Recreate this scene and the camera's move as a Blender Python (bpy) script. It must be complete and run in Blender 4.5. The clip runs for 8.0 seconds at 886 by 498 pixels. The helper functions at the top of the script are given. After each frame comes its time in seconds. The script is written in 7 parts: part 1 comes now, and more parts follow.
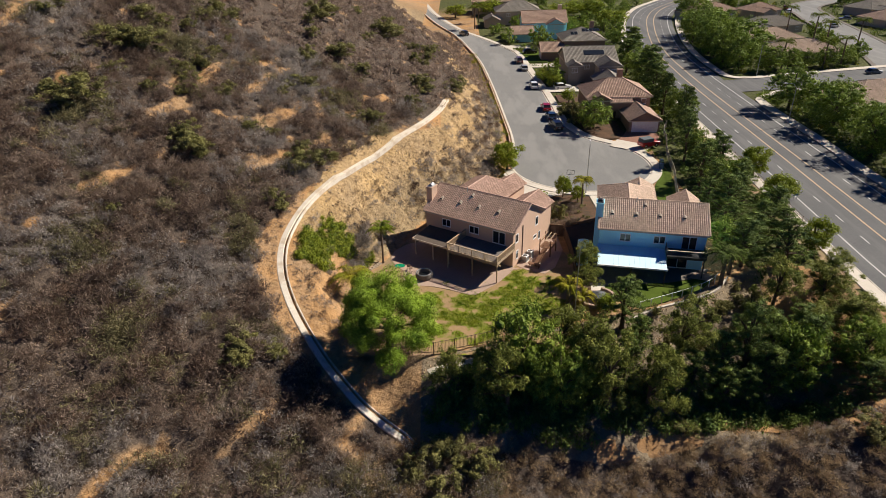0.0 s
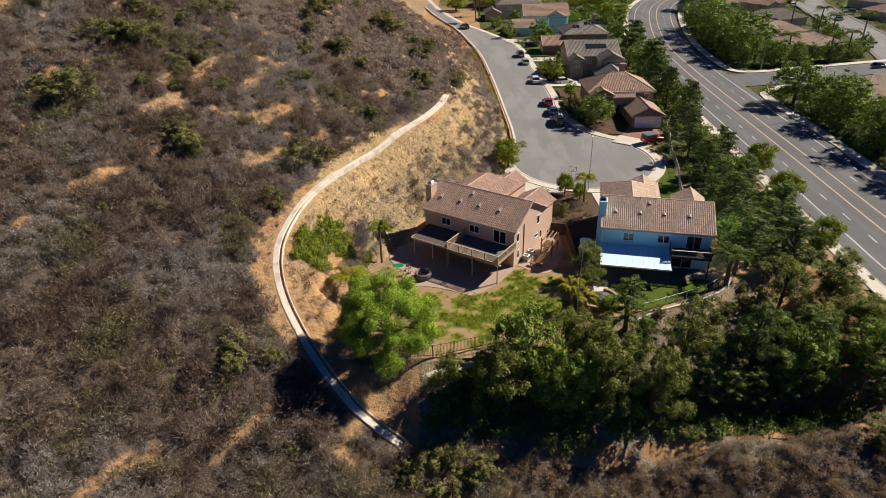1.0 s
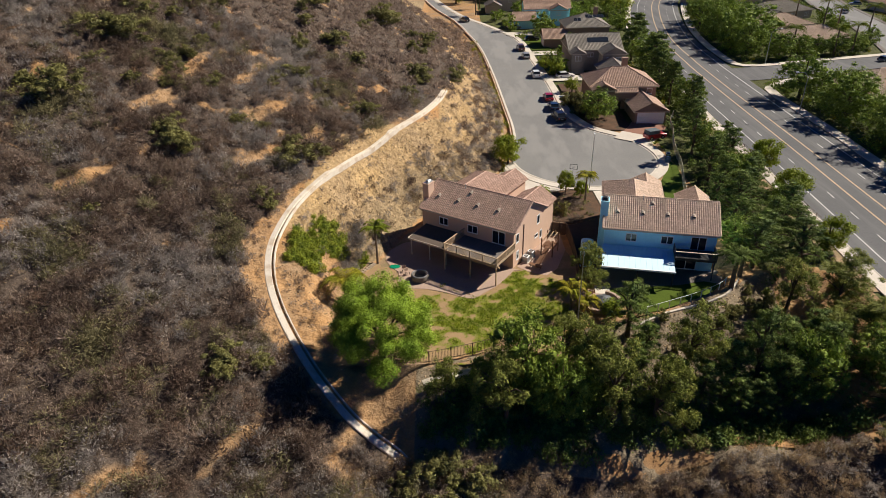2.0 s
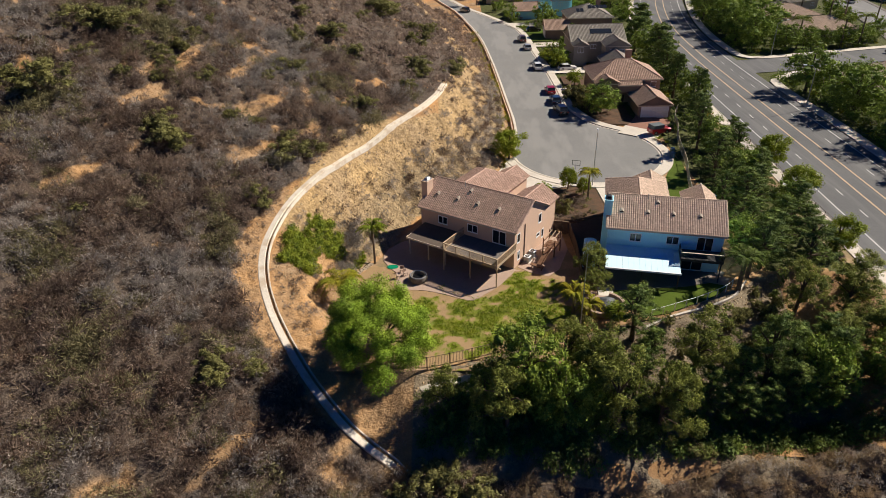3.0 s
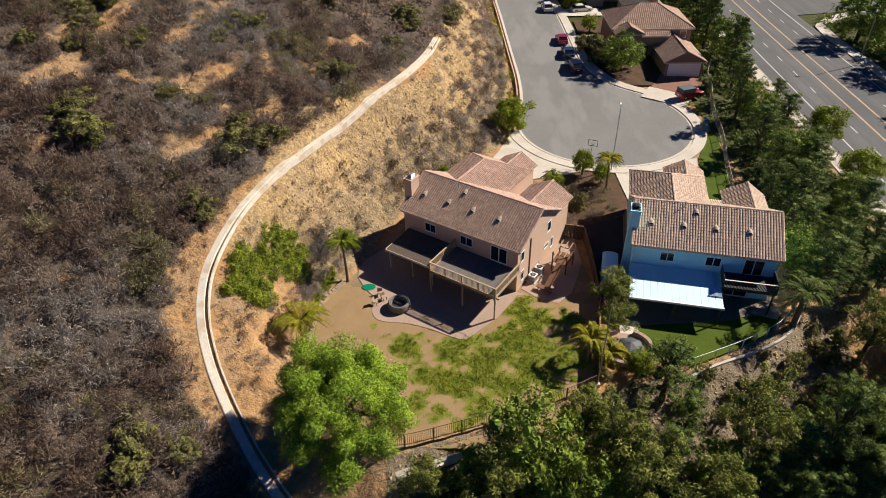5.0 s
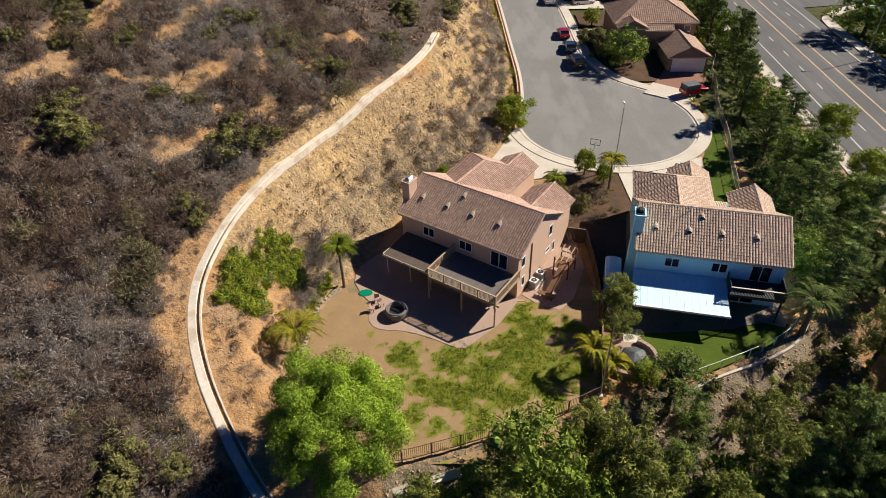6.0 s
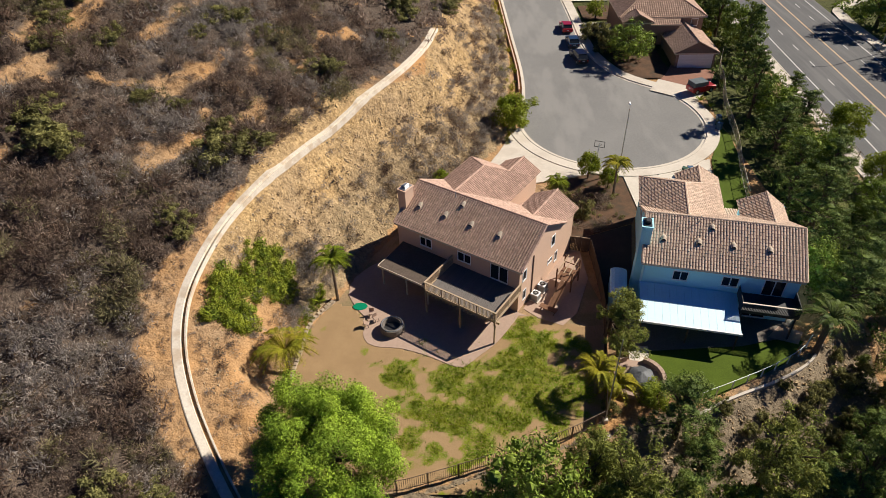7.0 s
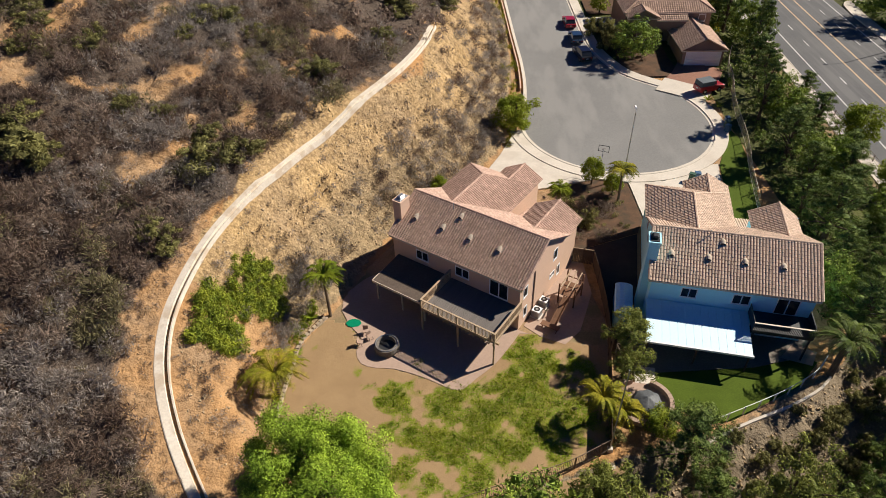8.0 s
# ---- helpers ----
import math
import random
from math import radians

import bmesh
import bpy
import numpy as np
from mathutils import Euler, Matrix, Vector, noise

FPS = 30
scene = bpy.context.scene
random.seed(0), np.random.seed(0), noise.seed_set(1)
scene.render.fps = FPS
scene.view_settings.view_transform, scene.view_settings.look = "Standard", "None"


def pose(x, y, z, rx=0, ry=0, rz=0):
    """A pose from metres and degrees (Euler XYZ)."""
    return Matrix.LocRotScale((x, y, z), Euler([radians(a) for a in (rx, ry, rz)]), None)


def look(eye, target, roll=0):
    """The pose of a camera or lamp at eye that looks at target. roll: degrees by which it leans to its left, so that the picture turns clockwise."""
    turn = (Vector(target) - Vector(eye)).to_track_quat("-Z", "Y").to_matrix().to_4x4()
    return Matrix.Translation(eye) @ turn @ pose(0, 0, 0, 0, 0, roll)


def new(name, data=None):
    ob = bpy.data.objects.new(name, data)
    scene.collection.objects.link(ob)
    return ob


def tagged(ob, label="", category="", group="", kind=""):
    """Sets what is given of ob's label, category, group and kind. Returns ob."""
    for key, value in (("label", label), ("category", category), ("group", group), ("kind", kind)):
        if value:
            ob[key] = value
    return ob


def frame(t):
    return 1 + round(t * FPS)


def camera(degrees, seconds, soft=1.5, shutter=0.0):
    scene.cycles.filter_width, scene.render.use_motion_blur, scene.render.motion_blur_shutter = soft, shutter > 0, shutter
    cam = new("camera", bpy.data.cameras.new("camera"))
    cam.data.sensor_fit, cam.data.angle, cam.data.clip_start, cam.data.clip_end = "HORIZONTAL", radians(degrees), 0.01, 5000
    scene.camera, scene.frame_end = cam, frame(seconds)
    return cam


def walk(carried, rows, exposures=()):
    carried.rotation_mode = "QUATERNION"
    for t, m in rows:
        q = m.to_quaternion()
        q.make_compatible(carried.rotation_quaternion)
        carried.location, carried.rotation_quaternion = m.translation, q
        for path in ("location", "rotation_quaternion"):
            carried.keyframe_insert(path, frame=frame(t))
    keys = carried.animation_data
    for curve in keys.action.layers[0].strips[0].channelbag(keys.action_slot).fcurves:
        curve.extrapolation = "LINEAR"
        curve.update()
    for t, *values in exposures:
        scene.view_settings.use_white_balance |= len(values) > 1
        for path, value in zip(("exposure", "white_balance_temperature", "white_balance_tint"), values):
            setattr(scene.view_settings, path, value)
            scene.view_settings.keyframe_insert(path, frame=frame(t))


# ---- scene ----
cam = camera(70.3, 8.0, soft=0.01, shutter=0.01)
PATH = [
    (0, (0.323, 0.016, 42.879), (0.272, 1.782, 41.941), -1.5),
    (0.5, (0.334, 0.889, 42.839), (0.282, 2.651, 41.893), -1.5),
    (1, (0.424, 1.879, 42.792), (0.371, 3.634, 41.836), -1.5),
    (1.5, (0.685, 3.006, 42.617), (0.629, 4.757, 41.653), -1.6),
    (3, (1.01, 6.84, 42.554), (0.951, 8.571, 41.553), -1.6),
    (3.5, (1.169, 9.049, 42.604), (1.108, 10.763, 41.574), -1.6),
    (4, (1.707, 16.185, 42.882), (1.641, 17.845, 41.769), -1.6),
    (4.5, (2.039, 22.068, 43.03), (1.973, 23.689, 41.86), -1.6),
    (6, (2.299, 27.315, 43.326), (2.232, 28.896, 42.103), -1.7),
    (6.5, (2.371, 29.12, 43.365), (2.304, 30.69, 42.127), -1.7),
    (7, (2.565, 30.986, 43.457), (2.494, 32.543, 42.204), -1.9),
    (7.5, (2.667, 32.854, 43.548), (2.596, 34.4, 42.28), -1.9),
    (8, (2.862, 34.703, 43.615), (2.787, 36.236, 42.334), -2.0),
]
walk(cam, [(t, look(eye, target, roll)) for t, eye, target, roll in PATH])

# ---- light ----
SUN_AZ, SUN_EL = math.atan2(2.05, 4.35), radians(39.0)   # the way towards the sun
to_sun = Vector((math.cos(SUN_AZ) * math.cos(SUN_EL), math.sin(SUN_AZ) * math.cos(SUN_EL), math.sin(SUN_EL)))
sun = new("sun", bpy.data.lights.new("sun", "SUN"))
sun.data.energy, sun.data.angle, sun.data.color = 5.0, radians(0.55), (1.0, 0.925, 0.81)
sun.matrix_world = look((60, 60, 120), Vector((60, 60, 120)) - to_sun)
world = bpy.data.worlds.new("world")
scene.world = world
world.use_nodes = True
wn = world.node_tree
sky = wn.nodes.new("ShaderNodeTexSky")
sky.sky_type, sky.sun_disc = "NISHITA", False
sky.air_density, sky.dust_density, sky.ozone_density = 0.5, 0.0, 6.0
sky.sun_elevation, sky.sun_rotation = SUN_EL, math.pi / 2 - SUN_AZ
wn.nodes["Background"].inputs[1].default_value = 0.026
deep = wn.nodes.new("ShaderNodeHueSaturation")
deep.inputs["Saturation"].default_value = 3.0
clear = wn.nodes.new("ShaderNodeMix")
clear.data_type, clear.blend_type = "RGBA", "MULTIPLY"
clear.inputs[0].default_value = 1.0
clear.inputs[7].default_value = (0.08, 1.1, 1.65, 1)
wn.links.new(sky.outputs[0], deep.inputs["Color"])
wn.links.new(deep.outputs[0], clear.inputs[6])
wn.links.new(clear.outputs[2], wn.nodes["Background"].inputs[0])
scene.view_settings.exposure = 0.52

# ---- materials ----


def mat(name, a, b, scale=1.0, rough=0.85, bump=0.3, fine=8.0, c=None, c_scale=0.15, c_amount=0.5, island=0.0, piece=0.0, metal=0.0, spread=0.25, tall=0.02, speckle=0.5, streak=None):
    """A surface that wanders between colours a and b at two scales, with patches of c, and fine relief."""
    m = bpy.data.materials.new(name)
    m.use_nodes = True
    n, l = m.node_tree.nodes, m.node_tree.links
    p = n["Principled BSDF"]
    p.inputs["Roughness"].default_value, p.inputs["Metallic"].default_value = rough, metal
    p.inputs["Specular IOR Level"].default_value = 0.5 if rough < 0.7 else 0.12
    co = n.new("ShaderNodeTexCoord").outputs["Object"]

    def grain(s, detail=5.0, drawn=None):
        t = n.new("ShaderNodeTexNoise")
        t.inputs["Scale"].default_value, t.inputs["Detail"].default_value, t.inputs["Roughness"].default_value = s, detail, 0.62
        if drawn:
            k = n.new("ShaderNodeMapping")
            k.inputs["Scale"].default_value = (drawn[0], drawn[1], 1)
            k.inputs["Rotation"].default_value = (0, 0, drawn[2])
            l.new(co, k.inputs["Vector"])
            l.new(k.outputs[0], t.inputs["Vector"])
        else:
            l.new(co, t.inputs["Vector"])
        return t.outputs[0]

    def between(v, lo, hi):
        r = n.new("ShaderNodeMapRange")
        r.inputs["From Min"].default_value, r.inputs["From Max"].default_value = lo, hi
        l.new(v, r.inputs["Value"])
        return r.outputs[0]

    def mix(f, u, v, kind="MIX"):
        x = n.new("ShaderNodeMix")
        x.data_type, x.blend_type = "RGBA", kind
        for v_, i in ((f, 0), (u, 6), (v, 7)):
            if hasattr(v_, "is_linked"):
                l.new(v_, x.inputs[i])
            else:
                x.inputs[i].default_value = v_ if i == 0 else (*v_, 1)
        return x.outputs[2]

    g1 = between(grain(scale), 0.5 - spread, 0.5 + spread)
    col = mix(g1, a, b)
    g2 = grain(scale * fine)
    col = mix(speckle, col, mix(between(g2, 0.3, 0.7), (0.55, 0.55, 0.55), (1.3, 1.3, 1.3)), "MULTIPLY") if spread else col
    if c:
        col = mix(mix_value(n, l, between(grain(c_scale, 3.0, streak), 0.5, 0.62), c_amount), col, c)
    if island or piece:
        r = n.new("ShaderNodeNewGeometry").outputs["Random Per Island"] if island else n.new("ShaderNodeObjectInfo").outputs["Random"]
        k = island or piece
        col = mix(1.0, col, mix(r, (1 - k, 1 - k, 1 - k), (1 + k, 1 + k, 1 + k)), "MULTIPLY")
    l.new(col, p.inputs["Base Color"])
    if bump:
        bn = n.new("ShaderNodeBump")
        bn.inputs["Strength"].default_value, bn.inputs["Distance"].default_value = bump, tall
        l.new(g2, bn.inputs["Height"])
        l.new(bn.outputs[0], p.inputs["Normal"])
    return m


def mix_value(n, l, v, k):
    m = n.new("ShaderNodeMath")
    m.operation = "MULTIPLY"
    m.inputs[1].default_value = k
    l.new(v, m.inputs[0])
    return m.outputs[0]


def leaf_mat(name, a, b, scale=0.5, island=0.35, through_light=0.25, spread=0.14):
    m = mat(name, a, b, scale=scale, rough=0.6, bump=0, island=island, fine=4, spread=spread)
    n, l = m.node_tree.nodes, m.node_tree.links
    p, out = n["Principled BSDF"], n["Material Output"]
    p.inputs["Specular IOR Level"].default_value = 0.12
    t, x = n.new("ShaderNodeBsdfTranslucent"), n.new("ShaderNodeMixShader")
    l.new(p.inputs["Base Color"].links[0].from_socket, t.inputs[0])
    x.inputs[0].default_value = through_light
    l.new(p.outputs[0], x.inputs[1])
    l.new(t.outputs[0], x.inputs[2])
    l.new(x.outputs[0], out.inputs[0])
    return m


def glass_mat(name, tint, rough=0.08):
    m = bpy.data.materials.new(name)
    m.use_nodes = True
    p = m.node_tree.nodes["Principled BSDF"]
    p.inputs["Base Color"].default_value = (*tint, 1)
    p.inputs["Roughness"].default_value = rough
    p.inputs["Specular IOR Level"].default_value = 0.6
    return m


M_DIRT = mat("dry_earth", (0.42, 0.235, 0.10), (0.30, 0.17, 0.08), 0.35, bump=0.6, fine=14, c=(0.40, 0.30, 0.19), c_scale=0.07, c_amount=0.6, tall=0.08)


def ground_material():
    """Earth that passes from leaf litter to bare dirt, cut rock and gravel by the weights stored on the ground."""
    m = bpy.data.materials.new("hillside_ground")
    m.use_nodes = True
    n, l = m.node_tree.nodes, m.node_tree.links
    p = n["Principled BSDF"]
    p.inputs["Roughness"].default_value, p.inputs["Specular IOR Level"].default_value = 0.92, 0.12
    co = n.new("ShaderNodeTexCoord").outputs["Object"]

    def grain(s, lo, hi, detail=6.0):
        t, r = n.new("ShaderNodeTexNoise"), n.new("ShaderNodeMapRange")
        t.inputs["Scale"].default_value, t.inputs["Detail"].default_value, t.inputs["Roughness"].default_value = s, detail, 0.65
        r.inputs["From Min"].default_value, r.inputs["From Max"].default_value = lo, hi
        l.new(co, t.inputs["Vector"])
        l.new(t.outputs[0], r.inputs["Value"])
        return r.outputs[0]

    def mix(f, u, v, kind="MIX"):
        x = n.new("ShaderNodeMix")
        x.data_type, x.blend_type = "RGBA", kind
        for v_, i in ((f, 0), (u, 6), (v, 7)):
            if hasattr(v_, "is_linked"):
                l.new(v_, x.inputs[i])
            else:
                x.inputs[i].default_value = v_ if i == 0 else (*v_, 1)
        return x.outputs[2]

    def weight(name, fray):
        a, r, s = n.new("ShaderNodeAttribute"), n.new("ShaderNodeMapRange"), n.new("ShaderNodeMath")
        a.attribute_name = name
        s.operation = "MULTIPLY_ADD"
        l.new(grain(1.6, -0.5, 0.5), s.inputs[0])
        s.inputs[1].default_value, s.inputs[2].default_value = fray, -fray
        t = n.new("ShaderNodeMath")
        t.operation = "ADD"
        l.new(a.outputs["Fac"], t.inputs[0])
        l.new(s.outputs[0], t.inputs[1])
        r.inputs["From Min"].default_value, r.inputs["From Max"].default_value = 0.35, 0.65
        l.new(t.outputs[0], r.inputs["Value"])
        return r.outputs[0]

    fine, mid, wide = grain(6.0, 0.3, 0.7), grain(0.9, 0.3, 0.7), grain(0.12, 0.35, 0.65)
    litter = mix(grain(9.0, 0.36, 0.64), mix(mid, (0.18, 0.132, 0.098), (0.10, 0.078, 0.062)), (0.065, 0.05, 0.04))
    dirt = mix(wide, mix(mid, (0.52, 0.285, 0.115), (0.36, 0.20, 0.085)), mix(mid, (0.40, 0.275, 0.165), (0.27, 0.18, 0.105)))
    rock = mix(wide, mix(mid, (0.57, 0.39, 0.185), (0.38, 0.25, 0.115)), mix(mid, (0.46, 0.325, 0.18), (0.27, 0.19, 0.11)))
    rock = mix(0.8, rock, mix(grain(2.8, 0.36, 0.6), (0.55, 0.52, 0.5), (1.2, 1.2, 1.2)), "MULTIPLY")
    talus = mix(mid, (0.40, 0.29, 0.165), (0.24, 0.175, 0.10))
    rock = mix(weight("talus", 0.8), rock, mix(0.7, talus, mix(grain(3.4, 0.38, 0.6), (0.5, 0.5, 0.5), (1.25, 1.25, 1.25)), "MULTIPLY"))
    gravel = mix(mid, (0.29, 0.225, 0.15), (0.16, 0.125, 0.085))
    col = mix(weight("bare", 0.5), litter, dirt)
    col = mix(weight("lush", 0.5), col, mix(mid, (0.11, 0.115, 0.035), (0.06, 0.065, 0.025)))
    col = mix(weight("rock", 0.3), col, rock)
    col = mix(weight("gravel", 0.3), col, gravel)
    col = mix(0.6, col, mix(fine, (0.7, 0.7, 0.7), (1.25, 1.25, 1.25)), "MULTIPLY")
    l.new(col, p.inputs["Base Color"])
    b1, b2 = n.new("ShaderNodeBump"), n.new("ShaderNodeBump")
    b1.inputs["Strength"].default_value, b1.inputs["Distance"].default_value = 0.7, 0.3
    b2.inputs["Strength"].default_value, b2.inputs["Distance"].default_value = 0.3, 0.04
    l.new(mid, b1.inputs["Height"])
    l.new(fine, b2.inputs["Height"])
    l.new(b1.outputs[0], b2.inputs["Normal"])
    l.new(b2.outputs[0], p.inputs["Normal"])
    return m


M_GROUND = ground_material()
M_ASPHALT = mat("worn_asphalt", (0.24, 0.233, 0.22), (0.20, 0.195, 0.187), 0.12, bump=0.2, fine=40, c=(0.295, 0.283, 0.265), c_scale=1.0, c_amount=0.5, speckle=0.25, streak=(0.22, 0.05, -0.6))
M_ROAD = mat("road_asphalt", (0.155, 0.152, 0.15), (0.115, 0.114, 0.115), 0.1, bump=0.2, fine=40, c=(0.18, 0.175, 0.17), c_scale=1.0, c_amount=0.6, speckle=0.25, streak=(0.45, 0.02, 0.04))
M_CONC = mat("pale_concrete", (0.66, 0.59, 0.50), (0.56, 0.50, 0.42), 0.35, bump=0.08, fine=14, speckle=0.18, c=(0.50, 0.43, 0.35), c_scale=0.3, c_amount=0.5)
M_DITCH = mat("weathered_concrete", (0.76, 0.68, 0.57), (0.64, 0.56, 0.45), 0.7, bump=0.4, fine=8, c=(0.46, 0.33, 0.21), c_scale=0.55, c_amount=0.55, speckle=0.35)
M_PATIO = mat("tan_patio_concrete", (0.44, 0.315, 0.245), (0.37, 0.265, 0.205), 0.4, bump=0.1, fine=9, speckle=0.2)


def lawn_material():
    """Grass that thins out into bare yard earth by the weight stored on the sheet."""
    m = bpy.data.materials.new("patchy_lawn")
    m.use_nodes = True
    n, l = m.node_tree.nodes, m.node_tree.links
    p = n["Principled BSDF"]
    p.inputs["Roughness"].default_value, p.inputs["Specular IOR Level"].default_value = 0.9, 0.1
    co = n.new("ShaderNodeTexCoord").outputs["Object"]

    def grain(s, lo, hi):
        t, r = n.new("ShaderNodeTexNoise"), n.new("ShaderNodeMapRange")
        t.inputs["Scale"].default_value, t.inputs["Detail"].default_value, t.inputs["Roughness"].default_value = s, 6.0, 0.65
        r.inputs["From Min"].default_value, r.inputs["From Max"].default_value = lo, hi
        l.new(co, t.inputs["Vector"])
        l.new(t.outputs[0], r.inputs["Value"])
        return r.outputs[0]

    def mix(f, u, v):
        x = n.new("ShaderNodeMix")
        x.data_type = "RGBA"
        for v_, i in ((f, 0), (u, 6), (v, 7)):
            if hasattr(v_, "is_linked"):
                l.new(v_, x.inputs[i])
            else:
                x.inputs[i].default_value = v_ if i == 0 else (*v_, 1)
        return x.outputs[2]

    a, t, r = n.new("ShaderNodeAttribute"), n.new("ShaderNodeMath"), n.new("ShaderNodeMapRange")
    a.attribute_name = "green"
    t.operation = "ADD"
    l.new(a.outputs["Fac"], t.inputs[0])
    l.new(grain(3.0, 1.9, -1.9), t.inputs[1])
    r.inputs["From Min"].default_value, r.inputs["From Max"].default_value = 0.4, 0.75
    l.new(t.outputs[0], r.inputs["Value"])
    fine = grain(26, 0.3, 0.7)
    worn = n.new("ShaderNodeMath")
    worn.operation = "MULTIPLY"
    l.new(r.outputs[0], worn.inputs[0])
    l.new(grain(7.0, 0.62, 0.5), worn.inputs[1])
    earth = mix(fine, mix(grain(0.5, 0.35, 0.65), (0.43, 0.285, 0.15), (0.33, 0.21, 0.11)), (0.28, 0.19, 0.10))
    grass = mix(fine, mix(grain(0.6, 0.35, 0.65), (0.155, 0.23, 0.014), (0.34, 0.32, 0.03)), (0.085, 0.13, 0.01))
    l.new(mix(worn.outputs[0], earth, grass), p.inputs["Base Color"])
    b = n.new("ShaderNodeBump")
    b.inputs["Strength"].default_value, b.inputs["Distance"].default_value = 0.4, 0.04
    l.new(fine, b.inputs["Height"])
    l.new(b.outputs[0], p.inputs["Normal"])
    return m


M_TURF = mat("green_turf", (0.085, 0.125, 0.012), (0.06, 0.09, 0.008), 0.5, bump=0.5, fine=16)
M_YARD = mat("bare_yard_earth", (0.36, 0.25, 0.14), (0.27, 0.185, 0.11), 0.4, bump=0.4, fine=14, c=(0.14, 0.14, 0.06), c_scale=0.3, c_amount=0.5)
# Holds the shade behind the white house; also serves dull pavement and fire pit.
M_SHADE_DULL = mat("shaded_and_dull_concrete", (0.21, 0.185, 0.16), (0.16, 0.14, 0.12), 0.6, bump=0.2, fine=10)
M_MULCH = mat("red_brown_mulch", (0.15, 0.085, 0.05), (0.08, 0.05, 0.033), 0.8, bump=0.8, fine=12, c=(0.06, 0.05, 0.035), c_scale=0.6, c_amount=0.7)
# Earth colour lowered to hold the shadow that the white house throws here.
M_SHADED_SOIL = mat("shade_darkened_soil", (0.075, 0.055, 0.045), (0.045, 0.035, 0.03), 0.8, bump=0.8, fine=12)
M_STUCCO_TAN = mat("tan_stucco", (0.66, 0.455, 0.335), (0.61, 0.42, 0.31), 0.4, bump=0.15, fine=40, speckle=0.2)
# White stucco; the blue is skylight on shaded walls, put into the colour.
M_STUCCO_SKYLIT = mat("skylit_white_stucco", (0.50, 0.88, 0.98), (0.47, 0.85, 0.96), 0.4, bump=0.15, fine=40, speckle=0.2)
# Blue of the shed's skylit shade mixed into its white paint.
M_SKYLIT_PAINT = mat("skylit_white_paint", (0.52, 0.82, 0.96), (0.48, 0.78, 0.93), 0.8, rough=0.5, bump=0.05)
M_STUCCO_BROWN = mat("brown_stucco", (0.30, 0.21, 0.16), (0.26, 0.18, 0.14), 0.4, bump=0.15, fine=40, speckle=0.2)
M_STUCCO_GREY = mat("grey_beige_stucco", (0.36, 0.32, 0.27), (0.32, 0.28, 0.24), 0.4, bump=0.15, fine=40, speckle=0.2)
M_STUCCO_CREAM = mat("cream_stucco", (0.55, 0.46, 0.36), (0.50, 0.42, 0.33), 0.4, bump=0.15, fine=40, speckle=0.2)
M_TILE = mat("clay_roof_tile", (0.56, 0.38, 0.295), (0.42, 0.28, 0.215), 0.5, bump=0.2, fine=10, island=0.14)
M_TILE_B = mat("sandy_roof_tile", (0.65, 0.49, 0.37), (0.54, 0.395, 0.30), 0.5, bump=0.2, fine=10, island=0.14)
M_TILE_C = mat("red_brown_roof_tile", (0.50, 0.345, 0.26), (0.40, 0.27, 0.20), 0.5, bump=0.2, fine=10, island=0.16)
M_TILE_GREY = mat("grey_roof_tile", (0.34, 0.305, 0.255), (0.26, 0.23, 0.195), 0.5, bump=0.2, fine=10, island=0.14)
# Panels lean blue, carrying the skylit shade of the cover in their white.
M_COVER_SKYLIT = mat("skylit_white_panels", (0.67, 0.89, 0.96), (0.64, 0.87, 0.95), 0.6, rough=0.5, bump=0.03, speckle=0.1)
M_TRIM = mat("cream_trim", (0.66, 0.56, 0.44), (0.58, 0.49, 0.38), 0.8, rough=0.6, bump=0.05)
M_WHITE = mat("white_paint", (0.84, 0.84, 0.84), (0.79, 0.79, 0.79), 0.8, rough=0.5, bump=0.05, speckle=0.1)
M_DECKWOOD = mat("sun_bleached_deck_wood", (0.50, 0.38, 0.26), (0.40, 0.29, 0.19), 1.2, rough=0.75, bump=0.2)
M_DARKDECK = mat("dark_deck_boards", (0.20, 0.175, 0.16), (0.14, 0.125, 0.115), 1.5, rough=0.7, bump=0.2)
M_DARKROOF = mat("dark_patio_roofing", (0.15, 0.115, 0.09), (0.11, 0.085, 0.07), 0.6, bump=0.2)
M_WOOD = mat("weathered_redwood", (0.22, 0.12, 0.075), (0.16, 0.085, 0.05), 1.5, bump=0.3)
M_FENCE = mat("brown_fence_wood", (0.11, 0.075, 0.055), (0.075, 0.052, 0.04), 1.2, bump=0.3)
M_BLACK = mat("black_metal", (0.025, 0.025, 0.026), (0.04, 0.04, 0.04), 2, rough=0.45, bump=0.05)
M_STEEL = mat("galvanised_steel", (0.45, 0.46, 0.47), (0.36, 0.37, 0.38), 2, rough=0.4, bump=0.05, metal=0.7)
M_GLASS = glass_mat("dark_window_glass", (0.02, 0.024, 0.028))
M_BARK = mat("brown_bark", (0.14, 0.10, 0.07), (0.09, 0.065, 0.045), 2.0, bump=0.8, fine=6, tall=0.05)
M_PALMBARK = mat("palm_bark", (0.22, 0.17, 0.12), (0.15, 0.11, 0.08), 3.0, bump=0.8, fine=5, tall=0.05)
M_YELLOW = mat("yellow_road_paint", (0.58, 0.43, 0.28), (0.46, 0.35, 0.24), 1.5, bump=0.05)
M_LINE = mat("white_road_paint", (0.66, 0.65, 0.62), (0.52, 0.51, 0.49), 1.5, bump=0.05)
M_STONES = mat("tan_stones", (0.50, 0.37, 0.22), (0.36, 0.26, 0.155), 0.8, bump=0.3, island=0.25)
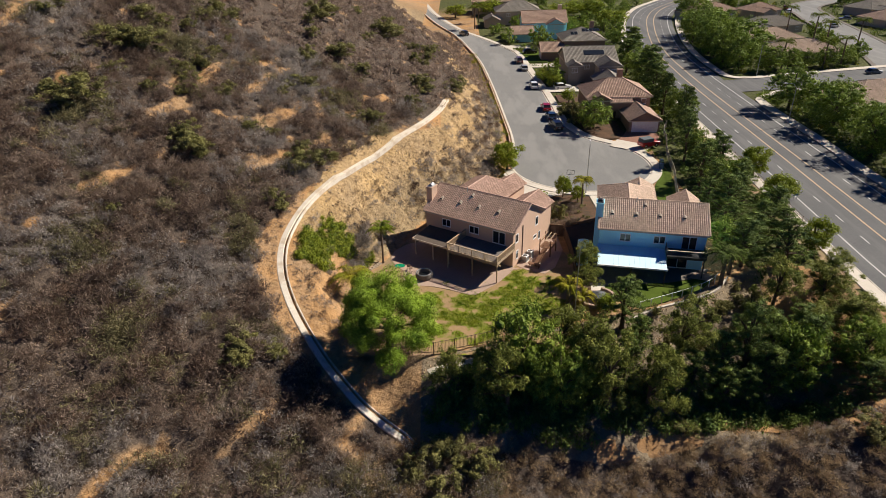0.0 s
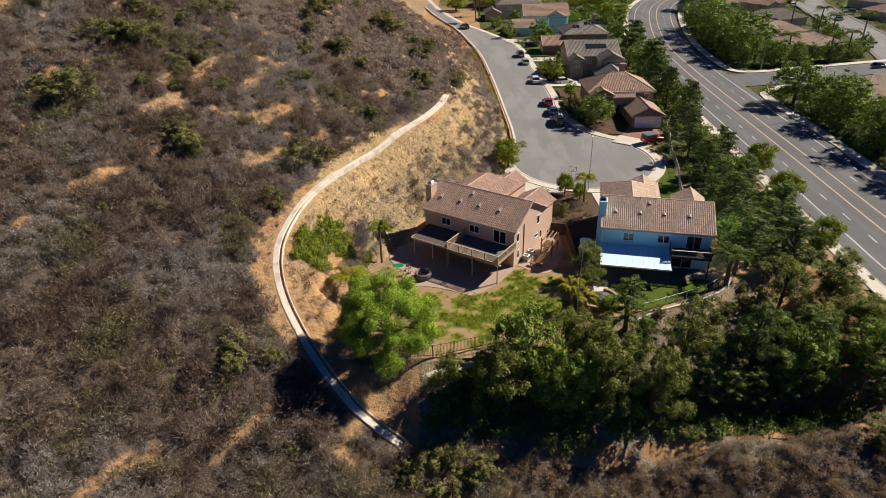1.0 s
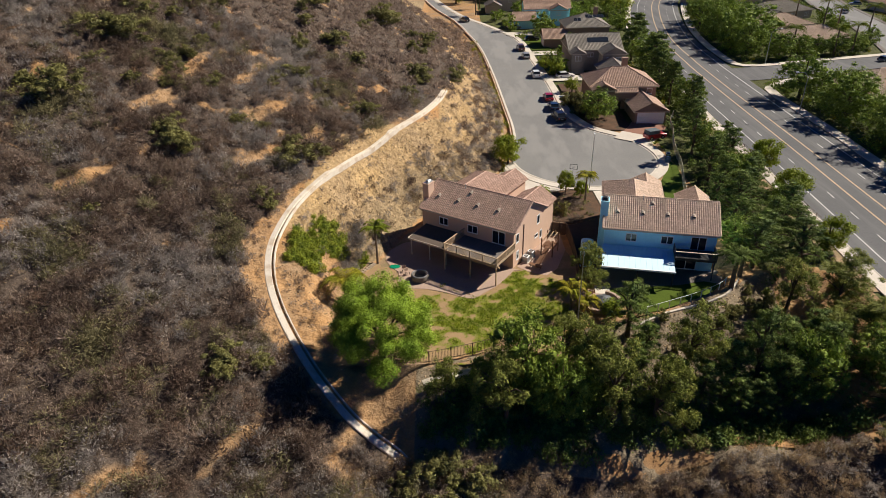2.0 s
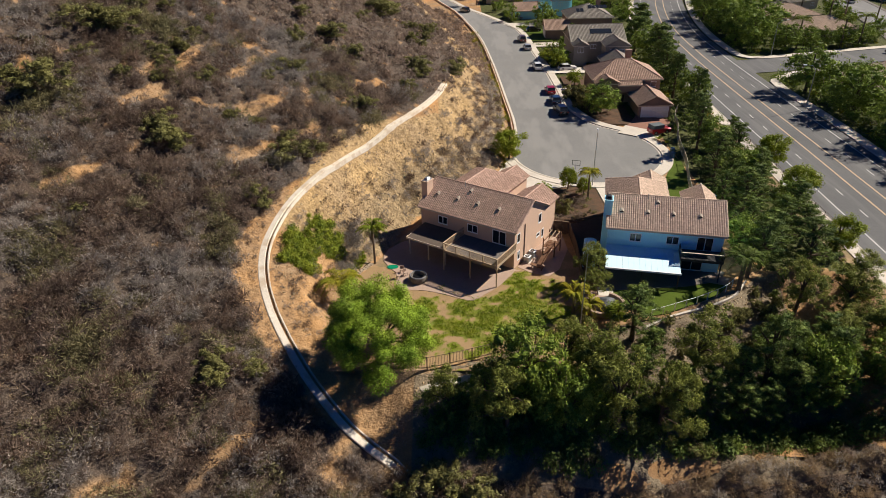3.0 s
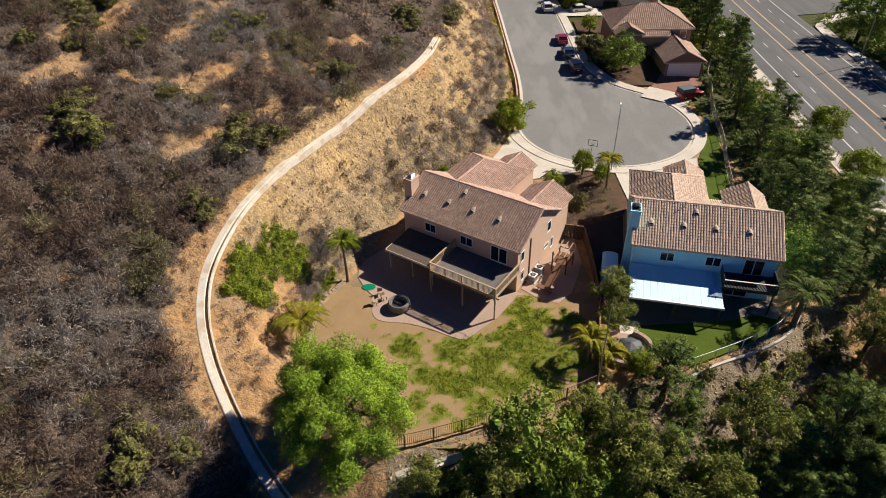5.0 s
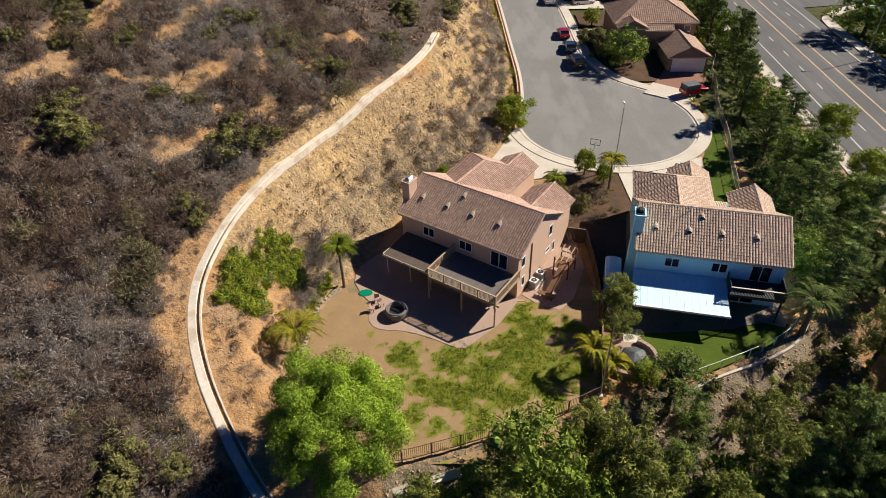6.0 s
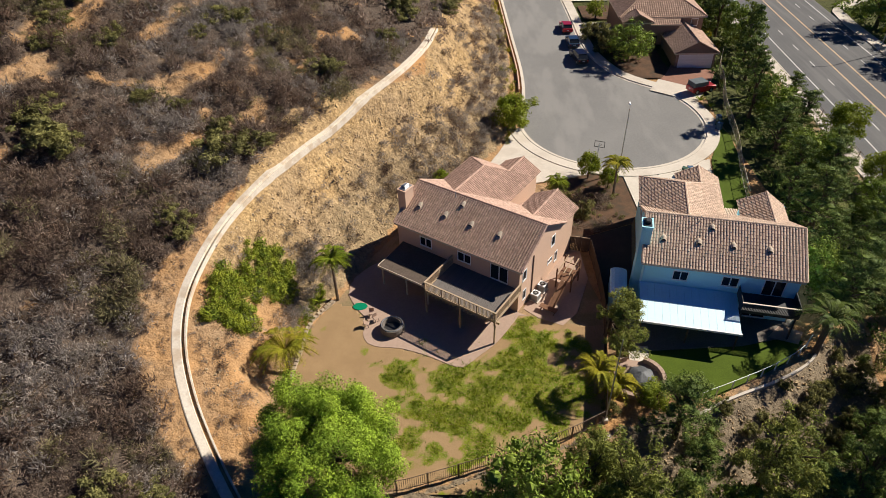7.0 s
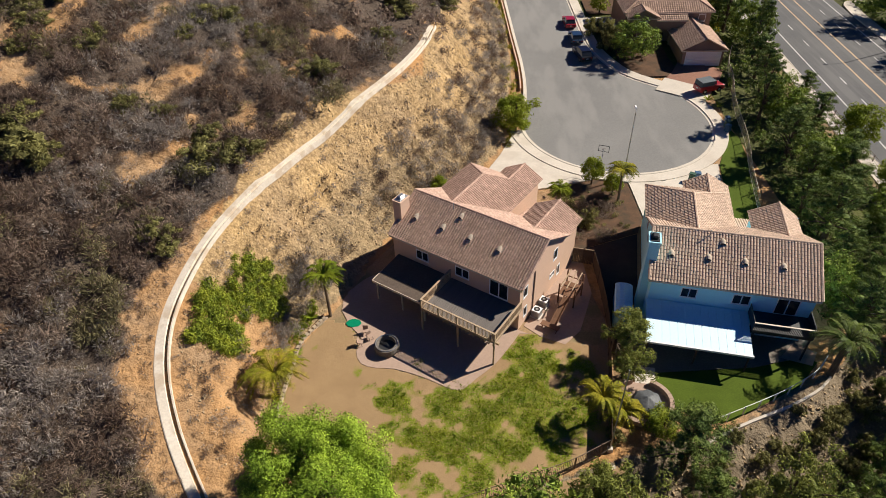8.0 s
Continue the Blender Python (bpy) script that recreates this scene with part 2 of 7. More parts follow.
L_PEPPER = leaf_mat("pepper_leaves", (0.37, 0.495, 0.05), (0.185, 0.29, 0.03), through_light=0.26, island=0.45)
L_DARK = leaf_mat("dark_pine_needles", (0.215, 0.27, 0.055), (0.07, 0.115, 0.03), through_light=0.16, island=0.5)
L_OLIVE = leaf_mat("olive_green_leaves", (0.30, 0.31, 0.065), (0.13, 0.16, 0.035), island=0.45)
L_FRESH = leaf_mat("fresh_green_leaves", (0.29, 0.33, 0.028), (0.15, 0.20, 0.015))
L_PALM = leaf_mat("palm_fronds", (0.21, 0.25, 0.018), (0.11, 0.155, 0.012))
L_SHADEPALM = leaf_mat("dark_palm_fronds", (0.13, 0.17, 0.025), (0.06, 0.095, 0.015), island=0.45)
L_YELLOWPALM = leaf_mat("yellowing_fronds", (0.38, 0.32, 0.025), (0.20, 0.22, 0.02))
L_BRUSH = leaf_mat("dry_brush", (0.36, 0.27, 0.205), (0.215, 0.163, 0.13), scale=0.25, island=0.32, through_light=0.5)
L_BRUSHGREY = leaf_mat("grey_brush", (0.44, 0.385, 0.335), (0.25, 0.22, 0.195), scale=0.25, island=0.32, through_light=0.5)
L_UMBER = leaf_mat("umber_brush", (0.21, 0.14, 0.10), (0.125, 0.09, 0.07), scale=0.25, island=0.32, through_light=0.5)
L_OAK = leaf_mat("sunlit_green_leaves", (0.31, 0.385, 0.055), (0.115, 0.18, 0.03), through_light=0.14, island=0.45)
L_BRUSHGREEN = leaf_mat("green_brush", (0.27, 0.235, 0.12), (0.16, 0.145, 0.075), scale=0.3, island=0.45, through_light=0.4)
L_SAGE = leaf_mat("sage_green_leaves", (0.29, 0.27, 0.09), (0.14, 0.135, 0.055), island=0.5, through_light=0.32)
L_IVY = leaf_mat("ivy_leaves", (0.33, 0.36, 0.035), (0.12, 0.17, 0.02), scale=1.2, island=0.5, through_light=0.12)
L_GRASS = leaf_mat("lawn_grass", (0.33, 0.38, 0.03), (0.125, 0.20, 0.014), scale=0.8, island=0.45)
L_STRAW = leaf_mat("dry_grass", (0.44, 0.32, 0.19), (0.29, 0.205, 0.115), scale=0.3, island=0.3)

# ---- geometry helpers ----


class Geo:
    """Collects corners and faces for one mesh."""

    def __init__(self):
        self.v, self.f = [], []

    def face(self, *pts):
        k = len(self.v)
        self.v += [tuple(p) for p in pts]
        self.f.append(tuple(range(k, k + len(pts))))
        return self

    def box(self, x0, x1, y0, y1, z0, z1, m=None, b=0.0):
        """A box; b bevels its upright and upper edges."""
        k = len(self.v)
        rings = [(0, z0), (0, z1)] if b == 0 else [(0, z0), (0, z1 - b), (b, z1)]
        for q, z in rings:
            ring = [(x0 + q, y0 + q, z), (x1 - q, y0 + q, z), (x1 - q, y1 - q, z), (x0 + q, y1 - q, z)]
            self.v += [tuple(m @ Vector(p)) if m else p for p in ring]
        n = len(rings)
        self.f.append((k + 3, k + 2, k + 1, k))
        for i in range(n - 1):
            a = k + 4 * i
            for j in range(4):
                self.f.append((a + j, a + (j + 1) % 4, a + 4 + (j + 1) % 4, a + 4 + j))
        a = k + 4 * (n - 1)
        self.f.append((a, a + 1, a + 2, a + 3))
        return self

    def beam(self, p, q, w, h=None):
        """A square bar from p to q."""
        p, q = Vector(p), Vector(q)
        d = q - p
        m = Matrix.Translation(p) @ d.to_track_quat("Z", "Y").to_matrix().to_4x4()
        h = h or w
        return self.box(-w / 2, w / 2, -h / 2, h / 2, 0, d.length, m)

    def tube(self, pts, radii, n=8, cap=True):
        k = len(self.v)
        pts = [Vector(p) for p in pts]
        for i, (p, r) in enumerate(zip(pts, radii)):
            d = (pts[min(i + 1, len(pts) - 1)] - pts[max(i - 1, 0)]).normalized()
            q = d.to_track_quat("Z", "Y")
            for j in range(n):
                a = 2 * math.pi * j / n
                self.v.append(tuple(p + q @ Vector((r * math.cos(a), r * math.sin(a), 0))))
        for i in range(len(pts) - 1):
            for j in range(n):
                a, b = k + n * i + j, k + n * i + (j + 1) % n
                self.f.append((a, b, b + n, a + n))
        if cap:
            e = k + n * (len(pts) - 1)
            self.f.append(tuple(range(e, e + n)))
            self.f.append(tuple(range(k + n - 1, k - 1, -1)))
        return self

    def prism(self, outline, z0, z1):
        """An upright slab with the given outline (anticlockwise from above)."""
        n, k = len(outline), len(self.v)
        self.v += [(x, y, z0) for x, y in outline] + [(x, y, z1) for x, y in outline]
        for j in range(n):
            a, b = k + j, k + (j + 1) % n
            self.f.append((a, b, b + n, a + n))
        self.f.append(tuple(range(k + n, k + 2 * n)))
        self.f.append(tuple(range(k + n - 1, k - 1, -1)))
        return self

    def mesh(self, name):
        me = bpy.data.meshes.new(name)
        me.from_pydata(self.v, [], self.f)
        return me


def quads(name, v, per=4):
    """A mesh of loose faces from an array of corners, quick for large counts."""
    v = np.asarray(v, np.float32).reshape(-1, 3)
    me = bpy.data.meshes.new(name)
    n = len(v) // per
    me.vertices.add(len(v))
    me.vertices.foreach_set("co", v.ravel())
    me.loops.add(len(v))
    me.loops.foreach_set("vertex_index", np.arange(len(v), dtype=np.int32))
    me.polygons.add(n)
    me.polygons.foreach_set("loop_start", np.arange(n, dtype=np.int32) * per)
    me.update(calc_edges=True)
    return me


def sheet(name, grid):
    """A mesh from a grid of points (rows, columns, 3)."""
    grid = np.asarray(grid, float)
    r, c = grid.shape[:2]
    i = np.arange(r * c).reshape(r, c)
    f = np.stack([i[:-1, :-1], i[:-1, 1:], i[1:, 1:], i[1:, :-1]], -1).reshape(-1, 4)
    me = bpy.data.meshes.new(name)
    me.vertices.add(r * c)
    me.vertices.foreach_set("co", grid.reshape(-1).astype(np.float32))
    me.loops.add(f.size)
    me.loops.foreach_set("vertex_index", f.ravel().astype(np.int32))
    me.polygons.add(len(f))
    me.polygons.foreach_set("loop_start", np.arange(len(f), dtype=np.int32) * 4)
    me.update(calc_edges=True)
    me.polygons.foreach_set("use_smooth", [False] * len(f))
    return me


def part(name, geo, material, parent=None, label="", smooth=False):
    me = geo.mesh(name) if isinstance(geo, Geo) else geo
    if not me.materials:
        me.materials.append(material)
    if smooth:
        me.polygons.foreach_set("use_smooth", [True] * len(me.polygons))
    ob = new(name, me)
    ob.parent = parent
    return tagged(ob, label)


def thing(name, m, label, category, group="", kind=""):
    ob = new(name)
    ob.matrix_world = m
    ob.matrix_basis = m
    return tagged(ob, label, category, group, kind)


# ---- the lie of the land ----
TOE = [(-3, 55.5), (4, 57.8), (10.5, 60.3), (16, 62.3), (24, 64.6), (32, 69.0), (37, 72.5), (45, 76), (51, 72), (52, 55), (52, -60), (3000, -60), (3000, 3000), (-400, 3000), (-300, 600), (-80, 357), (-45, 296), (-25, 262), (-10, 233), (0, 208), (7, 178), (10.0, 150), (10.4, 131), (9.2, 118), (7.5, 107), (3, 100), (-1, 95), (-5, 90), (-7.5, 84.5), (-9.5, 79), (-11.5, 75.5), (-13, 72), (-13.5, 66), (-12, 61), (-8, 57)]


def sstep(a, b, v):
    t = np.clip((v - a) / (b - a), 0, 1)
    return t * t * (3 - 2 * t)


def base(x, y):
    """The levelled ground of the street, the house plots and the main road."""
    return 1.7 * sstep(112, 150, y) * (1 - sstep(42, 52, x)) - 1.0 * sstep(42, 54, x) * (1 - sstep(230, 330, y))


def signed(x, y):
    """Metres outside the levelled ground (negative within)."""
    d, inside = np.full(x.shape, 1e9), np.zeros(x.shape, bool)
    for (ax, ay), (bx, by) in zip(TOE, TOE[1:] + TOE[:1]):
        ex, ey = bx - ax, by - ay
        t = np.clip(((x - ax) * ex + (y - ay) * ey) / (ex * ex + ey * ey), 0, 1)
        d = np.minimum(d, np.hypot(x - ax - t * ex, y - ay - t * ey))
        if ay != by:
            inside ^= ((ay > y) != (by > y)) & (x < ex * (y - ay) / ey + ax)
    return np.where(inside, -d, d)


def hill(x, y):
    """The natural hillside, before the plots were cut into it."""
    u, w = np.clip(x, -75, 50) / 50, (np.clip(y, 20, 150) - 80) / 50
    return 2.195 - 14.35 * u + 11.443 * w + 3.854 * u * u - 5.845 * u * w - 1.656 * w * w + 0.406 * u * u * w + 0.395 * u * w * w - 1.921 * w ** 3


def ground_z(x, y):
    x, y = np.asarray(x, float), np.asarray(y, float)
    d, b = np.maximum(signed(x, y), 0), base(x, y)
    return b + np.clip(hill(x, y) - b, (0.24 * sstep(18, 34, x) * (1 - sstep(48, 55, y)) - 0.55) * d, 0.93 * d)


def gz(x, y):
    return float(ground_z(np.array([x]), np.array([y]))[0])


def on(x, y, rz=0, lift=0.0, s=1.0):
    return pose(x, y, gz(x, y) + lift, 0, 0, rz) @ Matrix.Diagonal((s, s, s, 1))


def smooth_line(pts, step=1.0):
    """Points at even steps along a rounded line through pts."""
    p = np.array(pts, float)
    q = np.vstack([2 * p[0] - p[1], p, 2 * p[-1] - p[-2]])
    out = []
    for i in range(1, len(q) - 2):
        a, b, c, d = q[i - 1:i + 3]
        n = max(2, int(np.hypot(*(c - b)[:2]) / step))
        for t in np.linspace(0, 1, n, endpoint=False):
            out.append(0.5 * (2 * b + (c - a) * t + (2 * a - 5 * b + 4 * c - d) * t * t + (3 * b - a - 3 * c + d) * t ** 3))
    return np.array(out + [p[-1]])


DITCH = [(-4.6, 46.6), (-5.7, 47.6), (-7.6, 48.7), (-10.1, 50.4), (-12.1, 52.3), (-14.2, 54.5), (-16.0, 56.7), (-18.0, 59.5), (-19.7, 62.3), (-21.2, 65.8), (-21.9, 69.7), (-21.6, 73.9),
         (-20.4, 79.1), (-17.9, 85.4), (-14.2, 93.6), (-10.5, 100.4), (-6.0, 109.8), (-3.3, 117.5), (-2.0, 124.0)]
ditch_line = smooth_line(DITCH, 0.8)


# narrow tracks of bare earth through the brush
TRACKS = [[(-31.4, 37.2), (-30.2, 40.2), (-27.3, 42.6)], [(-21.9, 43.1), (-20.5, 45.7), (-18.4, 48.9)], [(-62.7, 89.7), (-63.3, 98.7), (-58.0, 107.0)], [(-40.6, 89.8), (-39.7, 97.5), (-36.1, 106.4), (-24.6, 112.4)],
          [(-31.8, 91.7), (-27.1, 96.6), (-20.0, 94.8)], [(-45.0, 70.3), (-41.6, 75.1), (-37.7, 82.4)], [(-23.9, 105.4), (-20.4, 94.6), (-24.0, 88.7), (-29.0, 83.0)], [(-50.5, 62.3), (-47.4, 62.9)], [(-45.8, 51.9), (-45.2, 55.9)],
          [(-58.8, 90.2), (-54.2, 87.3), (-54.4, 84.4)], [(-10.0, 49.1), (-11.8, 45.6), (-9.6, 45.4)]]
UPPER_TRACKS = [[(-32.4, 91.5), (-29.6, 93.3), (-27.1, 95.6), (-24.9, 101.6)], [(-28.4, 82.1), (-27.2, 83.9), (-24.3, 86.9), (-21.3, 92.9), (-20.8, 96.1)], [(-40.7, 91.5), (-39.7, 96.8), (-37.4, 98.8)], [(-42.3, 92.9), (-41.1, 98.9)],
                [(-32.6, 99.4), (-31.7, 103.9), (-29.5, 108.3), (-25.5, 112.3)], [(-42.6, 85.9), (-40.9, 89.2)], [(-17.5, 105.7), (-14.4, 113.2), (-8.4, 113.1)]]
track_pts = np.concatenate([smooth_line(t, 0.7) for t in TRACKS + UPPER_TRACKS])


def bare(p):
    """How bare the hillside is at a place, in metres past the edge of open earth: tracks, patches high up, the strip along the ditch."""
    n = np.array([noise.fractal(Vector((x * 0.35, y * 0.35, 3.7)), 0.8, 2.1, 4) for x, y in p])
    track = 0.55 - np.min(np.hypot(p[:, 0][:, None] - track_pts[:, 0], p[:, 1][:, None] - track_pts[:, 1]), axis=1)
    strip = np.interp(p[:, 1], [46, 56, 62, 74, 80, 90], [0.4, 1.8, 3.3, 2.6, 1.4, 0.5]) - np.min(np.hypot(p[:, 0][:, None] - ditch_line[::2, 0], p[:, 1][:, None] - ditch_line[::2, 1]), axis=1)
    patch = (np.array([noise.fractal(Vector((x * 0.07 + y * 0.05, y * 0.15 - x * 0.04, 8.2)), 0.9, 2.1, 3) for x, y in p]) - 0.80) * 4 * sstep(72, 95, p[:, 1]) - 2.5 * (1 - sstep(72, 95, p[:, 1]))
    speck = (np.array([noise.noise(Vector((x * 0.5, y * 0.5, 21.0))) for x, y in p]) - 0.47) * 5 * sstep(45, 80, p[:, 1]) - 1.5 * (1 - sstep(45, 80, p[:, 1]))
    return np.maximum(np.maximum(np.maximum(np.maximum(track, patch), strip * 0.8), -2.5) + n * 1.25, speck)


xs = np.unique(np.round(np.concatenate([np.linspace(-2500, -150, 12), np.arange(-150, -60, 3), np.arange(-60, 60, 0.6), np.arange(60, 160, 4), np.linspace(160, 2500, 14)]), 3))
ys = np.unique(np.round(np.concatenate([np.linspace(-800, 0, 8), np.arange(0, 30, 2.5), np.arange(30, 135, 0.6), np.arange(135, 240, 3), np.linspace(240, 3000, 20)]), 3))
gx, gy = np.meshgrid(xs, ys)
off = signed(gx, gy)
gzz = ground_z(gx, gy)
near_ditch = np.full(gx.shape, 99.0)
for x, y in ditch_line[::2]:
    near_ditch = np.minimum(near_ditch, np.hypot(gx - x, gy - y))
rough = np.array([[noise.fractal(Vector((x * 0.35, y * 0.35, 0)), 1.0, 2.0, 4) if -60 < x < 60 and 25 < y < 140 else 0 for x in xs] for y in ys])
gzz += rough * np.clip(off, 0, 1.5) * 0.42 * np.clip((near_ditch - 1.4) / 2.5, 0, 1) - 0.10 * (off < -0.3)
cut_face = (off > 0.2) & (off * 0.90 < hill(gx, gy) - base(gx, gy) + 0.5) & (gx < 12) & (gy > 74)
along, across = gx * 0.52 + gy * 0.855, gy * 0.52 - gx * 0.855
rills = np.zeros(gx.shape)
rills[cut_face] = [abs(noise.noise(Vector((a * 0.55, c * 0.10, 2.0)))) + 0.5 * abs(noise.noise(Vector((a * 1.3, c * 0.22, 6.0)))) for a, c in zip(along[cut_face], across[cut_face])]
gzz -= rills * 1.7 * np.clip(off / 2, 0, 1) * np.clip((near_ditch - 1.2) / 2, 0, 1) * (gy < 150)


def surf_z(x, y):
    """The height of the finished ground, with its rills and lumps."""
    x, y = np.asarray(x, float), np.asarray(y, float)
    i, j = np.clip(np.searchsorted(ys, y) - 1, 0, len(ys) - 2), np.clip(np.searchsorted(xs, x) - 1, 0, len(xs) - 2)
    u, v = (x - xs[j]) / (xs[j + 1] - xs[j]), (y - ys[i]) / (ys[i + 1] - ys[i])
    z = (gzz[i, j] * (1 - u) + gzz[i, j + 1] * u) * (1 - v) + (gzz[i + 1, j] * (1 - u) + gzz[i + 1, j + 1] * u) * v
    return np.where(signed(x, y) > 0.3, z, ground_z(x, y))


ground_me = sheet("ground", np.stack([gx, gy, gzz], -1))
ground_me.materials.append(M_GROUND)
ground_me.polygons.foreach_set("use_smooth", [True] * len(ground_me.polygons))
ringed = (gx > np.interp(gy, ditch_line[:, 1], ditch_line[:, 0])) & (gy > 47) & (gy < 124)
bank = (off > 0) & (gx > -4) & (gx < 40) & (gy < 76) & (gy > 47)
seen = (gx > -130) & (gx < 70) & (gy > -60) & (gy < 330)
bare_w = np.zeros(gx.shape)
bare_w[seen] = np.clip(bare(np.column_stack([gx[seen], gy[seen]])) * 0.5 + 0.5, 0, 1)
bare_w[ringed | (off < 0.3)] = 1.0
lush = (off < -0.3) & ((gx > 39) | (gy > 128)) & (gx > 14 - 0.12 * np.maximum(gy - 200, 0))
for name, w in (("bare", bare_w), ("lush", lush.astype(float)), ("rock", cut_face.astype(float)), ("gravel", bank.astype(float)), ("talus", np.clip(1.2 - off / np.interp(gy, [78, 95, 110, 130], [6.5, 9.0, 8.0, 6.0]), 0, 1))):
    ground_me.attributes.new(name, "FLOAT", "POINT").data.foreach_set("value", w.ravel().astype(np.float32))
tagged(new("ground", ground_me), "dry brown hillside earth with a pale cut slope", "ground", kind="structure")


def offset(line, k):
    t = np.gradient(line[:, :2], axis=0)
    t /= np.linalg.norm(t, axis=1)[:, None] + 1e-9
    return line[:, :2] + k * np.stack([t[:, 1], -t[:, 0]], 1)


def ribbon(name, line, profile, material, label="", category="", kind="structure", parent=None, use=ground_z):
    """A strip along a line: profile of (metres to the right, lift above the ground)."""
    cols = []
    for k, z in profile:
        xy = offset(line, k)
        cols.append(np.column_stack([xy, use(xy[:, 0], xy[:, 1]) + z]))
    me = sheet(name, np.stack(cols, 1)[:, ::-1])
    ob = part(name, me, material, parent)
    return tagged(ob, label, category, kind=kind) if category else ob

# ---- street, cul-de-sac and main road ----
BULB_X, BULB_Y, BULB_R = 23.7, 114.3, 13.2
LEFT_KERB = [(10.5, 114.3), (11.6, 122), (11.8, 130.7), (11.0, 145), (9.8, 173), (7.8, 203), (4.7, 226), (-0.2, 254), (-8.8, 287), (-20.6, 347), (-33, 420)]
RIGHT_KERB = [(30.6, 125.6), (27.2, 128.6), (24.2, 135.2), (23.1, 142.5), (22.6, 162.6), (21.4, 185.6), (19.8, 215.2), (14.8, 231.2), (9.3, 245.7), (2.0, 263.5), (-6.5, 295.5), (-13.8, 335), (-25, 420)]
rows = []
for y in np.concatenate([BULB_Y - BULB_R * np.cos(np.linspace(0.02, math.pi / 2, 24)), np.arange(115.3, 420, 1.5)]):
    half = math.sqrt(max(BULB_R ** 2 - (y - BULB_Y) ** 2, 0))
    left = BULB_X - half if y <= BULB_Y else np.interp(y, *zip(*[(b, a) for a, b in LEFT_KERB]))
    right = BULB_X + half if y < 125.6 else np.interp(y, *zip(*[(b, a) for a, b in RIGHT_KERB]))
    x = np.linspace(left, right, 14)
    rows.append(np.column_stack([x, np.full(14, y), base(x, np.full(14, y)) + 0.06]))
tagged(part("road", sheet("road", np.array(rows)), M_ASPHALT), "worn grey asphalt residential street ending in a cul-de-sac", "road", kind="structure")

arc = [(BULB_X + BULB_R * math.cos(a), BULB_Y + BULB_R * math.sin(a)) for a in np.linspace(radians(58), radians(-172), 60)]
edge = np.array(list(map(tuple, smooth_line(RIGHT_KERB[::-1], 2.0)[:-1])) + arc)
ribbon("kerb", edge, [(0.35, 0.075), (0, 0.08), (-0.02, 0.2), (-0.17, 0.2), (-0.17, 0.0)], M_CONC, "pale concrete kerb and gutter", "kerb", use=base)
ribbon("pavement", edge, [(-0.18, 0.16), (-1.75, 0.17), (-1.75, 0.0)], M_CONC, "pale concrete pavement round the cul-de-sac", "pavement", use=base)
left_edge = smooth_line(LEFT_KERB, 2.0)
ribbon("kerb", left_edge, [(0.35, 0.075), (0, 0.08), (-0.02, 0.22), (-0.17, 0.22)], M_CONC, "pale concrete kerb at the foot of the slope", "kerb", use=base)
ribbon("low_wall", left_edge[4:], [(-0.5, 0.0), (-0.5, 0.42), (-0.7, 0.42), (-0.7, 0.0)], M_STUCCO_TAN, "low tan block wall along the street", "wall", use=base)

MAIN = [(62.6, -60), (62.8, 60), (63.2, 85), (64.4, 118), (65.8, 165), (67.2, 195), (70.3, 229), (79.5, 275), (90.5, 312), (107.8, 344), (150, 400), (220, 460)]
main = smooth_line(MAIN, 2.5)
ribbon("main_road", main, [(k, 0.05) for k in np.linspace(-8.6, 10.6, 12)], M_ROAD, "wide dark asphalt main road with lane markings", "road", use=base)
ribbon("kerb", main, [(-8.5, 0.06), (-8.52, 0.2), (-8.7, 0.2), (-8.7, 0.05)], M_CONC, "concrete kerb of the main road", "kerb", use=base)
ribbon("pavement", main, [(-10.7, 0.02), (-10.7, 0.16), (-8.72, 0.17)], M_CONC, "pale concrete pavement beside the main road", "pavement", use=base)
for k, w, m_, n_ in ((0, 0.3, M_YELLOW, "yellow_line"), (2.9, 0.3, M_YELLOW, "yellow_line"), (-5.9, 0.2, M_LINE, "edge_line"), (8.6, 0.2, M_LINE, "edge_line")):
    ribbon(n_, main, [(k - w / 2, 0.07), (k + w / 2, 0.07)], m_, "painted road line", "road marking", use=base)
dash = Geo()
for k in (-2.9, 5.8):
    xy = offset(main, k)
    run = np.concatenate([[0], np.cumsum(np.hypot(*np.diff(xy, axis=0).T))])
    for s0 in np.arange(60, run[-1] - 60, 7.5):
        a, b = [np.array([np.interp(s, run, xy[:, 0]), np.interp(s, run, xy[:, 1])]) for s in (s0, s0 + 2.4)]
        n_ = np.array([(b - a)[1], -(b - a)[0]]) / np.hypot(*(b - a)) * 0.09
        z = float(base(np.array([a[0]]), np.array([a[1]]))[0]) + 0.075
        dash.face((*(a - n_), z), (*(a + n_), z), (*(b + n_), z), (*(b - n_), z))
tagged(part("lane_dashes", dash, M_LINE), "white dashed lane lines", "road marking", kind="stuff")
SIDE = [(70, 176), (85, 178.5), (100, 182), (124, 188), (150, 194), (260, 220)]
side_line = smooth_line(SIDE, 3)
ribbon("side_road", side_line, [(k, 0.045) for k in np.linspace(-6.5, 6.5, 6)], M_ROAD, "asphalt side road joining the main road", "road", use=base)
FAR = [(132, 190), (139, 210), (146, 235), (152, 265), (158, 295), (172, 330), (230, 370)]
ribbon("far_street", smooth_line(FAR, 3), [(k, 0.06) for k in np.linspace(-6, 6, 6)], M_ASPHALT, "grey asphalt street between far houses", "road", use=base)
ribbon("pavement", smooth_line(FAR, 3), [(6.0, 0.06), (6.02, 0.16), (7.4, 0.16)], M_SHADE_DULL, "pale pavement of the far street", "pavement", use=base)
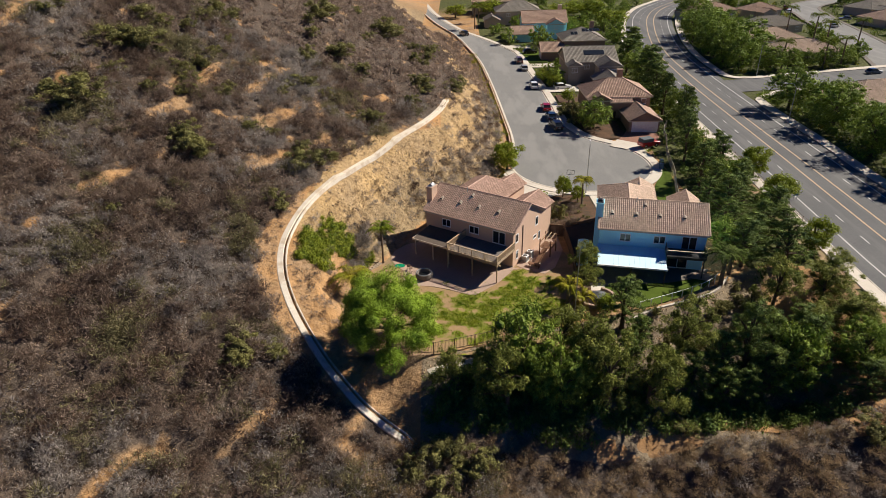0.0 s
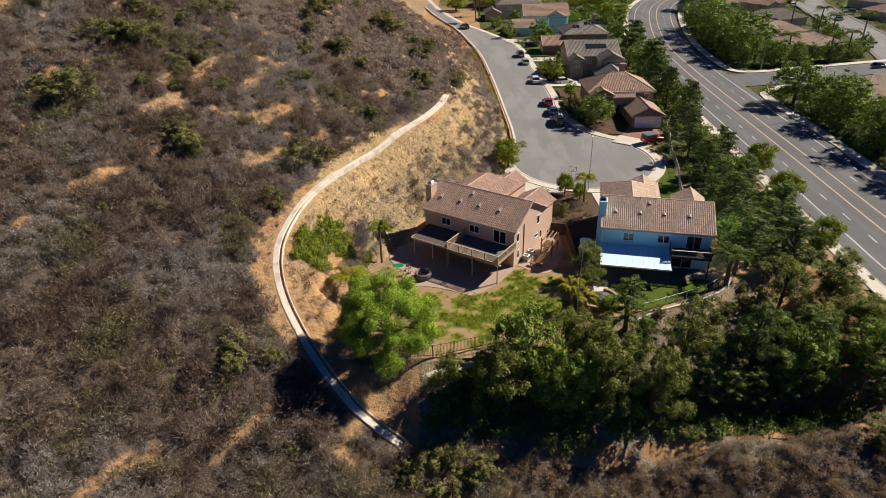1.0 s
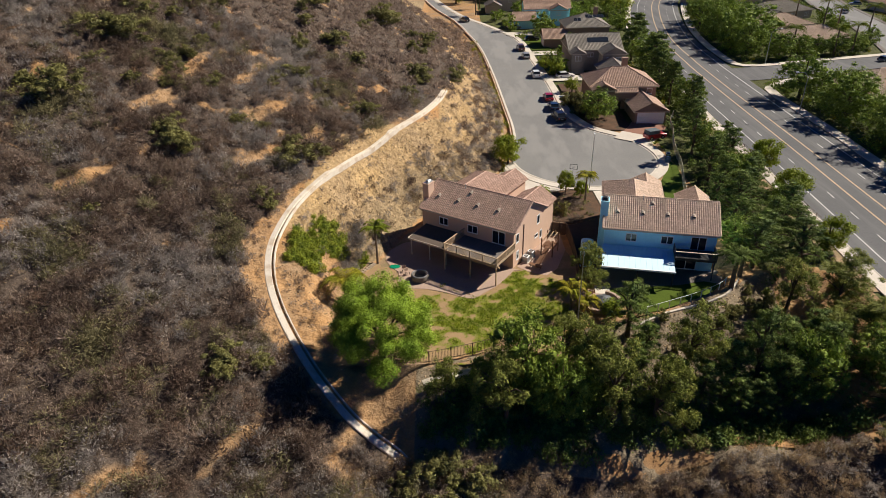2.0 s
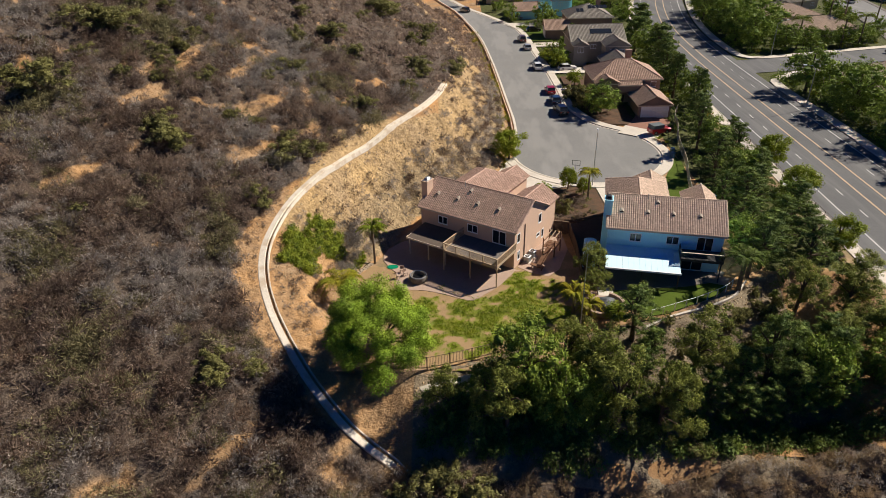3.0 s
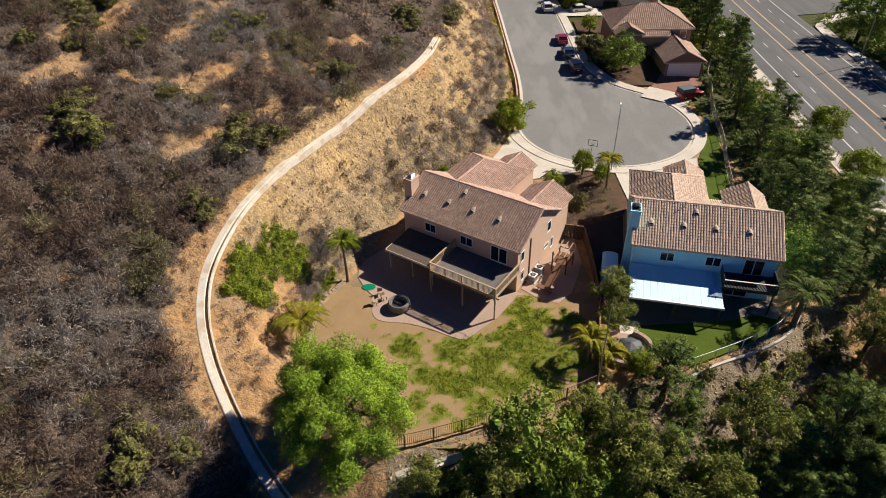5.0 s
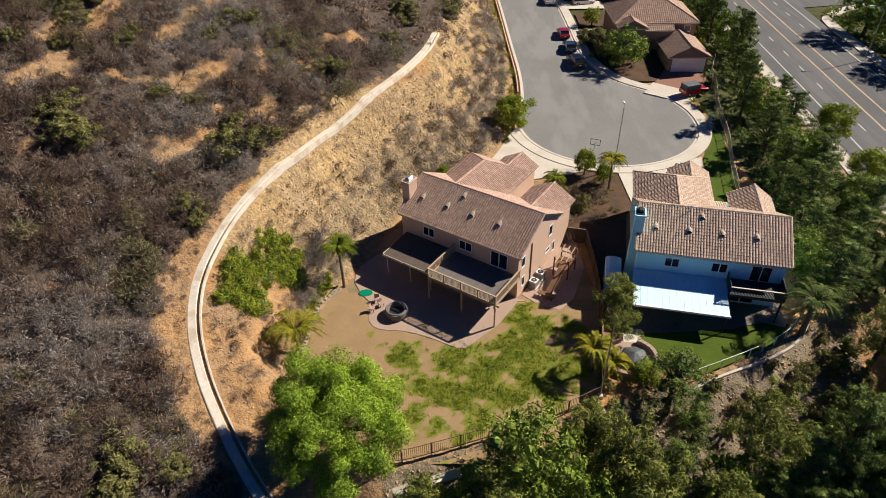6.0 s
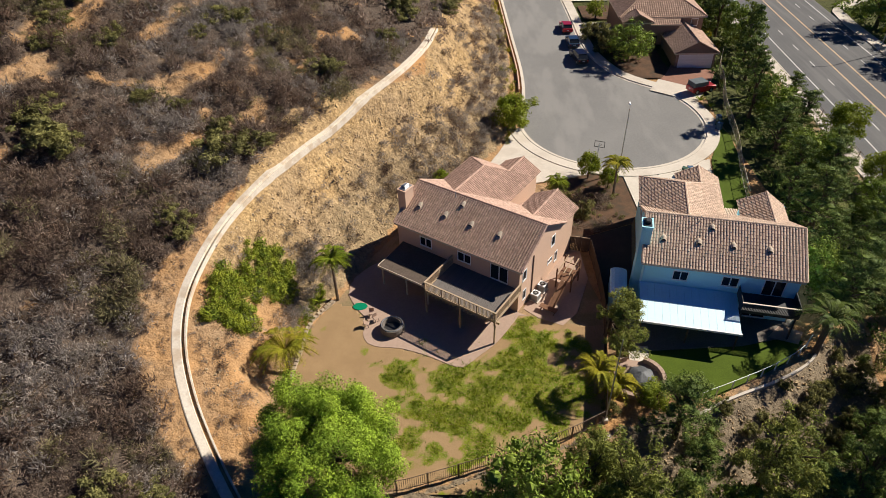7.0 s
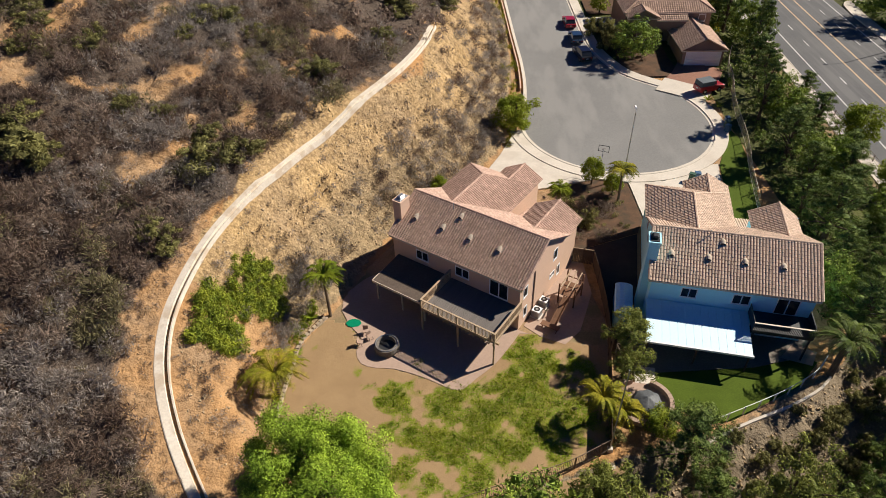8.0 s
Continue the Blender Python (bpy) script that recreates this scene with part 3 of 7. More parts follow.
ribbon("pavement", smooth_line(FAR, 3), [(-7.4, 0.16), (-6.02, 0.16), (-6, 0.06)], M_SHADE_DULL, "pale pavement of the far street", "pavement", use=base)
RK = [(74.2, -60), (74.4, 90), (75.6, 130), (76.2, 158), (79, 165), (86, 170.5), (100, 175), (124, 181.5), (150, 187)]
ribbon("pavement", smooth_line(RK, 2.0), [(0, 0.05), (0.02, 0.2), (2.4, 0.2), (2.4, 0)], M_CONC, "pale pavement at the road's corner", "pavement", use=base)
RK2 = [(150, 201), (124, 194.5), (100, 188.5), (86, 185), (79.5, 187), (78.5, 198), (81.5, 229), (90, 270), (101, 305), (119, 337), (160, 392)]
ribbon("pavement", smooth_line(RK2, 2.0), [(0, 0.05), (0.02, 0.2), (2.4, 0.2), (2.4, 0)], M_CONC, "pale pavement at the road's corner", "pavement", use=base)

# ---- the concrete brow ditch that rings the plots ----
def beside_ditch(x, y):
    """The height of the nearest point of the ditch's line, so that the ditch lies level across."""
    i = np.argmin((x[:, None] - ditch_line[:, 0]) ** 2 + (y[:, None] - ditch_line[:, 1]) ** 2, axis=1)
    return ground_z(ditch_line[i, 0], ditch_line[i, 1])


ditch = thing("drainage_ditch", Matrix(), "pale weathered concrete drainage ditch curving along the slope", "drainage ditch", kind="structure")
ribbon("bank", ditch_line, [(-0.60, -0.4), (-0.56, 0.13), (-0.48, 0.17), (0.18, 0.16)], M_DITCH, parent=ditch, use=beside_ditch)
ribbon("trough", ditch_line, [(0.18, 0.16), (0.26, -0.2), (0.44, -0.22), (0.50, 0.12)], M_DITCH, parent=ditch, use=beside_ditch)
ribbon("lip", ditch_line, [(0.50, 0.12), (0.52, 0.2), (0.64, 0.2), (0.68, -0.5)], M_DITCH, parent=ditch, use=beside_ditch)

# ---- houses ----


def tile_face(geo, pts, tile=0.26, course=0.345, lift=0.05, bow=0.065, bends=((0, 0), (0.22, 0.8), (0.5, 1), (0.78, 0.8))):
    """Rows of rounded tiles over one slope of a roof, given as corners in space."""
    p = [Vector(q) for q in pts]
    nrm = Vector((0, 0, 0))
    for a, b in zip(p, p[1:] + p[:1]):
        nrm += a.cross(b)
    nrm.normalize()
    if nrm.z < 0:
        nrm = -nrm
    u = Vector((0, 0, 1)).cross(nrm).normalized()
    w = nrm.cross(u)
    o = min(p, key=lambda q: q.z)
    flat = [((q - o).dot(u), (q - o).dot(w)) for q in p]
    top = max(b for a, b in flat)

    def span(v):
        cut = []
        for (a0, b0), (a1, b1) in zip(flat, flat[1:] + flat[:1]):
            if (b0 <= v < b1) or (b1 <= v < b0):
                cut.append(a0 + (a1 - a0) * (v - b0) / (b1 - b0))
        return (min(cut), max(cut)) if len(cut) > 1 else None

    v = 0.0
    while v < top - 0.05:
        hi = min(v + course, top)
        s = span(min(v + course * 0.5, (v + top) / 2))
        if s and s[1] - s[0] > 0.1:
            i0, i1 = math.floor(s[0] / tile), math.ceil(s[1] / tile)
            for i in range(i0, i1):
                a0, a1 = max(i * tile, s[0]), min((i + 1) * tile, s[1])
                if a1 - a0 < 0.02:
                    continue
                k = len(geo.v)
                for e, (vv, up) in enumerate(((v - 0.05, lift + 0.05), (hi, lift))):
                    for f, h in bends:
                        geo.v.append(tuple(o + u * (a0 + (a1 - a0) * f) + w * vv + nrm * (up + h * bow)))
                    geo.v.append(tuple(o + u * (a1 - 0.001) + w * vv + nrm * (up - 0.05)))
                n = len(bends)
                for j in range(n):
                    geo.f.append((k + j, k + j + 1, k + n + 2 + j, k + n + 1 + j))
        v += course
    return [q - nrm * 0.02 for q in p]


def ridge_caps(geo, a, b, r=0.13):
    a, b = Vector(a), Vector(b)
    n = max(1, int((b - a).length / 0.42))
    for i in range(n):
        p, q = a.lerp(b, i / n), a.lerp(b, (i + 1.08) / n)
        up = Vector((0, 0, 0.05))
        geo.tube([p + up, q + up * 1.4], [r, r * 0.86], 7)


def wall_part(h, material, x0, y0, x1, y1, z0, z1, t, holes=()):
    """An upright wall from (x0, y0) to (x1, y1), thick to its left, with holes (from, to, low, high) right through it."""
    d = Vector((x1 - x0, y1 - y0, 0))
    m = Matrix.Translation((x0, y0, 0)) @ Matrix.Rotation(math.atan2(d.y, d.x), 4, "Z")
    us = sorted({0, d.length, *[v for q in holes for v in q[:2]]})
    ws = sorted({z0, z1, *[v for q in holes for v in q[2:]]})
    nu, nw = len(us) - 1, len(ws) - 1
    solid = {(i, j) for i in range(nu) for j in range(nw) if not any(a < (us[i] + us[i + 1]) / 2 < b and c < (ws[j] + ws[j + 1]) / 2 < e for a, b, c, e in holes)}
    g = Geo()
    at = lambda i, j, s: (s * (nu + 1) + i) * (nw + 1) + j
    g.v = [tuple(m @ Vector((u, t * s, w))) for s in (0, 1) for u in us for w in ws]
    for i, j in solid:
        c = [(i, j), (i + 1, j), (i + 1, j + 1), (i, j + 1)]
        g.f.append(tuple(at(*q, 0) for q in c))
        g.f.append(tuple(at(*q, 1) for q in c[::-1]))
        for (p, q), n in zip(zip(c, c[1:] + c[:1]), ((i, j - 1), (i + 1, j), (i, j + 1), (i - 1, j))):
            if n not in solid:
                g.f.append((at(*q, 0), at(*p, 0), at(*p, 1), at(*q, 1)))
    part("wall", g, material, h)
    return m


def window(parent, m, a, b, c, e, panes=2, frame_mat=None, name="window", depth=0.06):
    """A window in a wall's hole, with its frame and panes."""
    g = Geo()
    w = 0.09
    g.box(a - 0.03, b + 0.03, -0.03, depth, c - 0.05, c + w, m).box(a - 0.03, b + 0.03, -0.03, depth, e - w, e + 0.03, m)
    step = (b - a) / panes
    for i in range(panes + 1):
        x = a + i * step
        g.box(max(x - w / 2, a - 0.03), min(x + w / 2, b + 0.03), -0.028, depth, c + w, e - w, m)
    win = part(name, g, frame_mat or M_WHITE, parent)
    for i in range(panes):
        part("pane", Geo().box(a + i * step + w / 2, a + (i + 1) * step - w / 2, 0.015 + 0.02 * (i % 2), 0.03 + 0.02 * (i % 2), c + w, e - w, m), M_GLASS, win)
    return win


def roof_vent(parent, p, k, material):
    """A short rounded hood on the rear slope, its mouth towards the eave filled by a black sheet for shade."""
    g, dark = Geo(), Geo()
    x, y, z = p
    arc_ = np.linspace(math.pi, 0, 9)
    rings_ = ((-0.24, 0.25, 0.27), (0.02, 0.25, 0.25), (0.22, 0.21, 0.16), (0.36, 0.14, 0.04))
    for dy, w, h in rings_:
        g.v += [(x + w * math.cos(a), y + dy, z + dy * k + 0.07 + h * math.sin(a)) for a in arc_]
    n = len(arc_)
    for r in range(len(rings_) - 1):
        g.f += [(r * n + i, r * n + i + 1, (r + 1) * n + i + 1, (r + 1) * n + i) for i in range(n - 1)]
    g.box(x - 0.34, x + 0.34, -0.3, 0.36, 0.04, 0.07, Matrix.Translation((0, y, z)) @ Matrix.Rotation(math.atan(k), 4, "X"))
    vent = part("roof_vent", g, material, parent, "rounded roof vent")
    # Black face across the mouth stands for the shade inside the hood.
    dark.face(*[(x + 0.24 * math.cos(a), y - 0.2, z - 0.2 * k + 0.07 + 0.25 * math.sin(a)) for a in arc_])
    part("opening", dark, M_BLACK, vent)


def two_storey_house(name, m, eave, walls, tiles, label, group="", length=14.85, trim=None, cap=None):
    """The plan that both houses above the cul-de-sac share: long gable to the rear, hipped and gabled wings to the street."""
    h = thing(name, m, label, "house", group)
    L, E, k = length, eave, 0.55
    R = E + k * 4.65
    q = L / 14.85
    rear_holes = [(2.8 * q, 4.2 * q, E - 1.75, E - 0.6), (7.35 * q, 8.85 * q, E - 1.75, E - 0.6), (11.1 * q, 13.0 * q, E - 2.3, E - 0.4), (9.6 * q, 12.2 * q, 0.05, 2.15)]
    mr = wall_part(h, walls, 0.3, 0.25, L - 0.3, 0.25, -0.4, E - 0.02, 0.2, rear_holes)
    side_holes = [(0.45, 1.2, E - 1.95, E - 0.65), (6.4, 7.2, E - 1.75, E - 0.4), (5.9, 6.9, 1.6, 2.2), (7.5, 8.1, 0.9, 2.2), (0.7, 1.3, 0.8, 2.1)]
    ms = wall_part(h, walls, L - 0.3, 0.45, L - 0.3, 12.0, -0.4, E - 0.02, 0.2, side_holes)
    left_holes = [(4.6, 5.4, E - 1.8, E - 0.6), (7.4, 8.2, E - 1.8, E - 0.6)]
    ml = wall_part(h, walls, 0.3, 14.85, 0.3, 0.45, -0.4, E - 0.02, 0.2, left_holes)
    wall_part(h, walls, 8.0, 9.05, 10.1, 9.05, -0.4, E - 0.02, -0.2)
    mf = wall_part(h, walls, 7.9, 14.85, 7.9, 9.05, -0.4, E - 0.02, -0.2)
    wall_part(h, walls, 4.1, 14.65, 0.3, 14.65, -0.4, E - 0.02, -0.2)
    wall_part(h, walls, 7.9, 16.3, 4.1, 16.3, -0.4, E - 0.02, 0.2)
    wall_part(h, walls, 4.1, 16.1, 4.1, 14.65, -0.4, E - 0.02, 0.2)
    wall_part(h, walls, 7.9, 14.85, 7.9, 16.1, -0.4, E - 0.02, 0.2)
    wall_part(h, walls, L - 0.3, 12.0, 10.1, 12.0, -0.4, E - 0.02, 0.2)
    wall_part(h, walls, 10.1, 11.8, 10.1, 9.05, -0.4, E - 0.02, 0.2)
    for x in (0.3, L - 0.5):
        g = Geo()
        g.v = [(x + e, y, z) for e in (0, 0.2) for y, z in ((0.25, E - 0.02), (9.05, E - 0.02), (4.65, R - 0.1))]
        g.f = [(2, 1, 0), (3, 4, 5), (0, 1, 4, 3), (1, 2, 5, 4), (2, 0, 3, 5)]
        part("gable", g, walls, h)
    for x, y, w in ((6.0, 16.3, 1.9), (12.32, 12.0, 2.25)):
        part("gable", Geo().face((x + w, y, E - 0.02), (x - w, y, E - 0.02), (x, y, E + k * w)), walls, h)
    for a, b, c, e in rear_holes[:3]:
        window(h, mr, a, b, c, e, 2, trim)
    for a, b, c, e in rear_holes[3:]:
        window(h, mr, a, b, c, e, 2, trim)
    for a, b, c, e in side_holes:
        window(h, ms, a, b, c, e, 1, trim)
    for a, b, c, e in left_holes:
        window(h, ml, a, b, c, e, 1, trim)
    z1, z2, z3 = E + k * 4.15, E + k * 2.2, E + k * 2.52
    y1, y2, y3 = 4.65 + (R - z1) / k, 15.15 - 2.2, 4.65 + (R - z3) / k
    faces = [[(0, 0, E), (L, 0, E), (L, 4.65, R), (0, 4.65, R)],
             [(L, 9.3, E), (0, 9.3, E), (0, 4.65, R), (L, 4.65, R)],
             [(-0.1, 15.15, E), (-0.1, 9.3, E), (4.05, y1, z1), (4.05, 11.0, z1)],
             [(8.2, 9.3, E), (8.2, 15.15, E), (4.05, 11.0, z1), (4.05, y1, z1)],
             [(8.2, 15.15, E), (-0.1, 15.15, E), (4.05, 11.0, z1)],
             [(3.8, 16.6, E), (3.8, 15.15, E), (6.0, y2, z2), (6.0, 16.6, z2)],
             [(8.2, 15.15, E), (8.2, 16.6, E), (6.0, 16.6, z2), (6.0, y2, z2)],
             [(9.8, 12.3, E), (9.8, 9.3, E), (12.32, y3, z3), (12.32, 12.3, z3)],
             [(L, 9.3, E), (L, 12.3, E), (12.32, 12.3, z3), (12.32, y3, z3)],
             [(10.9, 14.2, 2.7), (8.0, 14.2, 2.7), (8.0, 9.1, 3.9), (10.9, 9.1, 3.9)]]
    for f in faces:
        r = Geo()
        board = part("roof", Geo().face(*tile_face(r, f)), tiles, h)
        tagged(part("roof_tiles", r, tiles, board), kind="stuff")
    for a, b in (((0, 4.65, R), (L, 4.65, R)), ((4.05, y1, z1), (4.05, 11, z1)), ((4.05, 11, z1), (-0.1, 15.15, E)), ((4.05, 11, z1), (8.2, 15.15, E)), ((6, y2, z2), (6, 16.6, z2)), ((12.32, y3, z3), (12.32, 12.3, z3)),
                 ((0, 0, E), (0, 4.65, R)), ((L, 0, E), (L, 4.65, R)), ((0, 9.3, E), (0, 4.65, R)), ((L, 9.3, E), (L, 4.65, R))):
        caps = Geo()
        ridge_caps(caps, a, b)
        part("ridge_tiles", caps, tiles, h)
    fas = Geo()
    fas.box(0, L, -0.04, 0.0, E - 0.2, E).box(-0.04, 0.0, 0, 9.3, E - 0.2, E - 0.17)
    for x in (0.0, L - 0.05):
        fas.beam((x + 0.02, 0, E - 0.1), (x + 0.02, 4.65, R - 0.1), 0.05, 0.2).beam((x + 0.02, 9.3, E - 0.1), (x + 0.02, 4.65, R - 0.1), 0.05, 0.2)
    part("fascia", fas, M_TRIM, h)
    part("soffit", Geo().box(0, L, 0, 0.25, E - 0.06, E - 0.03), M_TRIM, h)
    for x, y in ((1.75, 2.3), (4.9, 2.3), (6.05, 3.75), (7.95, 2.3), (11.1, 2.3)):
        roof_vent(h, (x, y, E + k * y + 0.05), k, M_STUCCO_CREAM)
    part("vent_pipe", Geo().tube([(4.9, 4.2, R - 0.3), (4.9, 4.2, R + 0.55)], [0.05, 0.05], 8), M_STEEL, h)
    ch = part("chimney", Geo().box(-0.42, 0.5, 1.55, 2.95, -0.4, R + 0.35).box(-0.5, 0.58, 1.47, 3.03, R + 0.35, R + 0.5), walls, h)
    part("cap", Geo().box(-0.34, 0.42, 1.63, 2.87, R + 0.5, R + 0.56).box(-0.2, 0.28, 1.9, 2.6, R + 0.56, R + 0.85, b=0.08), cap or M_STEEL, ch, "metal chimney cap")
    part("downspout", Geo().box(L - 0.3, L - 0.2, 2.9, 3.0, 0, E), M_STUCCO_BROWN, h)
    return h


MA = pose(-4.76, 82.79, 0, 0, 0, -32.75)
MB = pose(19.06, 76.35, 0, 0, 0, -11.6)
two_storey_house("house", MA, 5.31, M_STUCCO_TAN, M_TILE, "two-storey tan stucco house with clay tile roof and rear deck")
two_storey_house("house", MB, 5.18, M_STUCCO_SKYLIT, M_TILE_B, "two-storey white stucco house with skylight blue painted in, sandy tile roof and patio cover", length=14.2, cap=M_BLACK)


def block(h, tiles, walls, x0, x1, y0, y1, z0, z1, kind="hip", k=0.5, over=0.45, floor=-0.6):
    """One storey-high or two-storey block of a house with its own roof. kind: hip, gable_x or gable_y (the ridge's way)."""
    part("wall", Geo().box(x0, x1, y0, y1, min(z0, floor) if z0 == 0 else z0, z1), walls, h)
    a, b, c, d = x0 - over, x1 + over, y0 - over, y1 + over
    w = min(b - a, d - c) / 2
    top = z1 + k * w
    if kind == "gable_x":
        w = (d - c) / 2
        top = z1 + k * w
        r0, r1 = (a, (c + d) / 2, top), (b, (c + d) / 2, top)
        faces = [[(a, c, z1), (b, c, z1), r1, r0], [(b, d, z1), (a, d, z1), r0, r1]]
        for x in (x0, x1):
            part("gable", Geo().face((x, y0, z1), (x, y1, z1), (x, (y0 + y1) / 2, top - k * over)), walls, h)
    elif kind == "gable_y":
        w = (b - a) / 2
        top = z1 + k * w
        r0, r1 = ((a + b) / 2, c, top), ((a + b) / 2, d, top)
        faces = [[(a, d, z1), (a, c, z1), r0, r1], [(b, c, z1), (b, d, z1), r1, r0]]
        for y in (y0, y1):
            part("gable", Geo().face((x0, y, z1), (x1, y, z1), ((x0 + x1) / 2, y, top - k * over)), walls, h)
    else:
        if b - a >= d - c:
            r0, r1 = (a + w, (c + d) / 2, top), (b - w, (c + d) / 2, top)
            faces = [[(a, c, z1), (b, c, z1), r1, r0], [(b, d, z1), (a, d, z1), r0, r1], [(a, d, z1), (a, c, z1), r0], [(b, c, z1), (b, d, z1), r1]]
        else:
            r0, r1 = ((a + b) / 2, c + w, top), ((a + b) / 2, d - w, top)
            faces = [[(a, d, z1), (a, c, z1), r0, r1], [(b, c, z1), (b, d, z1), r1, r0], [(a, c, z1), (b, c, z1), r0], [(b, d, z1), (a, d, z1), r1]]
    for f in faces:
        r = Geo()
        board = part("roof", Geo().face(*tile_face(r, f, tile=0.36, course=0.42, lift=0.03, bow=0.045, bends=((0, 0), (0.5, 1)))), tiles, h)
        tagged(part("roof_tiles", r, tiles, board), kind="stuff")
    for p, q in [(r0, r1)] + [(f[0], f[-1]) for f in faces]:
        caps = Geo()
        ridge_caps(caps, p, q, 0.12)
        part("ridge_tiles", caps, tiles, h)
    for v in ((a, b, c - 0.03, c), (a, b, d, d + 0.03), (a - 0.03, a, c, d), (b, b + 0.03, c, d)):
        part("fascia", Geo().box(*v, z1 - 0.2, z1), M_TRIM, h)


def face_window(h, side, at, y, z0, z1, w=1.2, panes=2, material=None):
    """A framed window set on a wall of a plain block; side: -y, +y, -x or +x."""
    turn = {"-y": 0, "+x": 90, "+y": 180, "-x": -90}[side]
    m = Matrix.Translation((at, y, 0) if side[1] == "y" else (y, at, 0)) @ Matrix.Rotation(radians(turn), 4, "Z")
    window(h, m, -w / 2, w / 2, z0, z1, panes, material, depth=0.02)


def garage_door(h, side, at, y, w=4.9, z=2.15):
    turn = {"-y": 0, "+x": 90, "+y": 180, "-x": -90}[side]
    m = Matrix.Translation((at, y, 0) if side[1] == "y" else (y, at, 0)) @ Matrix.Rotation(radians(turn), 4, "Z")
    g = Geo().box(-w / 2 - 0.3, -w / 2, -0.06, 0, 0, z + 0.3, m).box(w / 2, w / 2 + 0.3, -0.06, 0, 0, z + 0.3, m).box(-w / 2, w / 2, -0.06, 0, z, z + 0.3, m)
    door = part("garage_door", g, M_WHITE, h, "white-framed white sectional garage door")
    for i in range(4):
        part("panel", Geo().box(-w / 2, w / 2, -0.045, 0.0, i * z / 4 + 0.01, (i + 1) * z / 4 - 0.01, m), M_WHITE, door)


def house_with_entry(m, label, walls, tiles):
    """The house at the head of the cul-de-sac: hipped roof, gabled bay, arched entry and a garage wing."""
    h = thing("house", m, label, "house", "houses along the street")
    block(h, tiles, walls, 29.4, 43.3, 140.2, 151, 0, 5.4, "hip", 0.5)
    block(h, tiles, walls, 29.6, 34.0, 138.0, 140.3, 0, 5.2, "gable_y", 0.5, 0.35)
    block(h, tiles, walls, 36.9, 43.2, 131.0, 140.3, 0, 2.65, "gable_y", 0.5, 0.4)
    block(h, tiles, walls, 33.9, 38.9, 138.6, 140.3, 3.3, 4.6, "gable_x", 0.5, 0.3)
    g = Geo()
    arch = [(34.4 + 2.2 * 0.5 * (1 - math.cos(a)), 2.1 + 1.0 * math.sin(a)) for a in np.linspace(0, math.pi, 11)]
    g.face((33.9, 138.6, -0.6), (34.4, 138.6, -0.6), (34.4, 138.6, 2.1), (33.9, 138.6, 3.3)).face((36.6, 138.6, -0.6), (36.9, 138.6, -0.6), (36.9, 138.6, 3.3), (36.6, 138.6, 2.1))
    for (a, b), (c, d) in zip(arch, arch[1:]):
        g.face((a, 138.6, b), (c, 138.6, d), (c, 138.6, 3.3), (a, 138.6, 3.3))
        g.face((a, 138.6, b), (a, 139.1, b), (c, 139.1, d), (c, 138.6, d))
    part("entry_arch", g, walls, h, "arched entry")
    part("front_door", Geo().box(34.8, 36.0, 140.1, 140.2, 0, 2.1), M_FENCE, h)
    garage_door(h, "-y", 40.1, 131.0)
    face_window(h, "-y", 31.8, 138.0, 3.4, 4.7, 1.5)
    face_window(h, "-y", 31.8, 138.0, 0.9, 2.2, 1.5)
    face_window(h, "-y", 41.9, 140.2, 3.7, 4.9, 1.1, 1)
    part("chimney", Geo().box(37.5, 38.7, 148.2, 149.2, 5, 9.4).box(37.4, 38.8, 148.1, 149.3, 9.4, 9.6), walls, h)
    return h


house_with_entry(pose(0, 0, 0.85), "two-storey brown stucco house with red-brown hipped roof and garage wing", M_STUCCO_BROWN, M_TILE_C)

hd = thing("house", pose(0, 0, 1.7), "two-storey grey-beige house with grey tile roof and front gables", "house", "houses along the street")
block(hd, M_TILE_GREY, M_STUCCO_GREY, 30.0, 43.5, 174, 187, 0, 5.3, "gable_x", 0.42)
block(hd, M_TILE_GREY, M_STUCCO_GREY, 30.0, 33.4, 170.5, 174.1, 0, 5.0, "gable_y", 0.5, 0.35)
block(hd, M_TILE_GREY, M_STUCCO_GREY, 37.6, 43.4, 168.5, 174.1, 0, 5.2, "gable_y", 0.5, 0.35)
block(hd, M_TILE_GREY, M_STUCCO_GREY, 36.0, 43.4, 157.0, 168.4, 0, 2.6, "gable_y", 0.5, 0.4)
face_window(hd, "-y", 31.7, 170.5, 3.2, 4.5, 1.5)
face_window(hd, "-y", 35.5, 174.0, 3.4, 4.5, 1.4)
face_window(hd, "-y", 39.2, 168.5, 3.2, 4.4, 1.3)
face_window(hd, "-y", 41.6, 168.5, 3.2, 4.4, 1.3)
garage_door(hd, "-x", 162, 36.0)
part("solar_panel", Geo().box(35.0, 40.5, 0, 2.0, 0, 0.08, Matrix.Translation((0, 176.6, 5.3 + 0.42 * 3.05 + 0.12)) @ Matrix.Rotation(math.atan(0.42), 4, "X")), M_GLASS, hd, "black roof solar collector")

he = thing("house", pose(0, 0, 1.7), "two-storey brown house with tile roof and solar panels", "house", "houses along the street")
block(he, M_TILE_GREY, M_STUCCO_BROWN, 34.0, 47.0, 206, 219, 0, 5.3, "hip", 0.45)
block(he, M_TILE_C, M_STUCCO_BROWN, 27.0, 34.0, 203, 211, 0, 2.7, "gable_x", 0.5)
garage_door(he, "-x", 207, 27.0)
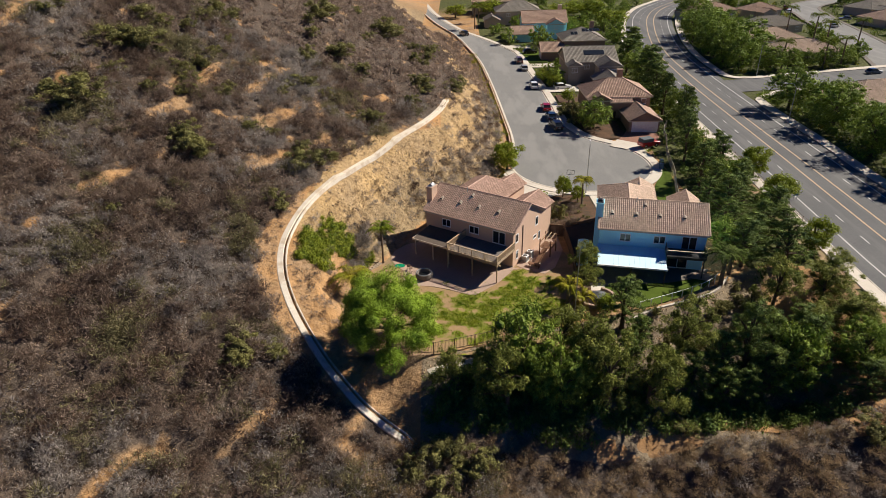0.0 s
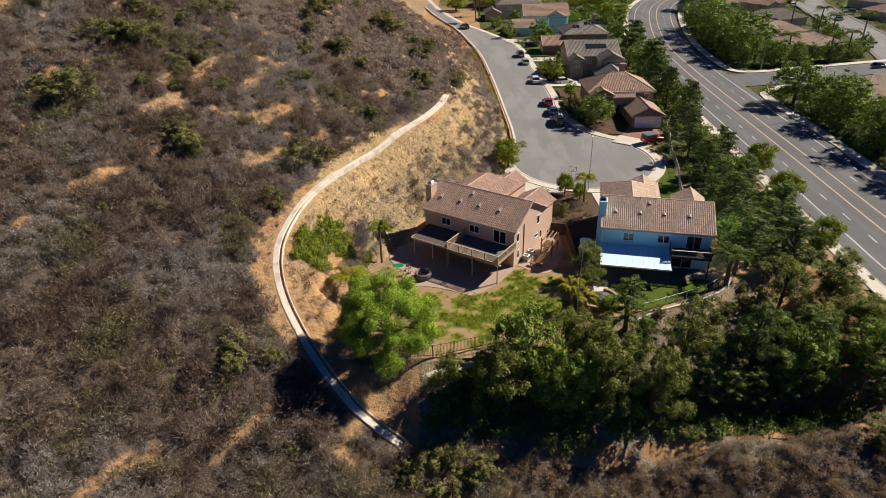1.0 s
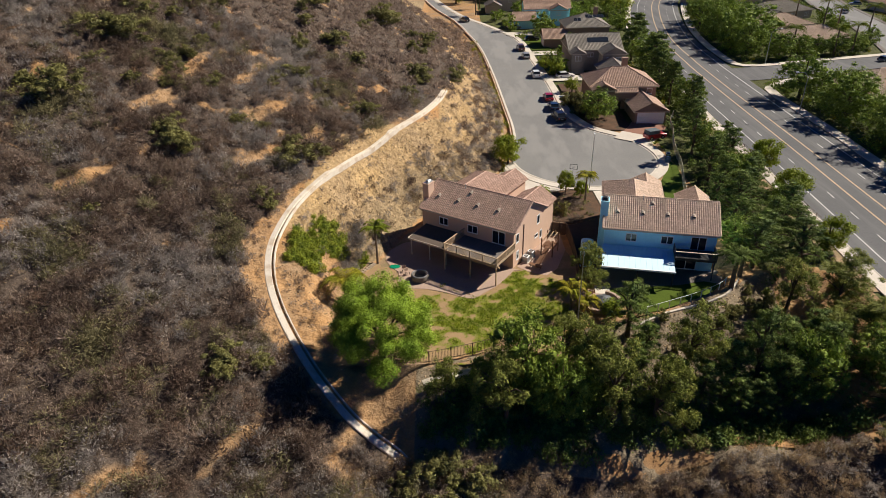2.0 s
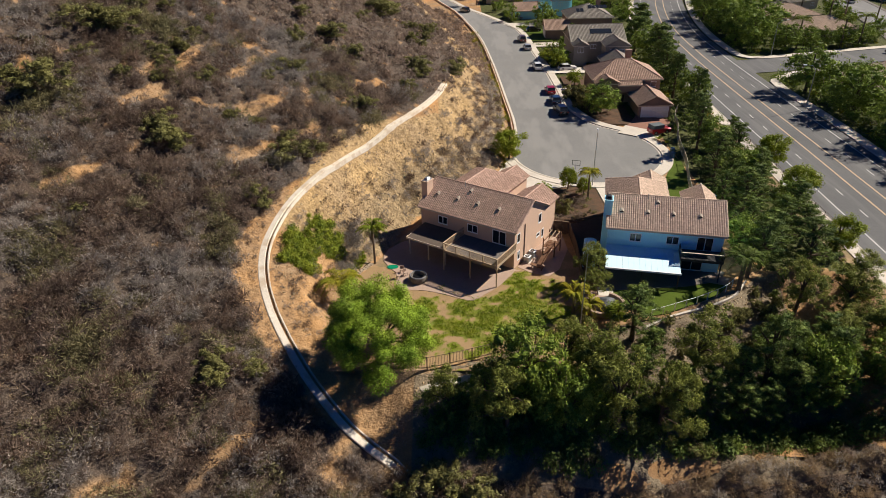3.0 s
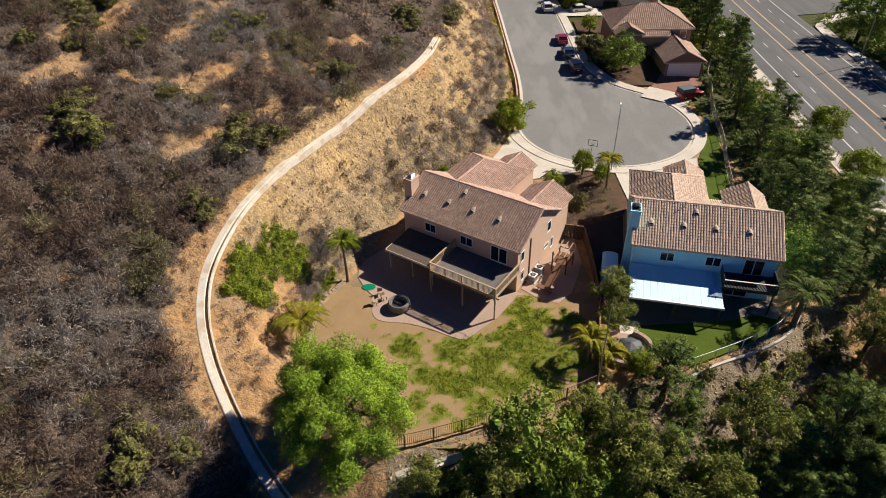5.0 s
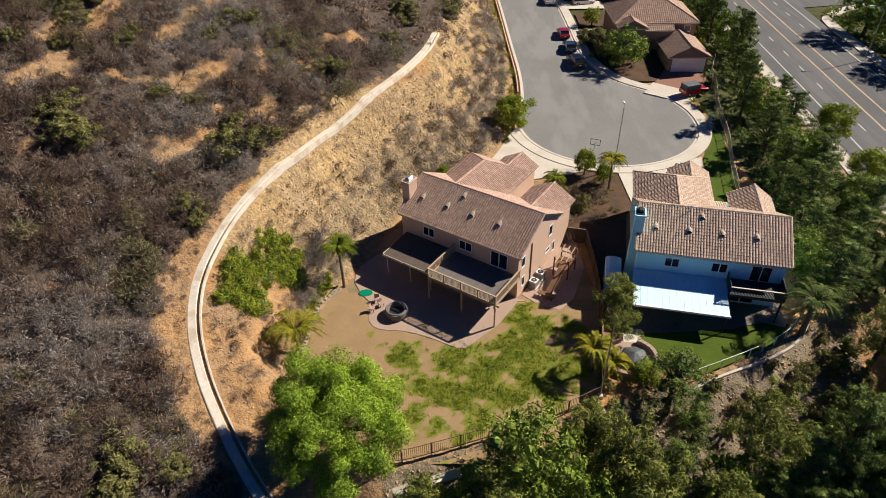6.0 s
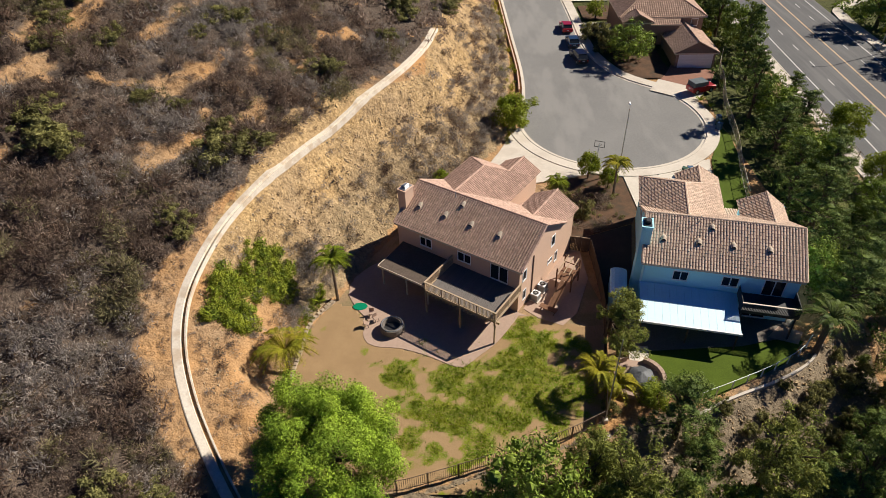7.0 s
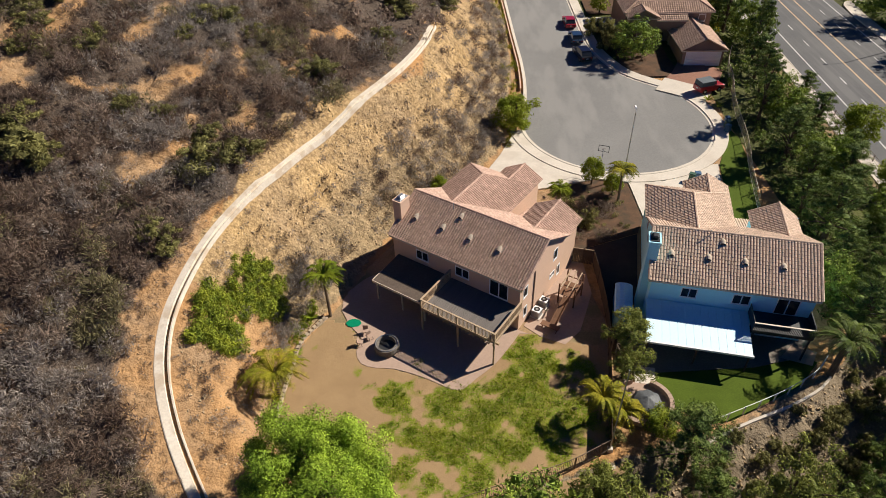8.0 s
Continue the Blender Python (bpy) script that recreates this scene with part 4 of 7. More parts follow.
for i in range(7):
    x, y, z = (36.6 + i * 1.15, 208.5, 6.75) if i < 2 else (38.0 + i * 1.15, 210.0, 7.4)
    part("solar_panel", Geo().box(0, 1.0, 0, 1.6, 0, 0.05, Matrix.Translation((x, y, z)) @ Matrix.Rotation(math.atan(0.45), 4, "X")), M_GLASS, he, "dark blue-black solar panel")
part("chimney", Geo().box(43.5, 44.7, 214, 215, 5, 9.8), M_STUCCO_BROWN, he)

hf = thing("house", pose(0, 0, 1.7), "two-storey pale house with red-brown tile roof", "house", "houses along the street")
# Walls share the stucco colour with blue skylight in it.
block(hf, M_TILE_C, M_STUCCO_SKYLIT, 25.0, 41.0, 244, 257, 0, 5.3, "gable_x", 0.5)
block(hf, M_TILE_C, M_STUCCO_SKYLIT, 33.5, 39.5, 240.5, 244.1, 0, 5.2, "gable_y", 0.5)
block(hf, M_TILE_C, M_STUCCO_SKYLIT, 20.5, 28.0, 236, 244.1, 0, 2.7, "gable_x", 0.5)
garage_door(hf, "-x", 240, 20.5)
face_window(hf, "-y", 36.5, 240.5, 3.3, 4.6, 1.4)
face_window(hf, "-y", 30.0, 244.0, 3.3, 4.6, 1.4)
part("chimney", Geo().box(39.0, 40.4, 254, 255.2, 5, 10.2), M_STUCCO_CREAM, hf)

hg = thing("house", pose(0, 0, 1.7), "two-storey cream house with brown tile roof", "house", "houses along the street")
block(hg, M_TILE_GREY, M_STUCCO_CREAM, 17.0, 35.0, 276, 289, 0, 5.3, "hip", 0.5)
block(hg, M_TILE_GREY, M_STUCCO_CREAM, 12.0, 18.0, 270, 279, 0, 2.7, "gable_y", 0.5)
face_window(hg, "-y", 22.0, 276, 3.3, 4.6, 1.6)
face_window(hg, "-y", 29.0, 276, 3.3, 4.6, 1.6)
hh = thing("house", pose(0, 0, 1.7), "two-storey house with brown tile roof at the street's far bend", "house", "houses along the street")
block(hh, M_TILE_C, M_STUCCO_CREAM, 8.0, 26.0, 310, 324, 0, 5.3, "gable_x", 0.5)

FAR_HOUSES = [(101, 154, 22, 17, 8, M_TILE_B), (120, 150, 16, 14, 10, M_TILE_B), (112, 213, 20, 13, 6, M_TILE_B), (110, 236, 22, 13, 12, M_TILE_B), (122, 262, 24, 13, 20, M_TILE_GREY),
              (112, 300, 24, 13, 28, M_TILE_C), (172, 246, 16, 14, 10, M_TILE_GREY), (178, 222, 16, 13, 10, M_TILE_GREY), (176, 272, 18, 14, 15, M_TILE_C), (186, 300, 20, 14, 20, M_TILE_GREY), (135, 300, 14, 12, 20, M_TILE_C), (165, 200, 15, 12, 10, M_TILE_GREY)]
for x, y, w, d, rz, tiles in FAR_HOUSES:
    fh = thing("house", pose(x, y, gz(x, y), 0, 0, rz), "single-storey beige stucco house with tile roof among trees", "house", "houses beyond the main road")
    block(fh, tiles, M_STUCCO_CREAM, -w / 2, w / 2, -d / 2, d / 2, 0, 2.9, "hip", 0.42)
    block(fh, tiles, M_STUCCO_CREAM, -w / 2 + 1, -w / 2 + 7, -d / 2 - 4, -d / 2 + 0.1, 0, 2.8, "gable_y", 0.42)
    face_window(fh, "-y", 2.0, -d / 2, 0.9, 2.1, 1.6)
    face_window(fh, "-y", w / 2 - 2.5, -d / 2, 0.9, 2.1, 1.6)

# ---- trees and brush ----


def leaves(rng, centres, radii, per, size, flat=0.75, out=0.5, slim=0.55):
    """Loose three-cornered leaves in clumps: centres (n, 3), radii (n,), per leaves a clump."""
    n = len(centres)
    d = rng.normal(size=(n, per, 3))
    d /= np.linalg.norm(d, axis=-1, keepdims=True)
    r = 0.35 + 0.8 * rng.random((n, per, 1)) ** 0.7
    p = centres[:, None] + d * r * radii[:, None, None] * np.array([1, 1, flat])
    nrm = d * (out + 0.5) + rng.normal(size=d.shape) * 0.5 + np.array([0, 0, 0.3])
    nrm /= np.linalg.norm(nrm, axis=-1, keepdims=True)
    a = np.cross(nrm, rng.normal(size=d.shape))
    a /= np.linalg.norm(a, axis=-1, keepdims=True)
    b = np.cross(nrm, a)
    s = size * (0.6 + 0.8 * rng.random((n, per, 1)))
    q = np.stack([p - a * s * 0.7 - b * s * slim, p - a * s * 0.7 + b * s * slim, p + a * s], 2)
    return q.reshape(-1, 3)


ICO_V = np.array([(0, 0, 1)] + [(math.cos(a) * 0.894, math.sin(a) * 0.894, 0.447) for a in np.arange(5) * 1.2566] + [(math.cos(a) * 0.894, math.sin(a) * 0.894, -0.447) for a in np.arange(5) * 1.2566 + 0.6283] + [(0, 0, -1)])
ICO_F = np.array([(0, 1 + i, 1 + (i + 1) % 5) for i in range(5)] + [(1 + i, 6 + i, 1 + (i + 1) % 5) for i in range(5)] + [(1 + (i + 1) % 5, 6 + i, 6 + (i + 1) % 5) for i in range(5)] + [(11, 6 + (i + 1) % 5, 6 + i) for i in range(5)])


def cores(rng, centres, radii, flat):
    """Small rough lumps added unseen inside the clumps to fill crowns and block light."""
    v = ICO_V[None] * (0.7 + 0.5 * rng.random((len(centres), 12, 1))) * radii[:, None, None] * np.array([1, 1, flat]) + centres[:, None]
    return v[:, ICO_F].reshape(-1, 3)


def limbs(rng, height, trunk_r, targets, fork=0.35, lean=0.3):
    """A tapered, slightly bent trunk with limbs that reach for the clumps."""
    g = Geo()
    bend = rng.normal(size=2) * lean
    line = [(bend[0] * t * t, bend[1] * t * t, height * 0.8 * t - 0.3) for t in np.linspace(0, 1, 6)]
    g.tube(line, [trunk_r * (1 - 0.75 * t) for t in np.linspace(0, 1, 6)], 8)
    for c in targets:
        t = min(max(fork, (c[2] - 1.2) / (height * 0.8) * 0.8), 0.95)
        s = np.array([bend[0] * t * t, bend[1] * t * t, height * 0.8 * t - 0.3])
        m = s + (c - s) * 0.5 + np.array([0, 0, 0.12 * np.linalg.norm(c - s)])
        g.tube([s, m, c], [trunk_r * 0.4, trunk_r * 0.24, 0.02], 5)
    return g


def crown_shape(rng, style, height, radius):
    """Clump centres and radii for a crown."""
    c, r = [], []
    if style == "lobed":
        for i in range(20):
            a, t = i * 2.399, (i + 0.5) / 20.2
            ring = math.sqrt(1 - t * t) * radius * 0.76
            m = np.array([math.cos(a) * ring, math.sin(a) * ring, height * (0.26 + 0.6 * t)]) + rng.normal(size=3) * 0.3
            for _ in range(8):
                d = rng.normal(size=3)
                c.append(m + d / np.linalg.norm(d) * rng.uniform(0.5, 1.45))
                r.append(rng.uniform(0.6, 1.0))
    elif style == "broad":
        n, low = (46, 0.06) if radius < 4 else (140, 0.06)
        for _ in range(n):
            d = rng.normal(size=3)
            d /= np.linalg.norm(d)
            k = 0.42 + 0.56 * rng.random()
            z = height * (0.5 + 0.48 * d[2] * k)
            c.append((d[0] * radius * k, d[1] * radius * k, max(z, height * low)))
            r.append(radius * (0.13 + 0.12 * rng.random()))
    elif style == "pine":
        for i in range(30):
            t = ((i + 0.5) / 30) ** 0.85
            a = i * 2.399 + rng.normal() * 0.3
            reach = radius * (1.15 - 0.85 * t) * rng.uniform(0.65, 1.1)
            for u in (0.35, 0.62, 0.82, 1.0):
                w = reach * u
                side = rng.normal() * 0.16 * w
                c.append((w * math.cos(a) - side * math.sin(a), w * math.sin(a) + side * math.cos(a), height * (0.1 + 0.88 * t) + 0.16 * w + rng.normal() * 0.15))
                r.append(radius * (0.2 - 0.09 * u) * rng.uniform(0.75, 1.3))
    elif style == "spread":
        for i in range(9):
            a, far = rng.random() * 2 * math.pi, radius * (0.12 + 0.68 * rng.random())
            m, w, up = np.array([math.cos(a) * far, math.sin(a) * far]), radius * rng.uniform(0.26, 0.42), height * rng.uniform(0.3, 0.72)
            for _ in range(7):
                d = rng.normal(size=3)
                d /= np.linalg.norm(d)
                c.append((m[0] + d[0] * w, m[1] + d[1] * w, max(up * (0.6 + 0.5 * d[2]), 0.1)))
                r.append(w * rng.uniform(0.3, 0.55))
    elif style == "tall":
        lobes = [(rng.normal() * radius * 0.35, rng.normal() * radius * 0.35, t) for t in (0.35, 0.5, 0.62, 0.75, 0.88)]
        for i in range(70):
            x, y, t = lobes[i % 5]
            d = rng.normal(size=3) * 0.42
            c.append((x + d[0] * radius, y + d[1] * radius, height * t + d[2] * height * 0.14))
            r.append(radius * (0.15 + 0.16 * rng.random()))
    else:
        for i in range(40):
            d = rng.normal(size=3)
            d /= np.linalg.norm(d)
            k = 0.4 + 0.5 * rng.random()
            c.append((d[0] * radius * k, d[1] * radius * k, height * (0.5 + 0.42 * d[2] * k)))
            r.append(radius * (0.2 + 0.15 * rng.random()))
    return np.array(c), np.array(r)


STYLES = {"pepper": ("lobed", L_PEPPER, 820, 0.092, 9.0, 5.4, 0.9), "pine": ("pine", L_DARK, 90, 0.15, 10.0, 4.0, 0.6), "oak": ("broad", L_OAK, 52, 0.22, 9.0, 4.5, 0.75),
          "olive": ("tall", L_OLIVE, 125, 0.16, 9.0, 2.6, 0.85), "fresh": ("round", L_FRESH, 150, 0.15, 5.0, 2.2, 0.85), "shrub": ("spread", L_SAGE, 80, 0.12, 3.0, 2.0, 0.85),
          "far_pine": ("pine", L_DARK, 34, 0.26, 10.0, 4.0, 0.6), "far_oak": ("broad", L_OAK, 38, 0.24, 9.0, 4.5, 0.75), "far_fresh": ("round", L_FRESH, 40, 0.22, 5.0, 2.2, 0.85), "distant": ("broad", L_OAK, 18, 0.42, 6.0, 3.5, 0.8)}
TREE_MESHES = {}
for style, (shape, leaf, per, size, hgt, rad, flat) in STYLES.items():
    for v in range(1 if style == "pepper" else 3):
        rng = np.random.default_rng(100 + 17 * v + len(TREE_MESHES))
        cc, rr = crown_shape(rng, shape, hgt, rad)
        t_me = limbs(rng, hgt, 0.035 * hgt if style != "pepper" else 0.4, cc[::40 if style == "distant" else 14 if "far" in style else 7]).mesh("trunk")
        t_me.materials.append(M_BARK)
        lv = leaves(rng, cc, rr, per, size, flat, slim={"pepper": 0.42, "pine": 0.22}.get(style, 0.34))
        c_me = quads("crown", np.concatenate([cores(rng, cc[::2], rr[::2] * 0.55, flat), lv]) if shape in ("pine", "broad") else lv, 3)
        c_me.materials.append(leaf)
        TREE_MESHES[style, v] = (t_me, c_me, hgt, rad)


def tree(style, x, y, h, r, label, group="", seed=0, name="tree", z=None):
    kind = "far_" + style if y > 128 and "far_" + style in STYLES else style
    t_me, c_me, hh_, rr_ = TREE_MESHES[kind, 0 if style == "pepper" else seed % 3]
    m = pose(x, y, float(surf_z(np.array([x]), np.array([y]))[0]) if z is None else z, 0, 0, (seed * 77) % 360) @ Matrix.Diagonal((r / rr_, r / rr_, h / hh_, 1))
    ob = thing(name, m, label, "shrub" if name == "shrub" else "tree", group)
    for n_, me in (("trunk", t_me), ("crown", c_me)):
        new(n_, me).parent = ob
    return ob


tree("pepper", -7.6, 57.2, 9.0, 5.7, "broad bright green pepper tree with drooping leaves")
DARK = [(7.2, 54.6, 10, 3.9), (11.0, 52.0, 8, 2.9), (29.4, 56.6, 7.5, 3.6), (34.7, 56.2, 7.5, 3.8), (40.2, 58.6, 9, 3.8), (35.3, 62.4, 5.5, 2.4), (41.2, 63.2, 6.5, 3.2), (35.6, 59.0, 9, 3.4), (26, 55.2, 6, 2.6)]
for i, (x, y, h, r) in enumerate(DARK):
    tree("oak" if x < 12 else "pine", x, y, h, r, "feathery green pine on the slope below the plots", "pines below the plots", i)
FILL = [(9, 53, 6, 2.6), (13, 53.5, 6, 2.4), (18.5, 55.5, 7, 2.6), (23, 55.5, 6, 2.6), (32, 54.6, 5.5, 2.6), (32.5, 57.5, 11, 3.8), (38, 57.5, 10, 3.8), (42.8, 62.0, 6, 2.6), (45.5, 66.5, 4, 1.8), (47.6, 63.2, 4.5, 2.0), (48.6, 72.5, 5, 2.2), (46.6, 60.0, 3.6, 1.8), (45.5, 57.5, 7, 3.2), (48.6, 62.4, 5, 2.4), (44.0, 53.4, 5, 2.6), (47.4, 55.0, 5, 2.4), (29.5, 54.4, 5, 2.4), (20.5, 58.5, 6, 2.4), (3.2, 53.2, 5.5, 2.2)]
for i, (x, y, h, r) in enumerate(FILL):
    tree("olive" if x > 41 and y > 58 else "pine" if i % 3 and x > 14 else "oak", x, y, h, r, "dense dark green tree on the shaded slope", "trees below the plots", i)
tree("pine", 19.4, 61.6, 7, 3.5, "dark green pine beside the plot's corner fence", "pines below the plots", 5)
OLIVE = [(16.2, 52.4, 10, 2.6), (20.6, 52.9, 9, 2.3), (25.2, 58.1, 9, 2.4), (40.0, 67.9, 7.5, 2.2), (0.0, 52.1, 6, 1.5), (5.2, 50.8, 9, 2.4), (14.2, 56.0, 8, 2.4), (11.5, 56.5, 7, 2.2), (46.5, 69, 6, 2.2)]
for i, (x, y, h, r) in enumerate(OLIVE):
    tree("olive", x, y, h, r, "slender olive-green tree on the slope", "olive-green trees below the plots", i)
SLOPE = [(38.4, 74.9, 7, 3.6), (41.2, 88.4, 7.8, 3.9), (44.5, 75.3, 7, 3.7), (42.6, 103.5, 7.8, 3.7), (43.2, 114.1, 9.4, 2.8), (50.1, 136.2, 10, 3.3), (53.8, 179.1, 11, 6), (58.8, 217.9, 10, 6.1), (49.9, 159.7, 10, 4.6), (47.7, 86.6, 7, 3.3), (39.5, 82.4, 6.2, 2.9), (42.2, 96.5, 7, 2.8), (47.5, 108, 7.8, 3.2), (46, 122, 7.8, 3), (49, 148, 10, 4), (52, 196, 10, 5), (43, 81, 7, 3), (46.5, 97, 7, 3.1)]
for i, (x, y, h, r) in enumerate(SLOPE):
    tree("pine", x, y, h, r, "dark green pine between the plots and the main road", "pines beside the main road", i + 1)
SLOPE_FILL = [(37.5, 79, 5.5, 2.8), (41, 78.5, 6.2, 3), (46, 80.5, 6.2, 3.2), (49, 91, 5.5, 2.6), (44.5, 92, 7, 3.3), (39.5, 91.5, 6.2, 2.6), (44.8, 99.5, 7, 3.2), (48.8, 101.5, 6.2, 2.8), (45.2, 107.5, 7, 3.2), (46, 115.5, 7, 3.2), (47.8, 128.5, 7, 3.2), (51.5, 120, 5.5, 2.5), (51.5, 143, 9, 3.8), (50.5, 153.5, 9, 4.2), (52, 168, 10, 4.8), (54, 187, 10, 5.2), (55.5, 205, 10, 5.2)]
for i, (x, y, h, r) in enumerate(SLOPE_FILL):
    tree("oak" if i % 3 == 0 else "pine", x, y, h, r, "dense green tree between the plots and the main road", "trees beside the main road", i)
for i, (x, y, h, r) in enumerate([(54.4, 109.4, 7, 3.1), (54.0, 98.1, 6, 2.9), (50.5, 80, 6, 2.8)]):
    tree("fresh", x, y, h, r, "small green street tree beside the main road", "street trees", i)
EAST = [(81.2, 153.4, 10, 6.6), (82.2, 135.4, 10, 6.6), (81.6, 119.6, 10, 6.4), (80.9, 103.7, 9, 5.9), (92, 210.7, 11, 9.5), (92.3, 233.6, 11, 9), (94.8, 256.6, 10, 8.6), (86.2, 197.3, 9, 6.0), (105.8, 300.4, 9, 8.5), (87, 145, 9, 5.5), (88, 126, 9, 6), (84, 111, 9, 5.5), (85, 96, 9, 6), (84, 205, 9, 5), (86, 222, 10, 6), (88, 244, 10, 7), (88, 215, 9, 6)]
for i, (x, y, h, r) in enumerate(EAST):
    tree("oak", x, y, h * (1.3 if y > 165 else 1.15), r * 0.92, "dense broad green tree beyond the main road", "trees beyond the main road", i)
CORNER = [(94.5, 194.5, 8, 4.6), (100.5, 196.0, 7, 4.0), (106.5, 197.0, 6, 3.6), (113.0, 198.5, 6.5, 3.8), (120.0, 200.5, 6, 3.4), (126.5, 206.0, 7, 3.4), (127.0, 225.0, 7, 3.6)]
for i, (x, y, h, r) in enumerate(CORNER):
    tree("oak", x, y, h, r, "dark green tree at the corner of the side road", "trees beyond the main road", i + 1)
NEAR = [(9.6, 112.0, 6.5, 3.3), (18.1, 99.2, 4.6, 1.5), (26.8, 137.6, 6.8, 3.3), (29.8, 133.4, 7.2, 3.8), (25.5, 143.2, 4, 2.4), (65.6, 278.2, 9, 7.0), (60.5, 307.5, 9, 8.0), (49.7, 304.2, 8, 8.0), (24.0, 174.8, 4, 2.4), (25.9, 168.5, 5, 2.6), (27.5, 152.7, 4, 2.1), (0, 300, 7, 5.5), (16.8, 305, 8, 7.0)]
for i, (x, y, h, r) in enumerate(NEAR):
    tree("oak" if i == 3 else "shrub" if 2 <= i <= 4 else "fresh", x, y, h, r, "leafy green garden tree beside the street", "garden trees", i)


def frond(geo, base_p, az, length, rise, fall, width=0.5):
    """An arching frond with leaflets along both sides."""
    d = Vector((math.cos(az), math.sin(az), 0))
    s = Vector((-d.y, d.x, 0))
    pts = [Vector(base_p) + d * length * t + Vector((0, 0, rise * t - fall * t * t)) for t in np.linspace(0, 1, 11)]
    geo.tube(pts[:-1], [0.04 * (1 - 0.08 * i) for i in range(10)], 4, False)
    rn = random.Random(int(az * 1000))
    for i in range(2, 27):
        t = i / 26
        p = Vector(base_p) + d * length * t + Vector((0, 0, rise * t - fall * t * t))
        w = width * math.sin(math.pi * min(t * 0.85 + 0.13, 1)) + 0.1
        for e in (-1, 1):
            if rn.random() < 0.1:
                continue
            k = w * rn.uniform(0.75, 1.2)
            mid = p + s * e * k * 0.55 + d * k * 0.35 + Vector((0, 0, 0.10 * k))
            tip = p + s * e * k * 0.9 + d * k * 0.75 + Vector((0, 0, -rn.uniform(0.25, 0.7) * k))
            geo.face(p - d * 0.03, p + d * 0.03, mid + d * 0.035, mid - d * 0.035).face(mid - d * 0.035, mid + d * 0.035, tip)


def palm(x, y, trunk_h, span, label, leaf, seed, n=22, trunk_r=0.14, up=0.3):
    rng = random.Random(seed)
    ob = thing("palm_tree", on(x, y, rng.random() * 360), label, "palm tree", "palms")
    part("trunk", Geo().tube([(0, 0, -0.2), (0.03, 0, trunk_h * 0.5), (0.06, 0.05, trunk_h)], [trunk_r * 1.25, trunk_r, trunk_r * 0.85], 10), M_PALMBARK, ob)
    for i in range(n):
        g = Geo()
        k = rng.random()
        frond(g, (0.06, 0.05, trunk_h), i * 2.399 + rng.random() * 0.4, span * (0.8 + 0.3 * rng.random()), span * (up + 1.15 * k), span * (0.4 + up + 0.65 * k), span * 0.2)
        part("frond", g, leaf, ob)
    return ob


palm(-10.3, 76.9, 5.2, 2.1, "slim palm with a feathery green crown at the patio's edge", L_PALM, 1)
palm(-13.1, 67.4, 2.9, 2.8, "low palm with arching yellow-green fronds", L_YELLOWPALM, 2, 24, 0.2, 0.75)
palm(13.6, 65.4, 2.6, 2.0, "palm with arching green fronds by the corner fence", L_YELLOWPALM, 3, 18, 0.17, 0.8)
palm(15.4, 65.2, 1.3, 1.7, "low palm with yellowed fronds", L_YELLOWPALM, 4, 16, 0.15, 0.7)
palm(33.9, 70.0, 4.4, 2.7, "large palm with long drooping fronds beside the white house", L_SHADEPALM, 5, 18, 0.25)
palm(36.0, 72.8, 3.4, 2.3, "palm with drooping fronds beside the white house", L_SHADEPALM, 6, 16, 0.22)
palm(20.6, 95.4, 4.4, 1.9, "green palm in the front garden", L_YELLOWPALM, 7)
palm(13.7, 94.8, 2.2, 1.6, "small palm beside the driveway", L_PALM, 8)
for i, (x, y, h) in enumerate([(7.8, 268, 8), (99, 196.7, 8), (122, 217, 10), (137.8, 226, 9), (126, 252.6, 10), (111.4, 196.5, 8), (130, 240, 9), (10, 285, 7), (118, 199, 8)]):
    palm(x, y, h, 3.2, "tall palm beside a far street", L_PALM, 20 + i, 26, 0.22)


def scatter(rng, n, x0, x1, y0, y1):
    return np.column_stack([rng.uniform(x0, x1, n), rng.uniform(y0, y1, n)])


def twigs(rng, centres, radii, per, width, flat):
    """Thin stems that fan out from the heart of each mound."""
    n = len(centres)
    d = rng.normal(size=(n, per, 3))
    d[..., 2] = np.abs(d[..., 2]) * 0.9 + 0.05
    d /= np.linalg.norm(d, axis=-1, keepdims=True)
    a = np.cross(d, rng.normal(size=d.shape))
    a /= np.linalg.norm(a, axis=-1, keepdims=True)
    r = radii[:, None, None] * np.array([1, 1, flat])
    p0 = centres[:, None] + d * r * rng.uniform(0.3, 0.7, (n, per, 1))
    p1 = centres[:, None] + (d + rng.normal(size=d.shape) * 0.14) * r * rng.uniform(0.82, 1.18, (n, per, 1))
    w = a * width * rng.uniform(0.6, 1.3, (n, per, 1))
    return np.stack([p0 - w, p0 + w, p1], 2).reshape(-1, 3)


def bush_kind(rng, count, per, size, flat, slim=0.3, woody=0.0, lumps=4):
    """Shapes of a bush about 1 m in radius: a few dense mounds with a fuzz of twigs and leaves."""
    out = []
    for _ in range(count):
        c = rng.normal(size=(lumps, 3)) * np.array([0.36, 0.36, 0.07]) + np.array([0, 0, 0.25])
        r = rng.uniform(0.38, 0.66, lumps)
        leafy = int(per * (1 - woody)) // lumps
        shape = [leaves(rng, c, r, leafy, size, flat, out=0.6, slim=slim)]
        if woody:
            shape.append(twigs(rng, c, r, int(per * woody) // lumps, size * 0.26, flat))
        out.append(np.concatenate(shape))
    return out


